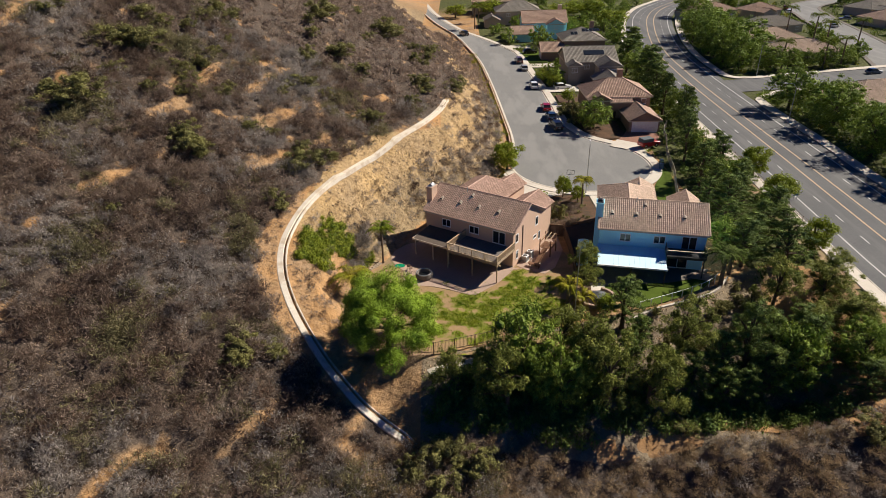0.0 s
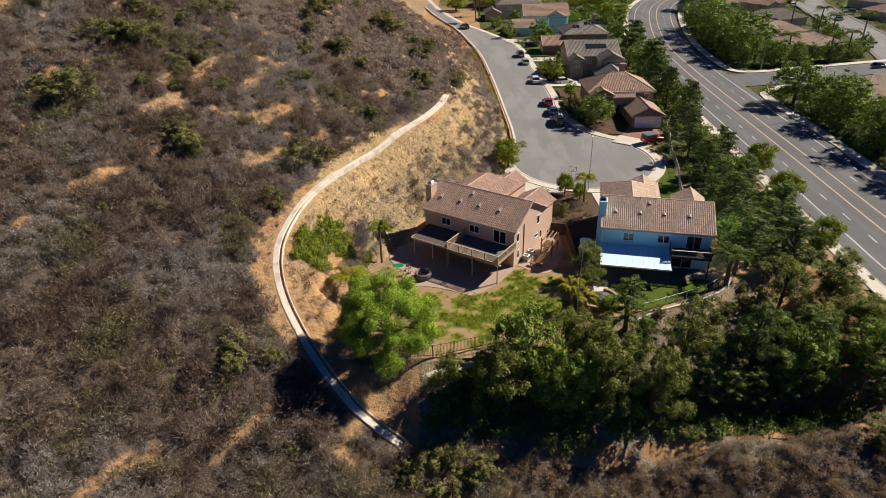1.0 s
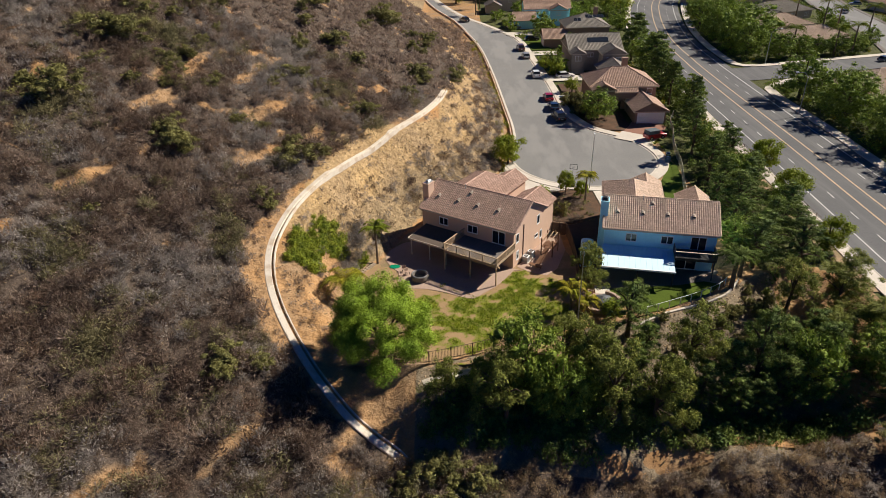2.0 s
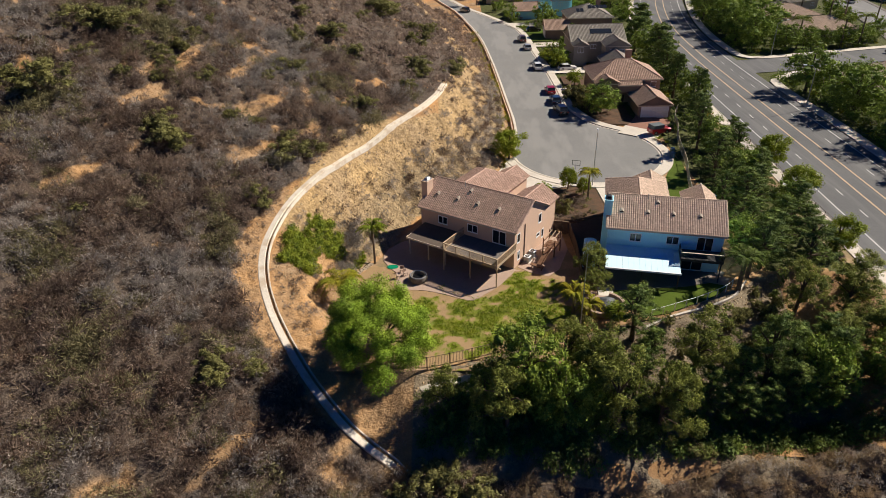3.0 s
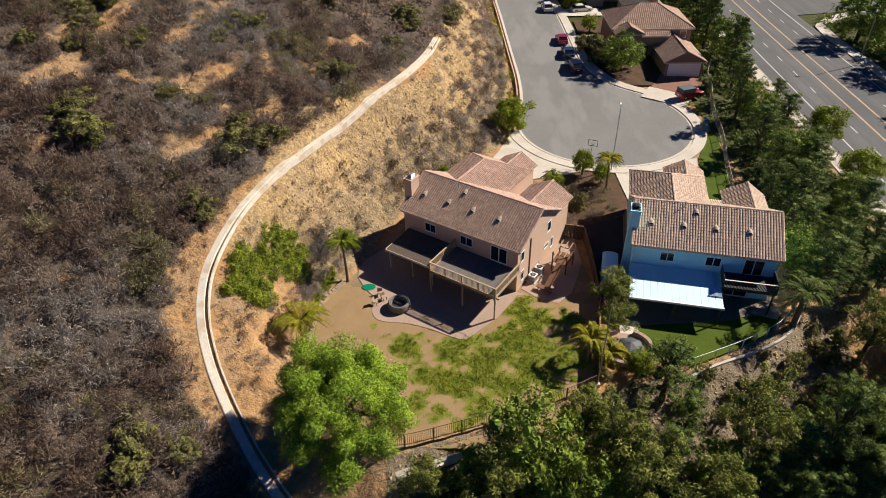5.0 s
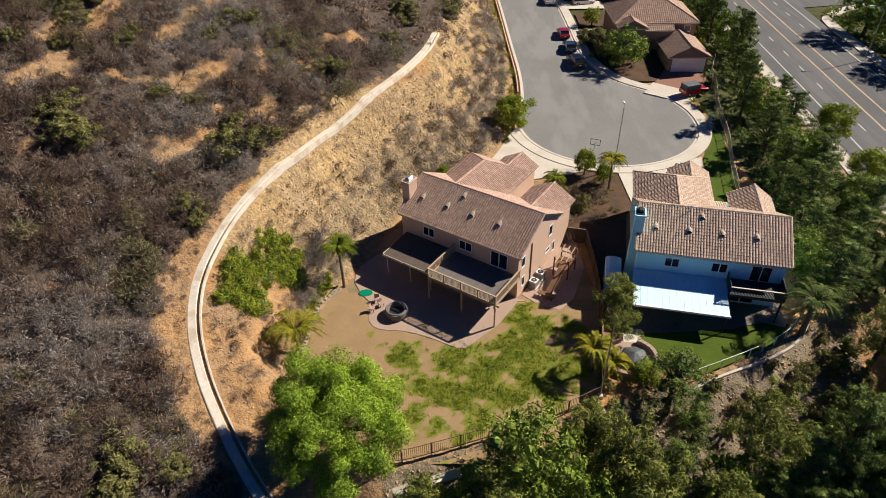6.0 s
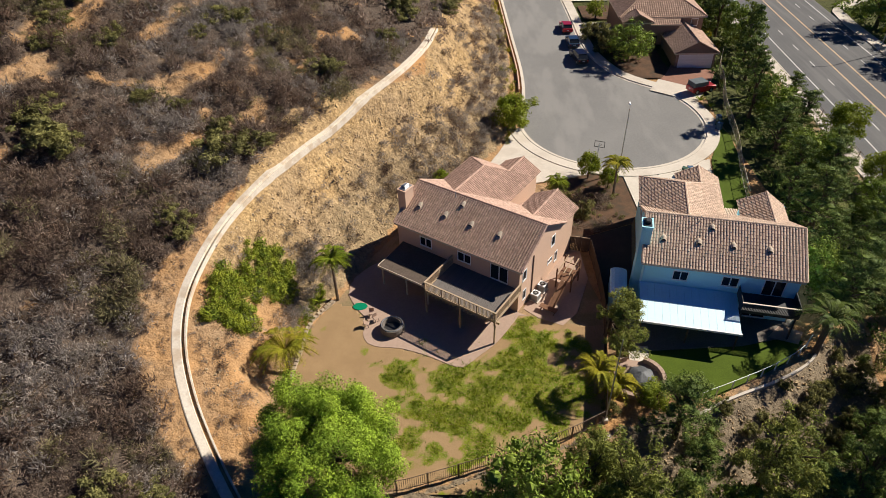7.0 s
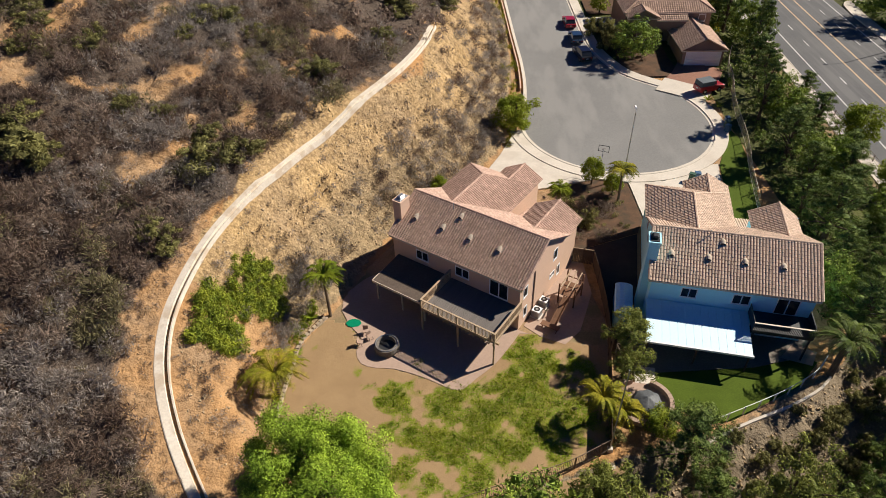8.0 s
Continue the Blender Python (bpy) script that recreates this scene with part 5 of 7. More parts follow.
def plant(name, places, radii, kinds, rng, material, label, category):
    z = surf_z(places[:, 0], places[:, 1])
    parts_ = []
    for (x, y), h, r in zip(places, z, radii):
        k = kinds[rng.integers(len(kinds))]
        a = rng.random() * 2 * math.pi
        c, s = math.cos(a) * r, math.sin(a) * r
        parts_.append(np.column_stack([k[:, 0] * c - k[:, 1] * s + x, k[:, 0] * s + k[:, 1] * c + y, k[:, 2] * r * (0.85 + 0.8 * rng.random()) + h - 0.05]))
    me = quads(name, np.concatenate(parts_), 3)
    tagged(part(name, me, material), label, category, kind="stuff")


rng = np.random.default_rng(7)
near_kinds, far_kinds, green_kinds = bush_kind(rng, 20, 170, 0.105, 1.0, 0.32, 0.55, 5), bush_kind(rng, 8, 44, 0.26, 0.85, 0.3, 0.35, 4), bush_kind(rng, 6, 220, 0.15, 0.9, 0.34)
ivy_kinds = bush_kind(rng, 5, 300, 0.11, 0.8, 0.5)
tuft_kinds = [leaves(rng, np.array([[0, 0, 0.1]]), np.array([0.5]), 22, 0.15, 0.4, out=0.2, slim=0.22) for _ in range(6)]


def on_hill(p):
    o = signed(p[:, 0], p[:, 1])
    d = np.min(np.hypot(p[:, 0][:, None] - ditch_line[::2, 0], p[:, 1][:, None] - ditch_line[::2, 1]), axis=1)
    up = hill(p[:, 0], p[:, 1]) - base(p[:, 0], p[:, 1])
    cut = o * 0.93 < up - 0.3
    return o, d, cut


def past_ditch(p):
    """Whether a place lies on the plots' side of the ditch."""
    return (p[:, 0] > np.interp(p[:, 1], ditch_line[:, 1], ditch_line[:, 0])) & (p[:, 1] > 46.6) & (p[:, 1] < 124)


# the hillside: brown and grey brush with streaks of bare earth
p = scatter(rng, 14000, -86, 8, 28, 118)
p = p[p[:, 0] > -(0.6 * p[:, 1] + 17)]
o, d, cut = on_hill(p)
b = bare(p)
ring = past_ditch(p)
keep = (o > 1.0) & (d > 1.6) & ((b < 0) | (rng.random(len(p)) < 0.34)) & ~ring & (p[:, 0] < 4)
pn = p[keep]
grey = np.array([noise.noise(Vector((x * 0.09, y * 0.09, 5.0))) for x, y in pn]) + rng.normal(size=len(pn)) * 0.2 > 0.1
size = (0.5 + 1.25 * rng.random(len(pn)) ** 1.7) * np.where(b[keep] > 0.0, 0.45, np.where(b[keep] > -0.3, 0.75, 1.0))
olive = np.array([noise.noise(Vector((x * 0.13, y * 0.13, 15.0))) for x, y in pn]) + rng.normal(size=len(pn)) * 0.25 > 0.42
umber = ~olive & ~grey & (rng.random(len(pn)) < 0.35)
plant("olive_brush", pn[olive], size[olive] * 1.1, near_kinds, rng, L_BRUSHGREEN, "olive-green brush scattered over the hillside", "brush")
plant("dry_brush", pn[~grey & ~olive & ~umber], size[~grey & ~olive & ~umber], near_kinds, rng, L_BRUSH, "dry brown chaparral brush covering the hillside", "brush")
plant("umber_brush", pn[umber], size[umber] * 1.15, near_kinds, rng, L_UMBER, "dark umber chaparral brush among paler brush", "brush")
plant("grey_brush", pn[grey & ~olive], size[grey & ~olive] * 0.95, near_kinds, rng, L_BRUSHGREY, "grey leafless sagebrush on the hillside", "brush")
p = scatter(rng, 8000, -95, 8, 117, 275)
o, d, cut = on_hill(p)
keep = (o > np.where(p[:, 1] > 150, -14, 9)) & (bare(p) < 0.3) & (p[:, 0] < np.interp(p[:, 1], *zip(*[(yy, xx) for xx, yy in LEFT_KERB])) - 2)
plant("far_brush", p[keep], rng.uniform(0.7, 1.5, keep.sum()), far_kinds, rng, L_BRUSH, "dry brush on the far hillside", "brush")
p = scatter(rng, 13000, -70, 6, 30, 112)
o, d, cut = on_hill(p)
keep = (o > 1) & (d > 1.2) & (~past_ditch(p) | (rng.random(len(p)) < 0.12)) & ((bare(p) > -0.2) | past_ditch(p) | (rng.random(len(p)) < 0.25 + 0.55 * (1 - sstep(55, 80, p[:, 1]))))
plant("dry_grass", p[keep], rng.uniform(0.3, 0.8, keep.sum()), tuft_kinds, rng, L_STRAW, "straw-coloured dry grass tufts on bare earth", "grass")

# the low ground in front of the trees
p = scatter(rng, 1900, -12, 62, 30, 53)
keep = (p[:, 1] < np.interp(p[:, 0], [-12, 0, 12, 26, 36, 48, 52], [45, 48, 49.5, 51, 52, 50.5, 42])) & (p[:, 0] < 52)
trail = smooth_line([(12.0, 47.6), (20.2, 49.4), (26.6, 50.3), (34, 51.6), (40, 51.4), (45.5, 53.5), (50, 60), (52, 66)], 1.0)
keep &= np.min(np.hypot(p[:, 0][:, None] - trail[:, 0], p[:, 1][:, None] - trail[:, 1]), axis=1) > 1.4
pn = p[keep]
kind_of = rng.random(len(pn))
plant("low_brush", pn[kind_of < 0.3], rng.uniform(0.5, 1.1, (kind_of < 0.3).sum()), near_kinds, rng, L_BRUSH, "dry brown brush below the pines", "brush")
plant("low_grey_brush", pn[kind_of > 0.75], rng.uniform(0.5, 1.1, (kind_of > 0.75).sum()), near_kinds, rng, L_BRUSHGREY, "grey brush below the pines", "brush")
mid = (kind_of >= 0.3) & (kind_of <= 0.75)
plant("low_straw", pn[mid], rng.uniform(0.6, 1.2, mid.sum()), near_kinds, rng, L_STRAW, "pale dry grass clumps below the pines", "grass")

p = scatter(rng, 420, -9, 30, 38, 49)
p = p[(p[:, 1] < np.interp(p[:, 0], [-9, 0, 12, 30], [44.5, 47, 48, 49])) & (np.min(np.hypot(p[:, 0][:, None] - trail[:, 0], p[:, 1][:, None] - trail[:, 1]), axis=1) > 1.4)]
plant("straw_brush", p, rng.uniform(0.5, 1.0, len(p)), near_kinds, rng, L_STRAW, "straw-coloured dry brush at the hill's foot", "brush")

# shrubs on the cut slope, denser towards the street
p = scatter(rng, 4200, -20, 12, 60, 150)
o, d, cut = on_hill(p)
thick = (1 - sstep(3.0, 10.0, o)) * (0.5 + 0.5 * sstep(84, 102, p[:, 1])) + 0.04
keep = (o > 0.8) & (past_ditch(p) | ((p[:, 1] >= 124) & (o < 12))) & (d > 1.5) & (rng.random(len(p)) < thick)
pn = p[keep]
grey = rng.random(len(pn)) < 0.6
sz = rng.uniform(0.35, 0.85, len(pn)) * (1 + 0.45 * sstep(86, 100, pn[:, 1]))
plant("slope_grey_brush", pn[grey], sz[grey], near_kinds, rng, L_BRUSHGREY, "grey brush on the cut slope", "brush")
plant("slope_brush", pn[~grey], sz[~grey], near_kinds, rng, L_UMBER, "brown brush on the cut slope", "brush")
p = np.column_stack([np.interp(np.linspace(108, 215, 260), *zip(*[(yy, xx) for xx, yy in LEFT_KERB[:6]])), np.linspace(108, 215, 260)])
p[:, 0] -= rng.uniform(1.0, 3.2, len(p))
plant("kerb_plants", p[::2], rng.uniform(0.4, 0.8, 130), green_kinds, rng, L_YELLOWPALM, "yellow-green shrubs along the foot of the slope", "shrubs")

p = np.concatenate([scatter(rng, 900, -60, 50, 4, 29), scatter(rng, 500, -60, 50, -25, 4)])
plant("outer_brush", p, rng.uniform(0.7, 1.5, len(p)), far_kinds, rng, L_BRUSH, "dry brush lower down the hillside", "brush")

# small growth on the bare strip along the ditch and at its edges
p = scatter(rng, 4200, -27, -3, 46, 100)
o, d, cut = on_hill(p)
keep = (d > 0.95) & (d < 5) & (bare(p) > -0.3) & (rng.random(len(p)) < np.where(past_ditch(p), 0.16, 0.55))
pn = p[keep]
w = np.array([(x, y) for x, y in offset(ditch_line, -0.95)[::1]] + [(x, y) for x, y in offset(ditch_line, 1.1)[::2]]) + rng.normal(size=(len(ditch_line) + len(ditch_line[::2]), 2)) * 0.18
pn = np.concatenate([pn, w[rng.random(len(w)) < 0.6]])
half = rng.random(len(pn)) < 0.6
sz = rng.uniform(0.12, 0.42, len(pn))
plant("strip_brush", pn[half], sz[half], near_kinds, rng, L_BRUSH, "small dry shrubs along the concrete ditch", "brush")
plant("strip_grey_brush", pn[~half], sz[~half], near_kinds, rng, L_BRUSHGREY, "small grey shrubs along the concrete ditch", "brush")

# green shrubs picked out on the hill
GREEN = [(-49.7, 98.4, 3.4), (-51.4, 83.2, 3.2), (-36.0, 83.3, 2.8), (-35.0, 97.0, 1.7), (-20.8, 87.0, 2.6), (-17.6, 119.9, 2.2), (-22.2, 123.4, 2.4), (-16.9, 157.0, 3.6), (-8.0, 126.6, 2.2), (-14.6, 104.3, 1.7), (-24.9, 77.8, 1.4), (-22.3, 54.0, 2.2), (0.5, 134.0, 2.6),
         (-25.5, 107.1, 2.2), (-41.0, 67.3, 1.2), (-50.4, 106.3, 2.1), (-29.7, 142.9, 3.4), (-71.4, 109.1, 2.9), (-20.1, 54.6, 1.4), (-22.9, 88.6, 1.6), (-33.8, 82.0, 1.6), (-38, 84.6, 1.7), (-19.4, 89.2, 1.6)]
for i, (x, y, r) in enumerate(GREEN):
    tree("shrub", x, y, r * 1.45, r * 1.5, "rounded olive-green shrub among dry brush", "green shrubs on the hill", i, "shrub")
for i, (x, y, r) in enumerate([(-2.3, 46.2, 2.2), (1.0, 45.4, 2.1), (-4.5, 44.4, 1.6), (41.5, 46.8, 2.0), (-0.6, 42.9, 2.0), (13.5, 49.0, 1.3), (24, 50.5, 1.3), (44.6, 58.5, 1.4), (43.0, 53.0, 1.2)]):
    tree("shrub", x, y, r * 1.45, r * 1.3, "leafy green shrub at the hill's foot", "green shrubs below the plots", i, "shrub")

spots = scatter(np.random.default_rng(12), 26, -48, -4, 106, 172)
for i, (x, y) in enumerate(spots[on_hill(spots)[0] > 10]):
    tree("shrub", x, y, 2.3 + 0.1 * (i % 9), 2.0 + 0.2 * (i % 7), "yellow-green shrub high on the hillside", "green shrubs on the hill", i, "shrub")
spots = scatter(np.random.default_rng(31), 34, -78, -22, 74, 112)
for i, (x, y) in enumerate(spots[on_hill(spots)[0] > 10]):
    tree("shrub", x, y, 1.7 + 0.1 * (i % 8), 1.3 + 0.2 * (i % 6), "small olive-green shrub between grey brush", "green shrubs on the hill", i, "shrub")

# ivy hedge on the slope by the yard
p = np.concatenate([scatter(rng, 120, -18.4, -14.2, 74.2, 78.8), scatter(rng, 140, -20.0, -16.7, 69, 75)])
keep = signed(p[:, 0], p[:, 1]) < np.interp(p[:, 1], [69, 80], [7.0, 9.0])
plant("ivy", p[keep], rng.uniform(0.5, 1.05, keep.sum()), ivy_kinds, rng, L_IVY, "dense green ivy mat on the slope above the yard", "ivy")
p = np.concatenate([scatter(rng, 44, -14.6, -12.4, 71, 80.5), scatter(rng, 22, -13.6, -10.5, 78, 82)])
plant("grey_shrubs", p, rng.uniform(0.6, 1.0, len(p)), near_kinds, rng, L_BRUSHGREY, "grey shrubs beside the ivy", "shrubs")

# loose stones on the cut slope and the gravel bank
p = np.concatenate([scatter(rng, 13000, -21, 11, 60, 128), scatter(rng, 6500, -4, 46, 50, 74)])
o, d, cut = on_hill(p)
keep = (o > 0.3) & (past_ditch(p) | (p[:, 0] > -3)) & (d > 1.2) & (rng.random(len(p)) < np.where((p[:, 1] < 80) & (p[:, 0] < -3), 0.25, 0.8))
pn = p[keep]
z = surf_z(pn[:, 0], pn[:, 1])
corners = np.array([(1, 0.1, -0.4), (0.1, 1, -0.4), (-1, 0, -0.4), (0, -1, -0.4), (0.55, -0.1, 0.35), (0, 0.55, 0.42), (-0.55, 0.1, 0.38), (0.05, -0.5, 0.4)])
tris = np.array([(0, 1, 4), (1, 5, 4), (1, 2, 5), (2, 6, 5), (2, 3, 6), (3, 7, 6), (3, 0, 7), (0, 4, 7), (4, 5, 6), (4, 6, 7)])
rad = rng.uniform(0.05, 0.19, len(pn)) * np.where(rng.random(len(pn)) < 0.015, 1.8, 1.0)
turn = rng.random(len(pn)) * 2 * math.pi
c_, s_ = np.cos(turn)[:, None], np.sin(turn)[:, None]
q = np.stack([corners[None, :, 0] * c_ - corners[None, :, 1] * s_, corners[None, :, 0] * s_ + corners[None, :, 1] * c_, np.repeat(corners[None, :, 2], len(pn), 0)], -1)
q = q * rad[:, None, None] * rng.uniform(0.6, 1.3, (len(pn), 8, 1)) + np.column_stack([pn, z + 0.02])[:, None]
tagged(part("stones", quads("stones", q[:, tris].reshape(-1, 3), 3), M_STONES), "loose tan stones on the bare slope", "stones", kind="stuff")


# dark undergrowth below the pines and olive shrubs on the gravel bank
p = np.concatenate([scatter(rng, 240, 3, 42, 50.6, 55.5), scatter(rng, 110, -3, 13, 48.6, 54)])
plant("undergrowth", p, rng.uniform(0.7, 1.5, len(p)), green_kinds, rng, L_DARK, "dark green undergrowth in the pines' shade", "undergrowth")
for i, (x, y, h, r) in enumerate([(32.3, 65.9, 2.6, 1.7), (28.7, 63.6, 1.6, 1.1), (35.4, 64.5, 3.0, 1.8), (24.1, 63.9, 1.5, 1.0), (37.0, 67.5, 2.4, 1.5), (21.2, 60.9, 1.8, 1.2), (33.2, 62.6, 2.0, 1.3), (27.0, 60.9, 1.8, 1.2), (30.6, 64.4, 2.2, 1.4), (25.8, 62.6, 1.4, 1.0), (29.4, 61.4, 2.4, 1.5), (38.6, 69.6, 2.2, 1.4), (31.6, 60.6, 2.6, 1.5), (34.2, 67.0, 1.8, 1.3), (30.0, 66.2, 1.2, 0.9), (27.2, 63.4, 1.3, 1.0), (38.4, 66.2, 2.2, 1.6), (24.6, 60.8, 1.6, 1.1), (35.8, 68.8, 1.3, 1.0), (22.6, 62.2, 1.3, 0.9), (36.4, 70.2, 1.6, 1.0)]):
    tree("shrub", x, y, h, r, "olive-green shrub on the gravel bank below the fence", "shrubs on the gravel bank", i, "shrub")

# gardens round the far houses: trees, hedges and shrubs clear of streets and walls
rng = np.random.default_rng(31)
PLOTS = [(28.4, 44.5, 129.5, 152), (29, 44.5, 156, 188), (26, 48, 202, 220), (19.5, 42, 235, 258), (11, 36, 269, 290), (7, 27, 309, 325)]
far_lines = np.concatenate([smooth_line(FAR, 3)[:, :2], side_line[:, :2]])


def garden(p, room):
    """Whether a place is clear of the roads and houses by so many metres."""
    x, y = p[:, 0], p[:, 1]
    mid_x = np.interp(y, main[:, 1], main[:, 0])
    right = np.interp(y, *zip(*[(b, a) for a, b in RIGHT_KERB]))
    west = (x > right + 1.9 + room) & (x < mid_x - 11 - room) & (y > 127)
    east = (x > mid_x + 13.2 + room) & (np.min(np.hypot(x[:, None] - far_lines[:, 0], y[:, None] - far_lines[:, 1]), axis=1) > 8.6 + room)
    clear = west | east
    for a, b, c, d in PLOTS:
        clear &= ~((x > a - room) & (x < b + room) & (y > c - room) & (y < d + room))
    for a, b, w, d, rz, _ in FAR_HOUSES:
        clear &= (np.abs(x - a) > w / 2 + 1 + room) | (np.abs(y - b) > d / 2 + 3 + room)
    return clear


p = scatter(rng, 620, 14, 215, 128, 345)
p = p[garden(p, 1.0) & ((p[:, 0] < 92) | garden(p, 3.0))]
for i, (x, y) in enumerate(p[:170]):
    r = rng.uniform(2.0, 4.2)
    tree("distant", x, y, r * rng.uniform(1.3, 2.2), r, "dense green garden tree among far houses", "far garden trees", i)
p = np.concatenate([scatter(rng, 2600, 20, 215, 127, 340), scatter(rng, 500, 76, 100, 60, 175)])
p = p[garden(p, 0.5)]
kind_of = rng.random(len(p))
for name, lo, hi, leaf, label in (("hedges", 0, 0.6, L_OAK, "green hedges and ground cover in far gardens"), ("dark_hedges", 0.6, 0.85, L_DARK, "dark green shrubs in far gardens"), ("light_shrubs", 0.85, 1, L_YELLOWPALM, "yellow-green shrubs in far gardens")):
    sel = (kind_of >= lo) & (kind_of < hi)
    plant(name, p[sel], rng.uniform(0.7, 1.9, sel.sum()), far_kinds, rng, leaf, label, "shrubs")
# undergrowth along the main road's planted strip
p = scatter(rng, 700, 36, 54, 72, 215)
p = p[(p[:, 0] < np.interp(p[:, 1], main[:, 1], main[:, 0]) - 11.6) & (p[:, 0] > np.interp(p[:, 1], [72, 88, 105, 125, 140, 215], [36, 37.5, 41, 42, 45, 49]))]
plant("strip_shrubs", p, rng.uniform(0.6, 1.3, len(p)), far_kinds, rng, L_DARK, "dark green ground cover below the roadside pines", "shrubs")

# ---- the brown house's yard ----


def slab(name, outline, z0, z1, material, label, category, kind="structure", curved=False, parent=None):
    """A level slab with the given outline, anticlockwise."""
    pts = outline
    if curved:
        pts = [tuple(p) for p in smooth_line(outline + outline[:1], 0.6)[:-1]]
    ob = part(name, Geo().prism(pts, z0, z1), material, parent)
    return tagged(ob, label, category, kind=kind)


slab("yard", [(-12.6, 62), (-8, 57.8), (-3, 56.2), (4, 58.4), (10.5, 60.9), (14.0, 62.6), (16.2, 75), (13.9, 86.2), (7, 98), (-1, 94.5), (-7.2, 84.5), (-10.8, 76.6), (-12.7, 72.2), (-12.9, 66)], -0.3, -0.03, M_YARD, "bare brown earth yard with sparse grass", "yard")
slab("patio", [(-9.3, 77.6), (-8.2, 75.6), (-6.9, 73.9), (-7.2, 72.4), (-6.6, 71.0), (-5.2, 70.5), (-3.6, 70.4), (-1, 69.5), (1.6, 68.2), (2.6, 68.3), (3.6, 69.3), (5.5, 71.2), (7.7, 74.6), (7.6, 75.1), (-4.4, 82.8), (-8.9, 80.4)], -0.2, 0.03, M_PATIO, "tan concrete patio with curved edges", "patio", curved=True)
slab("side_path", [(8.2, 75.6), (9.6, 74.3), (11.8, 73.3), (13.4, 75), (15.2, 80), (15.0, 84.5), (13.6, 84.9)], -0.2, 0.012, M_PATIO, "concrete path beside the brown house", "path")

# grass blades where the lawn is green
p = scatter(rng, 15000, -6, 14, 57, 75)
lawn_n = np.array([noise.fractal(Vector((x * 0.42, y * 0.42, 9.1)), 0.7, 2.2, 5) for x, y in p])
poly = [(-4.0, 66.6), (-2.6, 62), (-2.2, 59.4), (1.5, 58.9), (6, 60.5), (10.8, 62.4), (12.4, 65), (12.6, 69.5), (12.0, 72.4), (9.6, 73.7), (7.4, 73.0), (5.6, 70.4), (3.2, 68.2), (-1, 68.6), (-3.6, 68.8)]


def within(p, poly):
    c = np.zeros(len(p), bool)
    for (ax, ay), (bx, by) in zip(poly, poly[1:] + poly[:1]):
        if ay != by:
            c ^= ((ay > p[:, 1]) != (by > p[:, 1])) & (p[:, 0] < (bx - ax) * (p[:, 1] - ay) / (by - ay) + ax)
    return c


def inside_by(x, y, poly):
    """Metres inside an outline (negative outside)."""
    d = np.full(x.shape, 1e9)
    for (ax, ay), (bx, by) in zip(poly, poly[1:] + poly[:1]):
        ex, ey = bx - ax, by - ay
        t = np.clip(((x - ax) * ex + (y - ay) * ey) / (ex * ex + ey * ey), 0, 1)
        d = np.minimum(d, np.hypot(x - ax - t * ex, y - ay - t * ey))
    inner = within(np.column_stack([x.ravel(), y.ravel()]), poly).reshape(x.shape)
    return np.where(inner, d, -d)


LAWN_EDGE = [(-12.3, 62.6), (-8, 58.3), (-3, 56.6), (4, 58.8), (10.5, 61.3), (13.8, 63.0), (14.8, 69.5), (14.4, 72.8), (12.2, 73.2), (9.4, 74.1), (7.9, 74.6), (5.7, 71.1), (3.0, 68.3), (1.6, 68.0), (-3.6, 70.1), (-6.8, 70.8), (-7.4, 72.6), (-8.4, 75.4), (-10.3, 76.0), (-12.4, 72), (-12.6, 66)]
lx, ly = np.meshgrid(np.arange(-13, 15.3, 0.35), np.arange(56, 77, 0.35))
lz = np.where(inside_by(lx, ly, LAWN_EDGE) > -0.5, -0.006, -0.16)
lawn_me = sheet("lawn", np.stack([lx, ly, lz], -1))
green = np.array([[noise.fractal(Vector((x * 0.42, y * 0.42, 9.1)), 0.7, 2.2, 5) for x in lx[0]] for y in ly[:, 0]])
green = np.clip(inside_by(lx, ly, poly) * 0.4 + 0.3, -0.6, 0.78) + green * 1.35
lawn_me.attributes.new("green", "FLOAT", "POINT").data.foreach_set("value", green.ravel().astype(np.float32))
tagged(part("lawn", lawn_me, lawn_material()), "patchy green lawn worn to bare brown earth", "lawn", kind="structure")
keep = np.clip(inside_by(p[:, 0], p[:, 1], poly) * 0.4 + 0.3, -0.6, 0.78) + lawn_n * 1.35 + rng.normal(size=len(p)) * 0.2 > 0.55
blade = [leaves(rng, np.array([[0, 0, 0.06]]), np.array([0.3]), 14, 0.10, 0.25, out=0.2, slim=0.25) for _ in range(5)]
plant("grass", p[keep], rng.uniform(0.5, 1.0, keep.sum()), blade, rng, L_GRASS, "short green grass in patches", "grass")

# deck and patio cover behind the house
deck = thing("deck", MA, "raised wooden deck with pale railing and slim posts", "deck")
plank = Geo().box(7.2, 14.75, 0, 0.135, 2.93, 2.97).mesh("plank")
plank.materials.append(M_DARKDECK)
for i in range(33):
    ob = new("plank", plank)
    ob.parent, ob.location = deck, (0, -4.5 + i * 0.143, 0)
part("rim_beam", Geo().box(7.05, 14.85, -4.62, -4.52, 2.72, 2.99), M_DECKWOOD, deck)
part("rim_beam", Geo().box(7.05, 7.15, -4.5, 0.2, 2.74, 2.98), M_DECKWOOD, deck)
part("rim_beam", Geo().box(14.76, 14.86, -4.5, 0.2, 2.74, 2.98), M_DECKWOOD, deck)
part("beam", Geo().box(6.9, 15.05, -4.3, -4.1, 2.38, 2.6), M_DECKWOOD, deck)
joist = Geo().box(-0.04, 0.04, -4.8, 0.2, 2.6, 2.72).mesh("joist")
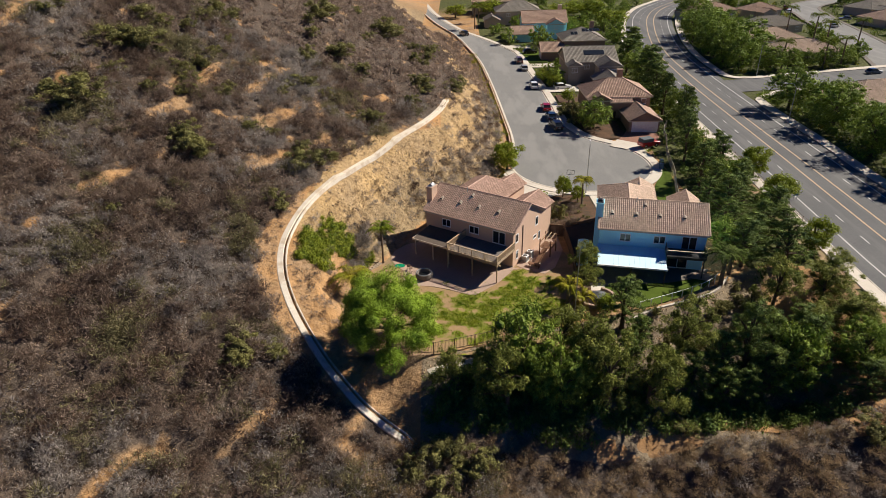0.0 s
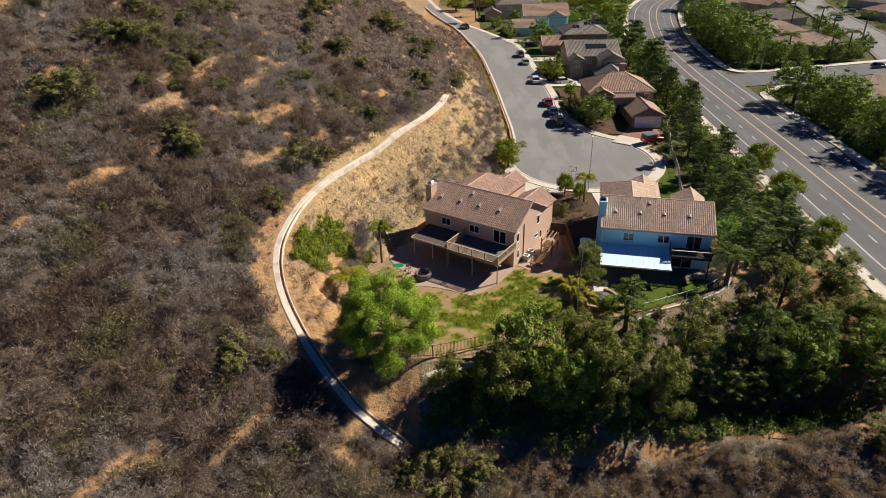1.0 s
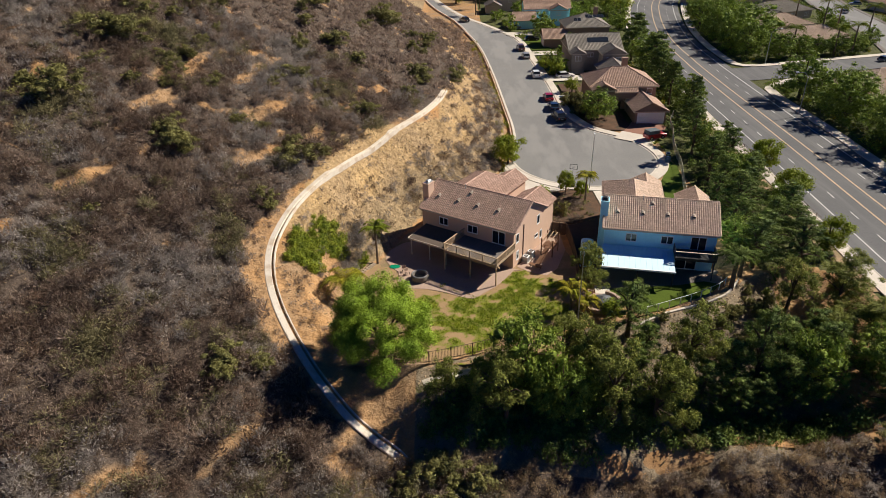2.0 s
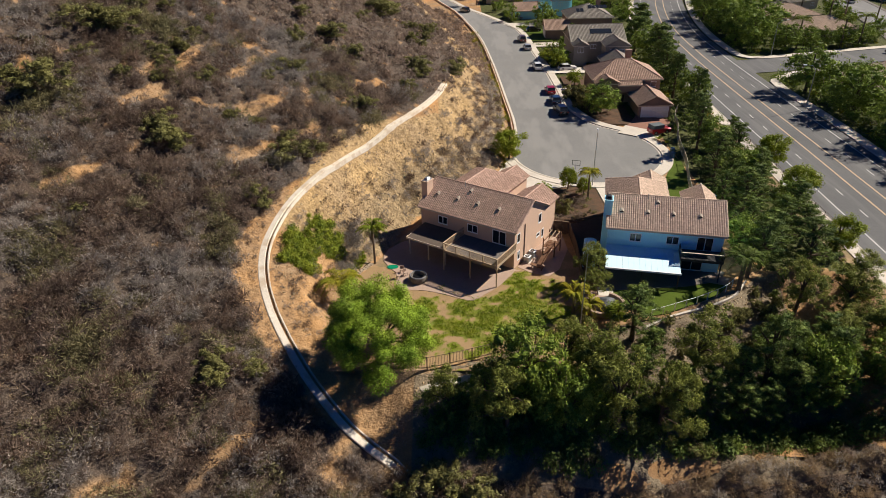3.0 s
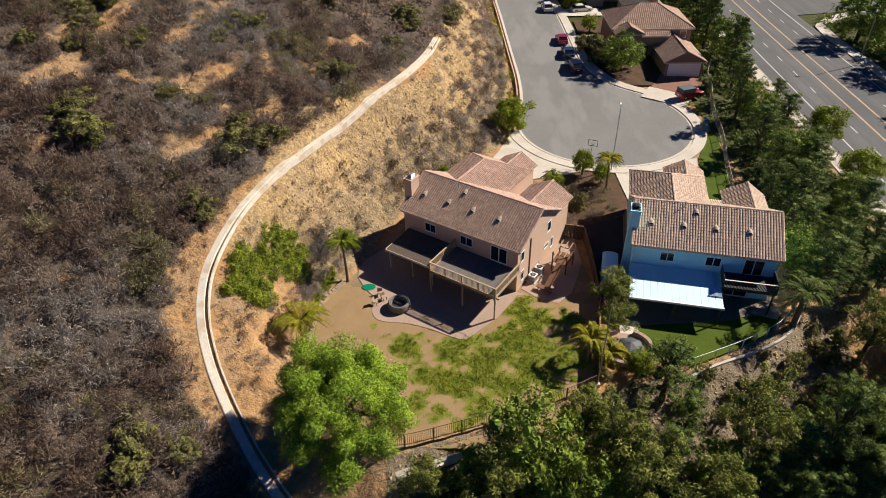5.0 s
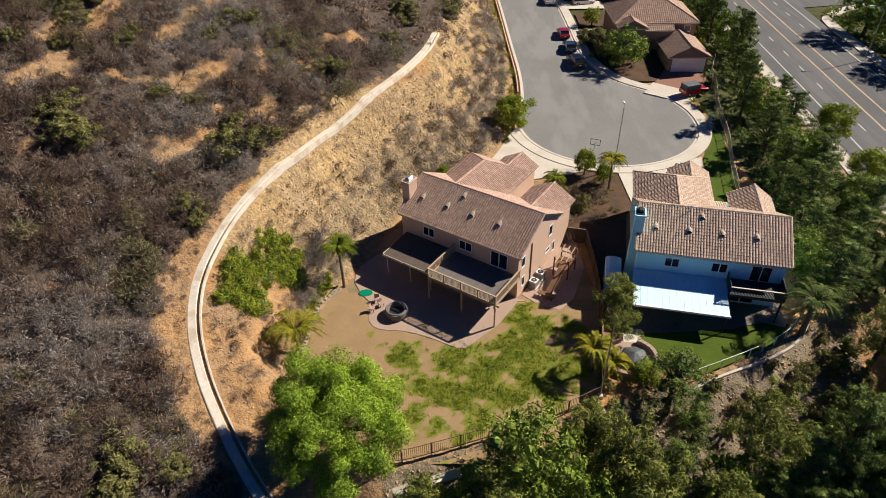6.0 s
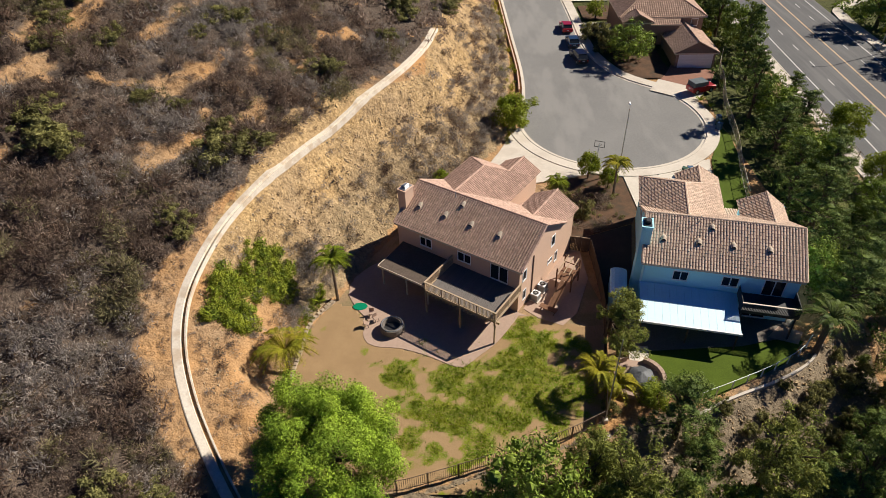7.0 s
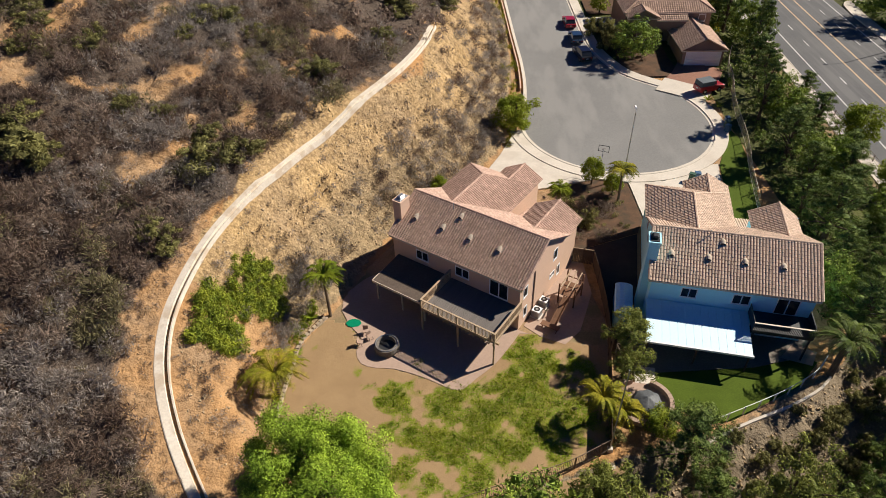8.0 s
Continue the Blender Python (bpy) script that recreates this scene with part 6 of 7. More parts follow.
joist.materials.append(M_DECKWOOD)
for i in range(20):
    ob = new("joist", joist)
    ob.parent, ob.location = deck, (7.2 + i * 0.396, 0, 0)
for x in (7.1, 11.0, 14.76):
    part("post", Geo().box(x - 0.07, x + 0.07, -4.62, -4.48, 0.03, 2.72), M_DECKWOOD, deck)
for x0, x1, y0, y1 in ((7.02, 14.9, -4.66, -4.5), (7.02, 7.18, -4.5, 0.2), (14.74, 14.9, -4.5, 0.2)):
    part("top_rail", Geo().box(x0, x1, y0, y1, 3.93, 3.99), M_DECKWOOD, deck)
    part("bottom_rail", Geo().box(x0 + 0.05, x1 - 0.05, y0 + 0.05, y1 - 0.05, 3.06, 3.12), M_DECKWOOD, deck)
for x, y in ((7.1, -4.58), (9.0, -4.58), (10.95, -4.58), (12.9, -4.58), (14.8, -4.58), (7.1, -2.2), (14.8, -2.2), (14.8, 0.1), (7.1, 0.1)):
    part("rail_post", Geo().box(x - 0.06, x + 0.06, y - 0.06, y + 0.06, 2.97, 3.95), M_DECKWOOD, deck)
bal = Geo().box(-0.022, 0.022, -0.022, 0.022, 3.1, 3.94).mesh("baluster")
bal.materials.append(M_DECKWOOD)
for i in range(55):
    ob = new("baluster", bal)
    ob.parent, ob.location = deck, (7.25 + i * 0.1385, -4.58, 0)
for x in (7.1, 14.82):
    for i in range(32):
        ob = new("baluster", bal)
        ob.parent, ob.location = deck, (x, -4.44 + i * 0.14, 0)

cover = thing("patio_cover", MA, "dark roofed patio cover on pale posts beside the deck", "patio cover")
g = Geo()
for a, b in (((0.85, -3.95, 2.62), (7.0, 0.2, 2.98)),):
    k = len(g.v)
    g.v += [(a[0], a[1], a[2]), (b[0], a[1], a[2]), (b[0], b[1], b[2]), (a[0], b[1], b[2]), (a[0], a[1], a[2] + 0.09), (b[0], a[1], a[2] + 0.09), (b[0], b[1], b[2] + 0.09), (a[0], b[1], b[2] + 0.09)]
    g.f += [(k + 3, k + 2, k + 1, k), (k + 4, k + 5, k + 6, k + 7), (k, k + 1, k + 5, k + 4), (k + 1, k + 2, k + 6, k + 5), (k + 2, k + 3, k + 7, k + 6), (k + 3, k, k + 4, k + 7)]
part("roofing", g, M_DARKROOF, cover, "dark rolled roofing")
part("fascia", Geo().box(0.8, 7.0, -4.0, -3.94, 2.5, 2.74), M_TRIM, cover, "pale fascia board")
part("fascia", Geo().box(0.78, 0.84, -3.94, 0.2, 2.6, 2.8), M_TRIM, cover, "pale fascia board")
for x in (1.02, 4.0, 6.6):
    part("post", Geo().box(x - 0.06, x + 0.06, -3.62, -3.5, 0.03, 2.55), M_TRIM, cover)

# round stone fire pit
pit = thing("fire_pit", pose(-4.4, 72.7, 0.03), "large round grey stone fire pit on the patio", "fire pit")
ringg = Geo()
n_ = 28
for r_, z_ in ((1.05, 0.0), (1.15, 0.35), (1.12, 0.75), (0.82, 0.78), (0.78, 0.3)):
    ringg.v += [(r_ * math.cos(2 * math.pi * i / n_), r_ * math.sin(2 * math.pi * i / n_), z_) for i in range(n_)]
for k in range(4):
    ringg.f += [(k * n_ + i, k * n_ + (i + 1) % n_, (k + 1) * n_ + (i + 1) % n_, (k + 1) * n_ + i) for i in range(n_)]
part("bowl", ringg, M_SHADE_DULL, pit)
part("ash_bed", Geo().tube([(0, 0, 0.2), (0, 0, 0.34)], [0.8, 0.8], 20), M_BLACK, pit, "black ash bed")
part("rim", Geo().tube([(1.0 * math.cos(a), 1.0 * math.sin(a), 0.8) for a in np.linspace(0, 2 * math.pi, 25)], [0.05] * 25, 6, False), M_STEEL, pit, "steel rim")

mat_ob = part("play_mat", Geo().prism([(-7.9 + 0.75 * math.cos(a), 75.9 + 0.55 * math.sin(a)) for a in np.linspace(0, 2 * math.pi, 9)[:-1]], 0.03, 0.06), mat("green_mat", (0.0, 0.22, 0.11), (0.0, 0.18, 0.09), 2, bump=0.1))
tagged(mat_ob, "small green eight-sided play mat on the patio edge", "mat")
for i, (x, y) in enumerate([(-6.6, 74.6), (-6.1, 73.9), (-6.9, 73.2)]):
    st = thing("garden_chair", pose(x, y, 0.03, 0, 0, 40 * i), "small pale garden chair beside the fire pit", "chair", "chairs by the fire pit")
    part("seat", Geo().box(-0.24, 0.24, -0.24, 0.24, 0.38, 0.43, b=0.02), M_PATIO, st)
    part("backrest", Geo().box(-0.24, 0.24, 0.2, 0.25, 0.43, 0.85), M_PATIO, st)
    for a in (-0.2, 0.2):
        for b in (-0.2, 0.2):
            part("leg", Geo().box(a - 0.02, a + 0.02, b - 0.02, b + 0.02, 0, 0.38), M_BLACK, st)

# block wall of the planter, stone by stone
planter = thing("planter_wall", Matrix(), "low curved planter wall of pale stone blocks", "garden wall")
pl = smooth_line([(-10.7, 76.5), (-11.4, 75.4), (-12.2, 74.0), (-12.6, 72.4), (-12.6, 70.4), (-12.8, 68), (-12.8, 65.8), (-12.6, 63.6)], 0.42)
stone = Geo().box(-0.19, 0.19, -0.14, 0.14, 0, 0.2, b=0.03).mesh("block")
stone.materials.append(mat("pale_block", (0.42, 0.34, 0.25), (0.34, 0.27, 0.2), 1.5, bump=0.3, piece=0.2))
for k in range(2):
    for i in range(len(pl) - 1):
        a, b_ = pl[i], pl[i + 1]
        c = a + (b_ - a) * (0.5 * k)
        ob = new("block", stone)
        ob.parent = planter
        ob.matrix_basis = pose(c[0], c[1], -0.05 + 0.205 * k, 0, 0, math.degrees(math.atan2(*(b_ - a)[::-1])))
slab("planter_bed", [(-10.9, 76.9), (-12.4, 74.2), (-12.8, 72.4), (-12.8, 68), (-12.9, 64), (-13.6, 64), (-13.7, 70), (-13.4, 73.5), (-11.6, 77.6)], -0.2, 0.22, M_MULCH, "brown mulch bed behind the block wall", "planting bed")
p = scatter(rng, 60, -13.4, -11.4, 64, 77.6)
p[:, 0] = np.interp(p[:, 1], [64, 72, 77.6], [-13.3, -13.2, -11.8]) + rng.uniform(-0.3, 0.3, 60)
plant("bed_plants", p[:40], rng.uniform(0.3, 0.6, 40), green_kinds, rng, L_FRESH, "low green plants in the planting bed", "plants")


def agave(x, y, r, seed, label):
    """A rosette of broad pointed leaves."""
    rn = random.Random(seed)
    ob = thing("agave", on(x, y, 0, 0.1), label, "agave", "agaves")
    for i in range(14):
        a, t = i * 2.399, 0.35 + 0.6 * rn.random()
        d, s = Vector((math.cos(a), math.sin(a), 0)), Vector((-math.sin(a), math.cos(a), 0))
        g = Geo()
        p0, p1, p2 = Vector((0, 0, 0)), d * r * 0.55 + Vector((0, 0, r * t * 0.7)), d * r + Vector((0, 0, r * t))
        g.face(p0 - s * 0.05, p0 + s * 0.05, p1 + s * 0.1, p1 - s * 0.1).face(p1 - s * 0.1, p1 + s * 0.1, p2)
        part("leaf", g, L_FRESH, ob)


agave(-11.9, 76.0, 0.8, 1, "green agave in the planting bed")
agave(-12.9, 74.0, 0.9, 2, "green agave above the block wall")
agave(38.2, 120.2, 1.0, 3, "spiky agave beside the driveway")
agave(39.0, 118.2, 0.9, 4, "spiky agave beside the driveway")

# air-conditioning units beside the house
for i, (x, y) in enumerate([(9.5, 76.95), (10.3, 78.3)]):
    ac = thing("ac_unit", pose(x, y, 0.01, 0, 0, -32.75), "grey outdoor air-conditioning unit with fan grille", "air conditioner", "air-conditioning units")
    part("cabinet", Geo().box(-0.4, 0.4, -0.4, 0.4, 0.06, 0.82, b=0.04), M_STEEL, ac)
    part("pad", Geo().box(-0.5, 0.5, -0.5, 0.5, 0, 0.06), M_CONC, ac)
    part("top_panel", Geo().box(-0.4, 0.4, -0.4, 0.4, 0.82, 0.86, b=0.02), M_WHITE, ac)
    part("fan_grille", Geo().tube([(0, 0, 0.86), (0, 0, 0.875)], [0.3, 0.3], 20), M_BLACK, ac)
    part("fan_hub", Geo().tube([(0, 0, 0.876), (0, 0, 0.89)], [0.12, 0.12], 14), M_STEEL, ac)

# wooden play set with a slide
ps = thing("play_set", pose(12.9, 79.2, 0, 0, 0, -30), "weathered wooden play set with a brown slide", "play set")
for x in (-0.8, 0.8):
    for y in (-1.0, 1.0):
        part("post", Geo().box(x - 0.06, x + 0.06, y - 0.06, y + 0.06, 0, 2.5 + 0.3 * (y > 0)), M_WOOD, ps)
part("platform", Geo().box(-0.85, 0.85, -1.05, 1.05, 1.2, 1.26), M_WOOD, ps)
for x in (-0.8, 0.8):
    part("rail", Geo().box(x - 0.03, x + 0.03, -1, 1, 1.9, 2.0), M_WOOD, ps)
part("rail", Geo().box(-0.8, 0.8, 0.97, 1.03, 1.9, 2.0), M_WOOD, ps)
# Paler wood than the frame's, for the sunlight along these beam tops.
for x in (-0.55, 0.0, 0.55):
    part("roof_beam", Geo().beam((x, -1.3, 2.45), (x, 1.2, 2.75), 0.09), M_DECKWOOD, ps, "beam paled for sunlight")
sl = part("slide", Geo().beam((0.1, -1.1, 1.2), (0.1, -4.6, 0.15), 0.62, 0.06), M_WOOD, ps, "brown slide")
for e in (-0.31, 0.31):
    part("side_rail", Geo().beam((0.1 + e, -1.1, 1.3), (0.1 + e, -4.6, 0.25), 0.05, 0.14), M_WOOD, sl)
bench = thing("workbench", pose(10.6, 75.2, 0, 0, 0, -32), "low dark bench on crossed legs beside the wall", "bench")
part("top", Geo().box(-0.9, 0.9, -0.3, 0.3, 0.45, 0.5), M_WOOD, bench)
for x in (-0.7, 0.7):
    part("leg", Geo().beam((x, -0.28, 0), (x, 0.28, 0.45), 0.07).beam((x, 0.28, 0), (x, -0.28, 0.45), 0.07), M_WOOD, bench)


def board_fence(name, pts, height, label, material=None, top=None, board=0.16):
    """Upright boards between posts along a line."""
    f = thing(name, Matrix(), label, "fence")
    line = smooth_line(pts, 0.2) if len(pts) > 2 else np.array([np.array(pts[0]) + (np.array(pts[1]) - np.array(pts[0])) * t for t in np.linspace(0, 1, max(2, int(np.hypot(*(np.array(pts[1]) - np.array(pts[0]))) / 0.2)))])
    run = np.concatenate([[0], np.cumsum(np.hypot(*np.diff(line, axis=0).T))])
    at = lambda s: np.array([np.interp(s, run, line[:, 0]), np.interp(s, run, line[:, 1])])
    bm_ = Geo().box(-board / 2 + 0.006, board / 2 - 0.006, -0.012, 0.012, -0.2, height).mesh("board")
    bm_.materials.append(material or M_FENCE)
    pm = Geo().box(-0.06, 0.06, -0.06, 0.06, -0.4, height + 0.08, b=0.02).mesh("post")
    pm.materials.append(material or M_FENCE)
    for s in np.arange(board / 2, run[-1], board):
        a = at(s)
        d = at(s + 0.05) - at(s - 0.05)
        ob = new("board", bm_)
        ob.parent, ob.matrix_basis = f, pose(a[0], a[1], gz(*a), 0, 0, math.degrees(math.atan2(d[1], d[0])))
    for s in np.arange(0, run[-1] + 0.01, 2.4):
        a = at(s)
        ob = new("post", pm)
        ob.parent, ob.matrix_basis = f, pose(a[0], a[1], gz(*a))
    if top:
        q = [(*at(s), gz(*at(s)) + height) for s in np.arange(0, run[-1], 1.0)] + [(*at(run[-1]), gz(*at(run[-1])) + height)]
        part("top_rail", Geo().tube(q, [0.05] * len(q), 6), top, f)
    return f


def bar_fence(name, pts, height, label, material, spacing=0.14, post=2.4, lift=0.0, bars=True, rails=(0.15, 1.0)):
    """Slim bars between posts, with rails along the line."""
    f = thing(name, Matrix(), label, "fence")
    line = smooth_line(pts, 0.3)
    run = np.concatenate([[0], np.cumsum(np.hypot(*np.diff(line, axis=0).T))])
    at = lambda s: np.array([np.interp(s, run, line[:, 0]), np.interp(s, run, line[:, 1])])
    bm_ = Geo().box(-0.012, 0.012, -0.012, 0.012, 0.1, height).mesh("bar")
    bm_.materials.append(material)
    pm = Geo().box(-0.04, 0.04, -0.04, 0.04, -0.3, height + 0.06).mesh("post")
    pm.materials.append(material)
    if bars:
        for s in np.arange(spacing / 2, run[-1], spacing):
            a = at(s)
            ob = new("bar", bm_)
            ob.parent, ob.location = f, (a[0], a[1], gz(*a) + lift)
    for s in np.arange(0, run[-1] + 0.01, post):
        a = at(s)
        ob = new("post", pm)
        ob.parent, ob.location = f, (a[0], a[1], gz(*a) + lift)
    for k in rails:
        q = [(*at(s), gz(*at(s)) + lift + height * k) for s in np.arange(0, run[-1], 0.8)]
        part("rail", Geo().tube(q, [0.03] * len(q), 5), material, f)
    return f


M_RUST = mat("brown_painted_metal", (0.16, 0.10, 0.065), (0.11, 0.07, 0.05), 2, rough=0.6, bump=0.1)
bar_fence("view_fence", [(-7.4, 56.2), (-3.2, 56.0), (0.5, 57.0), (4, 58.2), (7.5, 59.5), (10.6, 60.7), (13.8, 62.4)], 1.5, "slim brown metal view fence at the yard's edge", M_RUST, 0.16)
tagged(ribbon("concrete_swale", smooth_line([(-4.5, 53.4), (-1, 54.6), (4, 56.4), (10.6, 59.1), (14.2, 61.0)], 0.7), [(-0.28, 0.02), (-0.26, 0.2), (0.0, 0.14), (0.26, 0.2), (0.28, 0.0)], M_DITCH), "narrow pale concrete swale below the fence", "drainage ditch", kind="structure")
board_fence("board_fence", [(13.9, 62.6), (14.6, 66.5), (15.3, 71), (15.9, 75), (16.1, 79.5), (16.0, 84.5)], 1.7, "dark brown board fence between the two yards")
board_fence("board_fence", [(12.6, 85.2), (15.9, 84.4)], 1.8, "brown board fence closing the side yard", top=M_DECKWOOD)
cp = thing("utility_post", pose(13.9, 62.5, 0), "slim grey metal post at the fence's corner", "post")
part("shaft", Geo().tube([(0, 0, 0), (0, 0, 4.8), (0, 0, 9.6)], [0.065, 0.055, 0.045], 8), M_STEEL, cp)
part("footing", Geo().box(-0.2, 0.2, -0.2, 0.2, -0.1, 0.3, b=0.04), M_CONC, cp)
tree("olive", 16.0, 72.4, 5.4, 1.9, "leafy green tree between the two yards", "yard trees", 1)
tree("olive", 16.2, 69.6, 3.4, 1.2, "small fresh green tree between the two yards", "yard trees", 2)
tree("shrub", 14.6, 64.0, 1.6, 1.2, "green shrub at the fence's corner", "yard trees", 2, "shrub")
tree("fresh", 18.3, 64.2, 2.4, 1.6, "green shrub tree beside the covered grill", "yard trees", 0)
tree("fresh", -3.2, 92.2, 2.2, 1.4, "round green shrub behind the chimney", "yard trees", 0)
tree("fresh", -0.6, 97.2, 2.0, 1.2, "round green shrub at the foot of the slope", "yard trees", 2)

# ---- the white house's yard ----
wc = thing("patio_cover", MB, "bright white flat patio cover on the rear of the white house", "patio cover")
g = Geo()
for i in range(13):
    x0 = 0.2 + i * 0.669
    for a, b_ in ((x0, x0 + 0.655),):
        k = len(g.v)
        g.v += [(a, -4.6, 2.2), (b_, -4.6, 2.2), (b_, 0.2, 2.68), (a, 0.2, 2.68), (a, -4.6, 2.28), (b_, -4.6, 2.28), (b_, 0.2, 2.76), (a, 0.2, 2.76)]
        g.f += [(k + 3, k + 2, k + 1, k), (k + 4, k + 5, k + 6, k + 7), (k, k + 1, k + 5, k + 4), (k + 1, k + 2, k + 6, k + 5), (k + 2, k + 3, k + 7, k + 6), (k + 3, k, k + 4, k + 7)]
    part("panel", g, M_COVER_SKYLIT, wc)
    g = Geo()
part("gutter", Geo().box(0.15, 8.95, -4.75, -4.6, 2.1, 2.3), M_WHITE, wc)
# Dark wood here puts the shade below the cover into the posts' colour.
for x in (0.4, 4.5, 8.7):
    part("post", Geo().box(x - 0.06, x + 0.06, -4.5, -4.38, 0, 2.2), M_FENCE, wc)
bc = thing("balcony", MB, "dark balcony with a pale handrail on the white house", "balcony")
part("floor", Geo().box(8.95, 13.8, -2.2, 0.24, 2.8, 2.95), M_BLACK, bc)
part("front_beam", Geo().box(8.95, 13.8, -2.26, -2.2, 2.65, 2.98), M_BLACK, bc)
bar = Geo().box(-0.02, 0.02, -2.25, -2.21, 2.98, 3.8).mesh("baluster")
bar.materials.append(M_BLACK)
for i in range(37):
    ob = new("baluster", bar)
    ob.parent, ob.location = bc, (9.05 + i * 0.13, 0, 0)
part("side_panel", Geo().box(8.93, 8.98, -2.2, 0.2, 2.75, 3.8), M_BLACK, bc)
part("side_panel", Geo().box(13.78, 13.84, -2.2, 0.2, 2.75, 3.8), M_BLACK, bc)
part("handrail", Geo().box(8.9, 13.86, -2.3, -2.16, 3.8, 3.87), M_TRIM, bc, "pale handrail")
for x in (9.1, 13.6):
    part("post", Geo().box(x - 0.07, x + 0.07, -2.2, -2.06, 0, 2.8), M_BLACK, bc)
slab("patio", [(18.3, 74.6), (17.6, 70.3), (19.4, 70.15), (27.8, 70.75), (32.5, 72.0), (33.8, 74.0), (19.0, 77)], -0.25, 0.0, M_SHADE_DULL, "concrete patio behind the white house, darkened for shade", "patio")
slab("turf", [(18.4, 69.9), (18.6, 67.6), (22.2, 64.9), (24.2, 65.3), (31.0, 68.8), (33.4, 71.3), (32.6, 71.9), (27.8, 70.7), (19.4, 70.1)], -0.25, -0.01, M_TURF, "smooth green artificial turf", "lawn")
shed = thing("shed", pose(17.5, 77.2, 0, 0, 0, -11.6), "small white storage shed, painted with skylight blue, with a rounded roof", "shed")
part("body", Geo().box(-0.75, 0.75, -1.9, 1.9, 0, 1.9), M_SKYLIT_PAINT, shed)
rg = Geo()
n_ = 7
for y in (-2.0, 2.0):
    rg.v += [(0.82 * math.cos(a), y, 1.9 + 0.32 * math.sin(a)) for a in np.linspace(math.pi, 0, n_)]
rg.f += [(i, i + 1, n_ + i + 1, n_ + i) for i in range(n_ - 1)] + [tuple(range(n_)), tuple(range(2 * n_ - 1, n_ - 1, -1))]
part("roof", rg, M_SKYLIT_PAINT, shed)
part("door", Geo().box(-0.6, 0.6, -1.94, -1.9, 0.05, 1.8), M_SKYLIT_PAINT, shed)

# round seat wall with a covered grill
slab("round_patio", [(17.3 + 2.4 * math.cos(a), 66.9 + 2.2 * math.sin(a)) for a in np.linspace(0, 2 * math.pi, 25)[:-1]], -0.25, 0.02, M_PATIO, "round tan patio in the corner of the yard", "patio")
sw = thing("seat_wall", pose(17.3, 66.9, 0), "curved low tan seat wall", "garden wall")
for a0 in np.arange(100, 440, 12):
    if 60 < (a0 % 360) < 96:
        continue
    g = Geo()
    a, b_ = radians(a0), radians(a0 + 11.4)
    g.prism([(2.2 * math.cos(a), 2.0 * math.sin(a)), (2.55 * math.cos(a), 2.35 * math.sin(a)), (2.55 * math.cos(b_), 2.35 * math.sin(b_)), (2.2 * math.cos(b_), 2.0 * math.sin(b_))], 0, 0.5)
    part("block", g, M_PATIO, sw)
M_COVER = mat("dark_grey_fabric", (0.07, 0.075, 0.08), (0.11, 0.115, 0.12), 1.2, rough=0.6, bump=0.5, fine=4, tall=0.05)
gr = thing("covered_table", pose(17.6, 66.6, 0.02, 0, 0, 20), "round table under a dark grey fabric cover", "covered table")
g = Geo()
rn = random.Random(5)
n_ = 24
rings = [(1.32, 0.0), (1.25, 0.35), (1.12, 0.7), (0.98, 0.82), (0.5, 0.95), (0.12, 1.15)]
for r_, z_ in rings:
    for i in range(n_):
        w = 1 + (0.06 * math.sin(i * 2 * math.pi / n_ * 8) + 0.03 * rn.random()) * (z_ < 0.9)
        g.v.append((r_ * w * math.cos(2 * math.pi * i / n_), r_ * w * math.sin(2 * math.pi * i / n_), z_ + 0.03 * math.sin(i)))
for k in range(len(rings) - 1):
    g.f += [(k * n_ + i, k * n_ + (i + 1) % n_, (k + 1) * n_ + (i + 1) % n_, (k + 1) * n_ + i) for i in range(n_)]
g.f.append(tuple(range((len(rings) - 1) * n_, len(rings) * n_)))
part("fabric_cover", g, M_COVER, gr, smooth=True)
slab("path", [(17.2, 69.0), (18.9, 68.8), (19.2, 70.6), (17.4, 70.8)], -0.2, 0.03, M_CONC, "short pale concrete path", "path")
bar_fence("glass_fence", [(22.2, 64.6), (25.5, 66.0), (29.0, 67.6), (32.2, 69.5), (34.0, 71.3)], 1.0, "low yard fence with a white top rail", M_WHITE, 0.14, 1.6, 0.0, False, (1.0,))
tagged(ribbon("concrete_swale", smooth_line([(21.0, 62.9), (23.4, 64.1), (26.2, 65.4), (29.6, 66.9), (32.6, 68.6), (34.1, 70.0), (35.4, 71.6)], 0.7), [(-0.09, -0.3), (-0.09, 0.3), (0.09, 0.3), (0.09, -0.3)], M_CONC), "narrow pale concrete edging round the white house's yard", "drainage ditch", kind="structure")
slab("patio", [(30.4, 71.8), (32.8, 70.9), (33.8, 72.4), (32.0, 73.3)], -0.2, 0.05, M_PATIO, "small tan concrete landing", "patio")

# ---- the street side ----
slab("driveway", [(7.2, 105.8), (5.0, 101.2), (8.5, 97.3), (13.6, 98.6), (18.3, 100.0), (17.0, 101.6), (13.6, 103.6), (11.2, 107.2), (10.0, 110.6), (9.2, 111)], -0.2, 0.09, M_CONC, "pale concrete driveway of the brown house", "driveway")
slab("driveway", [(22.6, 99.6), (22.9, 92), (28, 91), (33.4, 97.8), (34.6, 103.4), (31.5, 102.6), (27.0, 99.6)], -0.2, 0.09, M_CONC, "pale concrete driveway of the white house", "driveway")
slab("side_yard", [(16.4, 72.2), (18.2, 74.8), (19.1, 77.2), (21.6, 89.4), (14.4, 86.4), (16.2, 84.4)], -0.2, -0.02, M_SHADED_SOIL, "earth side yard between the two houses, shade painted dark", "yard")
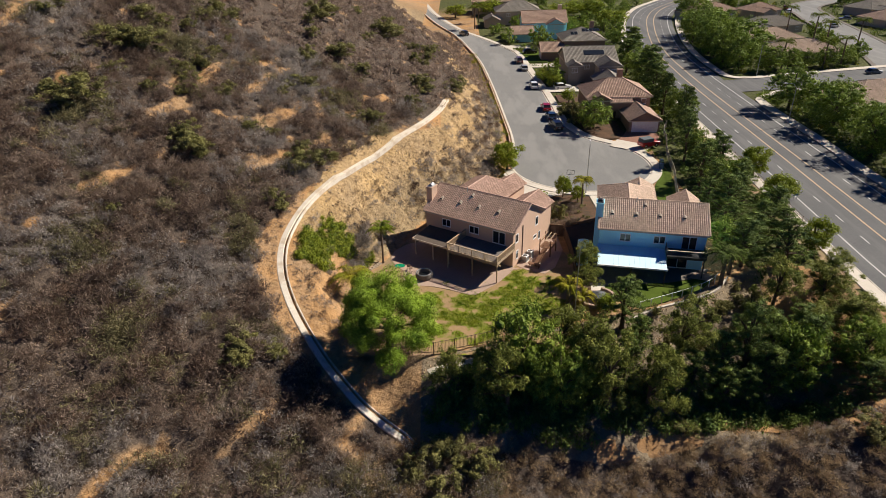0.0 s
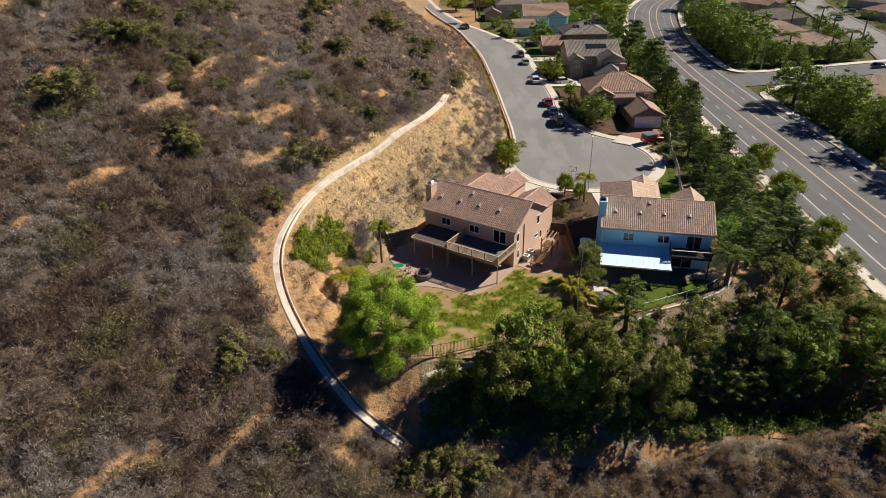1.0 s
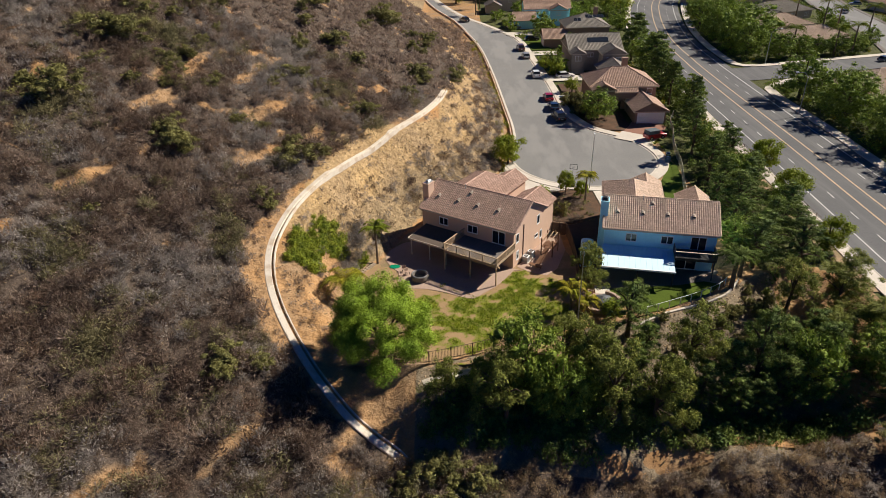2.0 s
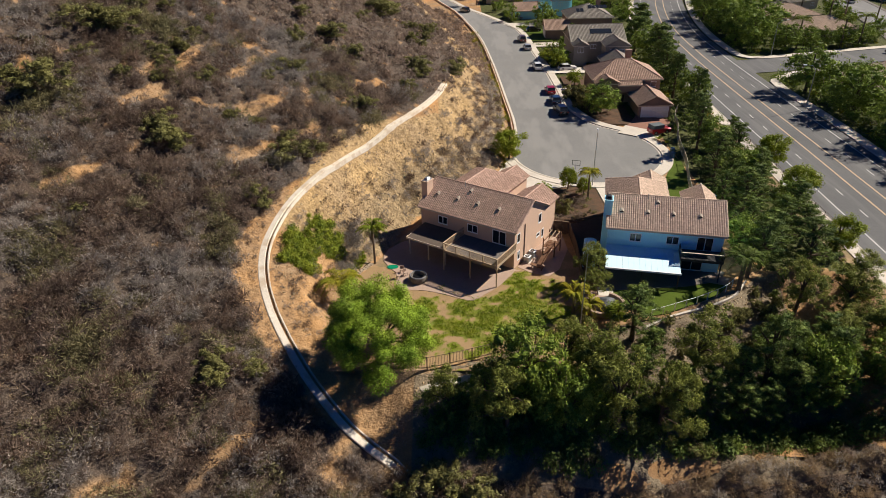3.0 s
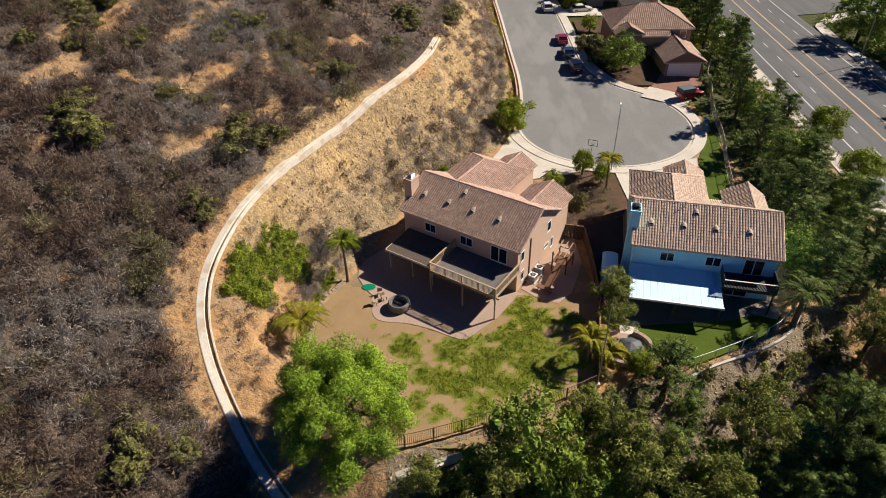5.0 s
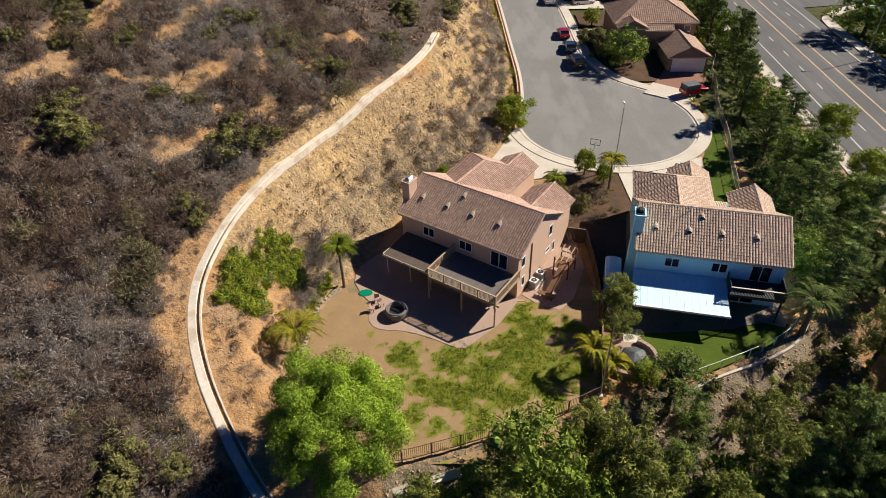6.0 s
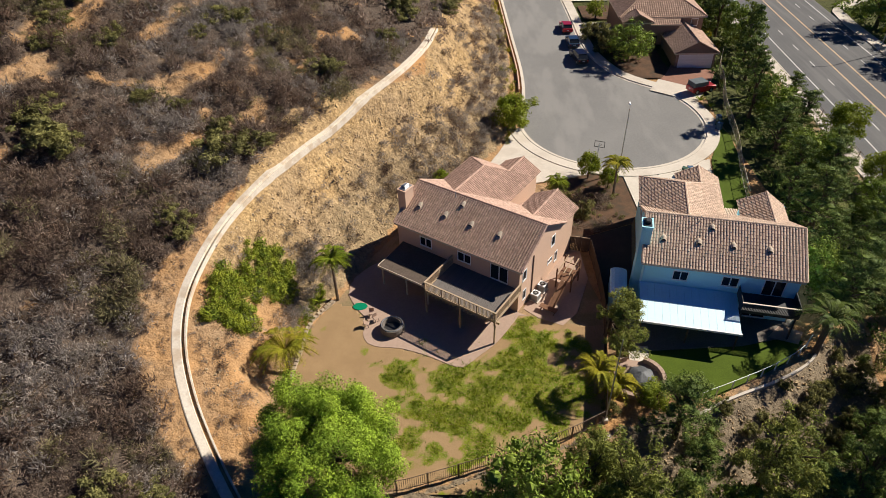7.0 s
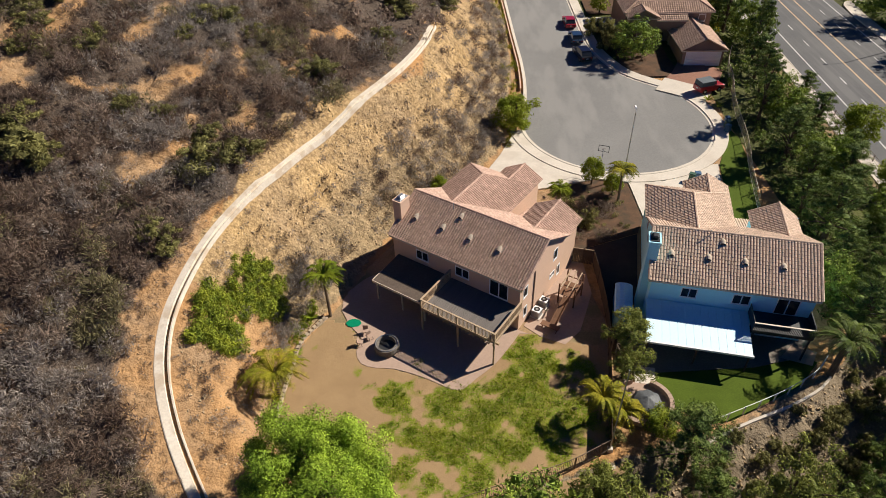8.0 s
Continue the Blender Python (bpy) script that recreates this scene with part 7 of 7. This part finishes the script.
slab("front_yard", [(14.0, 98.6), (12.6, 92), (14.3, 86.5), (21.7, 89.6), (22.8, 92), (22.55, 99.6), (18.6, 100.1)], -0.2, -0.015, M_MULCH, "brown mulched front garden", "garden")
slab("front_lawn", [(34.8, 103.2), (33.6, 97), (31, 91.5), (33.6, 88), (36.6, 94), (38.4, 102), (39.4, 110), (38.6, 113.4), (37.2, 108.5)], -0.2, -0.01, M_TURF, "green front lawn of the white house", "lawn")
M_PAVER = mat("red_brown_pavers", (0.33, 0.17, 0.12), (0.26, 0.14, 0.10), 1.5, bump=0.3)
tagged(ribbon("driveway", np.array([(36.6, 125.2), (38.2, 127.5), (40.0, 131.2)]), [(-3.4, 0.03), (3.6, 0.03)], M_PAVER, use=lambda x, y: base(x, y) + 0.1), "red-brown paved driveway before the garage", "driveway", kind="structure")
ribbon("driveway", np.array([(34.4, 121.6), (36.6, 125.2)]), [(-3.6, 0.19), (3.8, 0.19)], M_CONC, "pale concrete driveway apron", "driveway", use=base)
ribbon("front_garden", np.array([(31.4, 127.6), (31.4, 130.0), (31.0, 133.5), (31.0, 138.0)]), [(-3.6, 0.10), (0, 0.16), (4.6, 0.10)], M_MULCH, "brown mulched garden before the arched entry", "garden", use=base)
for yy, x0 in ((147.5, 23.4), (165.5, 23.0), (195, 21.6), (226, 17.0)):
    xx = np.linspace(x0, x0 + 9, 4)
    ribbon("driveway", np.column_stack([xx, np.full(4, yy)]), [(-2.6, 0.2), (2.6, 0.2)], M_CONC, "pale concrete driveway beside the street", "driveway", use=base)
for yy, x0, w in ((156, 25.2, 4), (177, 24.4, 5), (205, 22.6, 5), (215, 21.5, 4)):
    xx = np.linspace(x0, x0 + 6, 4)
    ribbon("front_lawn", np.column_stack([xx, np.full(4, yy)]), [(-w, 0.14), (w, 0.14)], M_TURF if yy > 170 else M_MULCH, "front garden beside the street", "lawn", use=base)

lamp = thing("street_lamp", pose(22.2, 100.3, 0.15), "tall slim grey street lamp at the cul-de-sac", "street lamp")
part("pole", Geo().tube([(0, 0, 0), (0, 0, 4.5), (0, 0, 8.8)], [0.1, 0.08, 0.055], 10), M_STEEL, lamp)
part("arm", Geo().tube([(0, 0, 8.7), (0.15, 0.5, 8.95), (0.2, 0.9, 9.0)], [0.04, 0.035, 0.03], 6), M_STEEL, lamp)
part("lamp_head", Geo().box(0.08, 0.32, 0.8, 1.4, 8.92, 9.06, b=0.04), M_WHITE, lamp)

hoop = thing("basketball_hoop", pose(19.4, 101.2, 0.15, 0, 0, 160), "portable basketball hoop beside the kerb", "basketball hoop")
part("base", Geo().box(-0.5, 0.5, -0.4, 0.4, 0, 0.3, b=0.08), M_BLACK, hoop)
part("pole", Geo().tube([(0, 0, 0.3), (0, 0, 2.6), (0, -0.6, 3.2)], [0.05, 0.05, 0.04], 8), M_STEEL, hoop)
part("backboard", Geo().box(-0.65, 0.65, -0.66, -0.62, 2.8, 2.86).box(-0.65, 0.65, -0.66, -0.62, 3.6, 3.66).box(-0.65, -0.59, -0.66, -0.62, 2.86, 3.6).box(0.59, 0.65, -0.66, -0.62, 2.86, 3.6), M_BLACK, hoop)
part("rim", Geo().tube([(0.23 * math.cos(a), -0.92 + 0.23 * math.sin(a), 3.0) for a in np.linspace(0, 2 * math.pi, 13)], [0.015] * 13, 5, False), M_RUST, hoop)

M_BINBLUE = mat("blue_plastic", (0.05, 0.12, 0.22), (0.04, 0.10, 0.18), 2, rough=0.5, bump=0.05)
M_BINGREEN = mat("green_plastic", (0.04, 0.10, 0.06), (0.03, 0.08, 0.05), 2, rough=0.5, bump=0.05)
for i, (x, y) in enumerate([(38.8, 113.6), (38.5, 112.5), (38.2, 111.4), (30.2, 99.6), (30.9, 99.8)]):
    wb = thing("wheelie_bin", pose(x, y, 0.1, 0, 0, 20 * i), "plastic wheeled rubbish bin beside the pavement", "bin", "rubbish bins")
    part("body", Geo().box(-0.28, 0.28, -0.33, 0.33, 0.05, 1.0, b=0.03), (M_BINBLUE, M_BINGREEN)[i % 2], wb)
    part("lid", Geo().box(-0.31, 0.31, -0.37, 0.37, 1.0, 1.07, b=0.03), (M_BINBLUE, M_BINGREEN)[i % 2], wb)


def car(x, y, heading, paint, label, tall=1.5, length=4.6, width=1.82, jeep=False, z=None, top=None):
    """A parked car: body shell, glasshouse, roof, wheels and lamps."""
    c = thing("car", pose(x, y, (float(base(np.array([x]), np.array([y]))[0]) + 0.07) if z is None else z, 0, 0, heading), label, "car", "parked cars")
    h, w = length / 2, width / 2
    belt = tall * (0.6 if not jeep else 0.62)
    prof = [(-h, 0.35), (-h, belt * 0.92), (-h + 0.15, belt), (h - (1.1 if not jeep else 1.3), belt), (h - 0.12, belt * 0.82), (h, belt * 0.65), (h, 0.35), (h - 0.3, 0.25), (-h + 0.3, 0.25)]
    g = Geo()
    n = len(prof)
    for yy, k in ((-w, 0.94), (-w * 0.94, 1.0), (w * 0.94, 1.0), (w, 0.94)):
        g.v += [(a * (0.985 if abs(yy) == w else 1), yy, 0.3 + (b - 0.3) * k) for a, b in prof]
    for r in range(3):
        g.f += [(r * n + i, r * n + (i + 1) % n, (r + 1) * n + (i + 1) % n, (r + 1) * n + i) for i in range(n)]
    g.f += [tuple(range(n - 1, -1, -1)), tuple(range(3 * n, 4 * n))]
    part("body", g, paint, c)
    a0, a1, r0, r1 = (-h + 0.25, h - 1.35, -h + 0.75, h - 2.15) if not jeep else (-h + 0.12, h - 1.5, -h + 0.2, h - 1.65)
    q = 0.82 if not jeep else 0.93
    g = Geo()
    g.v += [(a0, -w * 0.93, belt), (a1, -w * 0.93, belt), (a1, w * 0.93, belt), (a0, w * 0.93, belt), (r0, -w * q, tall - 0.06), (r1, -w * q, tall - 0.06), (r1, w * q, tall - 0.06), (r0, w * q, tall - 0.06)]
    g.f += [(0, 1, 5, 4), (1, 2, 6, 5), (2, 3, 7, 6), (3, 0, 4, 7), (4, 5, 6, 7)]
    part("glasshouse", g, M_GLASS if not jeep else (top or M_GLASS), c)
    part("roof", Geo().box(r0 - 0.06, r1 + 0.04, -w * q - 0.02, w * q + 0.02, tall - 0.07, tall, b=0.04), top or paint, c)
    for xx in (-h + 0.85, h - 0.9):
        for s in (-1, 1):
            wh = part("wheel", Geo().tube([(xx, s * (w - 0.2), 0.33), (xx, s * (w + 0.01), 0.33)], [0.33 + 0.06 * jeep] * 2, 16), M_TYRE, c)
            part("rim", Geo().tube([(xx, s * (w + 0.01), 0.33), (xx, s * (w + 0.025), 0.33)], [0.2, 0.18], 12), M_STEEL, wh)
    for s in (-1, 1):
        part("headlight", Geo().box(h - 0.06, h + 0.01, s * w * 0.72 - 0.16, s * w * 0.72 + 0.16, belt * 0.66, belt * 0.8), M_WHITE, c)
        part("tail_light", Geo().box(-h - 0.015, -h + 0.05, s * w * 0.76 - 0.13, s * w * 0.76 + 0.13, belt * 0.68, belt * 0.88), M_REDLAMP, c)
        part("mirror", Geo().box(a1 - 0.35, a1 - 0.2, s * (w + 0.02) - 0.08, s * (w + 0.02) + 0.08, belt, belt + 0.13), paint, c)
    part("number_plate", Geo().box(-h - 0.02, -h, -0.2, 0.2, belt * 0.62, belt * 0.74), M_WHITE, c)
    return c


def paint(name, col, rough=0.3, metal=0.2):
    m = mat(name, col, tuple(v * 0.9 for v in col), 0.8, rough=rough, bump=0.0, metal=metal, spread=0.25)
    m.node_tree.nodes["Principled BSDF"].inputs["Coat Weight"].default_value = 0.6
    return m


M_TYRE = mat("tyre_rubber", (0.02, 0.02, 0.02), (0.03, 0.03, 0.03), 3, rough=0.8, bump=0.1)
M_REDLAMP = paint("red_lamp", (0.35, 0.02, 0.02))
P_RED, P_WHITE, P_BLACK, P_GREY, P_BLUE, P_BROWN = paint("red_car_paint", (0.42, 0.02, 0.03)), paint("white_car_paint", (0.78, 0.78, 0.77), metal=0), paint("black_car_paint", (0.012, 0.012, 0.014)), paint("silver_car_paint", (0.36, 0.37, 0.38)), paint("dark_blue_car_paint", (0.03, 0.06, 0.11)), paint("dark_brown_car_paint", (0.10, 0.045, 0.03))
P_SOFT = mat("faded_soft_top", (0.10, 0.12, 0.13), (0.16, 0.18, 0.19), 1.0, rough=0.7, bump=0.1)
car(38.9, 122.9, 20, P_RED, "red off-road car with dark soft top on the driveway", 1.8, 4.2, 1.85, True, top=P_SOFT, z=0.62)
car(21.2, 147.2, 92, P_RED, "dark red car parked at the kerb", 1.5)
car(21.5, 140.6, 92, P_BLUE, "dark blue car parked at the kerb", 1.5)
car(21.8, 134.4, 100, P_BLACK, "black pickup-sized car parked at the kerb", 1.75, 5.1)
car(20.6, 168.0, 93, P_WHITE, "white car parked at the kerb", 1.7, 4.8)
car(20.2, 190.0, 94, P_GREY, "silver-blue car parked at the kerb", 1.5)
car(19.6, 200.5, 95, P_BROWN, "dark brown truck parked at the kerb", 1.8, 5.3)
car(28.0, 166.6, 10, P_WHITE, "white car parked on a driveway", 1.5)
car(3.2, 252.5, 118, P_BLACK, "black sport utility car at the bend", 1.85, 5.0)
car(19.8, 239.8, 15, P_WHITE, "white car on a driveway", 1.5)
car(20.6, 235.6, 15, P_GREY, "silver car on a driveway", 1.5)
car(24.5, 214.5, 8, P_BLACK, "dark car on a driveway", 1.6)
car(122.0, 188.5, 12, P_BLUE, "dark teal car on the side street", 1.5)
car(152.0, 268.0, 85, P_GREY, "grey car on the far street", 1.5)
car(151.0, 305.0, 75, P_WHITE, "white car on the far street", 1.5)
car(155.5, 318.0, 70, P_RED, "red car on the far street", 1.5)
car(168.0, 276.0, 160, P_BLUE, "dark car on a far driveway", 1.6)
car(165.0, 284.0, 160, P_GREY, "grey car on a far driveway", 1.6)

# fence along the edge above the main road
bar_fence("white_topped_fence", [(46.5, 136.5), (43.9, 130.0), (43.1, 125.4), (41.2, 118.0), (39.6, 108.5), (37.6, 100.6), (36.0, 93.2)], 1.5, "slim pale bar fence behind the pavement", M_TRIM, 0.3, 2.4, 0.0, True, (0.15, 1.0))
bar_fence("cable_fence", [(54.0, 84), (54.2, 95), (54.9, 109.5), (55.4, 125)], 1.1, "post-and-rail fence beside the main road", M_RUST, 0.3, 3.0, 0.0, False, (0.4, 0.7, 1.0))
ribbon("verge", smooth_line([(51.8, 70), (51.6, 84), (51.9, 97), (52.4, 112), (53.4, 140)], 2.0), [(-1.6, 0.02), (1.4, 0.02)], M_YARD, "dry dirt verge beside the pavement", "verge", use=base)
ribbon("dirt_path", trail, [(-1.2, 0.0), (-0.9, 0.12), (0.9, 0.12), (1.2, 0.0)], M_DIRT, "pale dirt track below the pines", "path")
for i, (x, y, s) in enumerate([(74.9, 140, 1), (88.0, 188, -1)]):
    sl_ = thing("street_lamp", pose(x, y, -0.8, 0, 0, 0 if s > 0 else 180), "grey street lamp with a curved arm at the main road", "street lamp", "street lamps of the main road")
    part("pole", Geo().tube([(0, 0, 0), (0, 0, 8.5)], [0.11, 0.07], 8), M_STEEL, sl_)
    part("arm", Geo().tube([(0, 0, 8.4), (-0.8, 0, 9.2), (-2.2, 0, 9.4)], [0.05, 0.045, 0.04], 6), M_STEEL, sl_)
    part("lamp_head", Geo().box(-2.8, -2.1, -0.14, 0.14, 9.32, 9.48, b=0.05), M_WHITE, sl_)
sg = thing("road_sign", pose(57.0, 98.6, -0.85, 0, 0, 10), "small blue sign box on short posts at the kerb", "sign")
part("panel", Geo().box(-0.45, 0.45, -0.04, 0.04, 0.7, 1.4), M_BINBLUE, sg)
for x in (-0.3, 0.3):
    part("post", Geo().box(x - 0.03, x + 0.03, -0.03, 0.03, 0, 0.7), M_STEEL, sg)


# planting in the front garden between the two houses
p = np.concatenate([scatter(rng, 46, 13.8, 21.4, 88.5, 98.2), scatter(rng, 14, 13.6, 16.5, 89, 97)])
plant("garden_plants", p, rng.uniform(0.25, 0.7, len(p)), green_kinds, rng, L_SAGE, "low green plants in the front garden", "plants")
plant("dry_plants", scatter(rng, 30, 14.6, 19.6, 88, 95), rng.uniform(0.5, 1.1, 30), near_kinds, rng, L_BRUSH, "dry brown shrubs in the front garden", "shrubs")
tree("shrub", 16.0, 91.2, 2.8, 1.5, "sparse olive shrub in the front garden", "yard trees", 1, "shrub")
tree("fresh", 20.2, 97.0, 3.6, 1.2, "leafy yellow-green tree by the street lamp", "yard trees", 1)
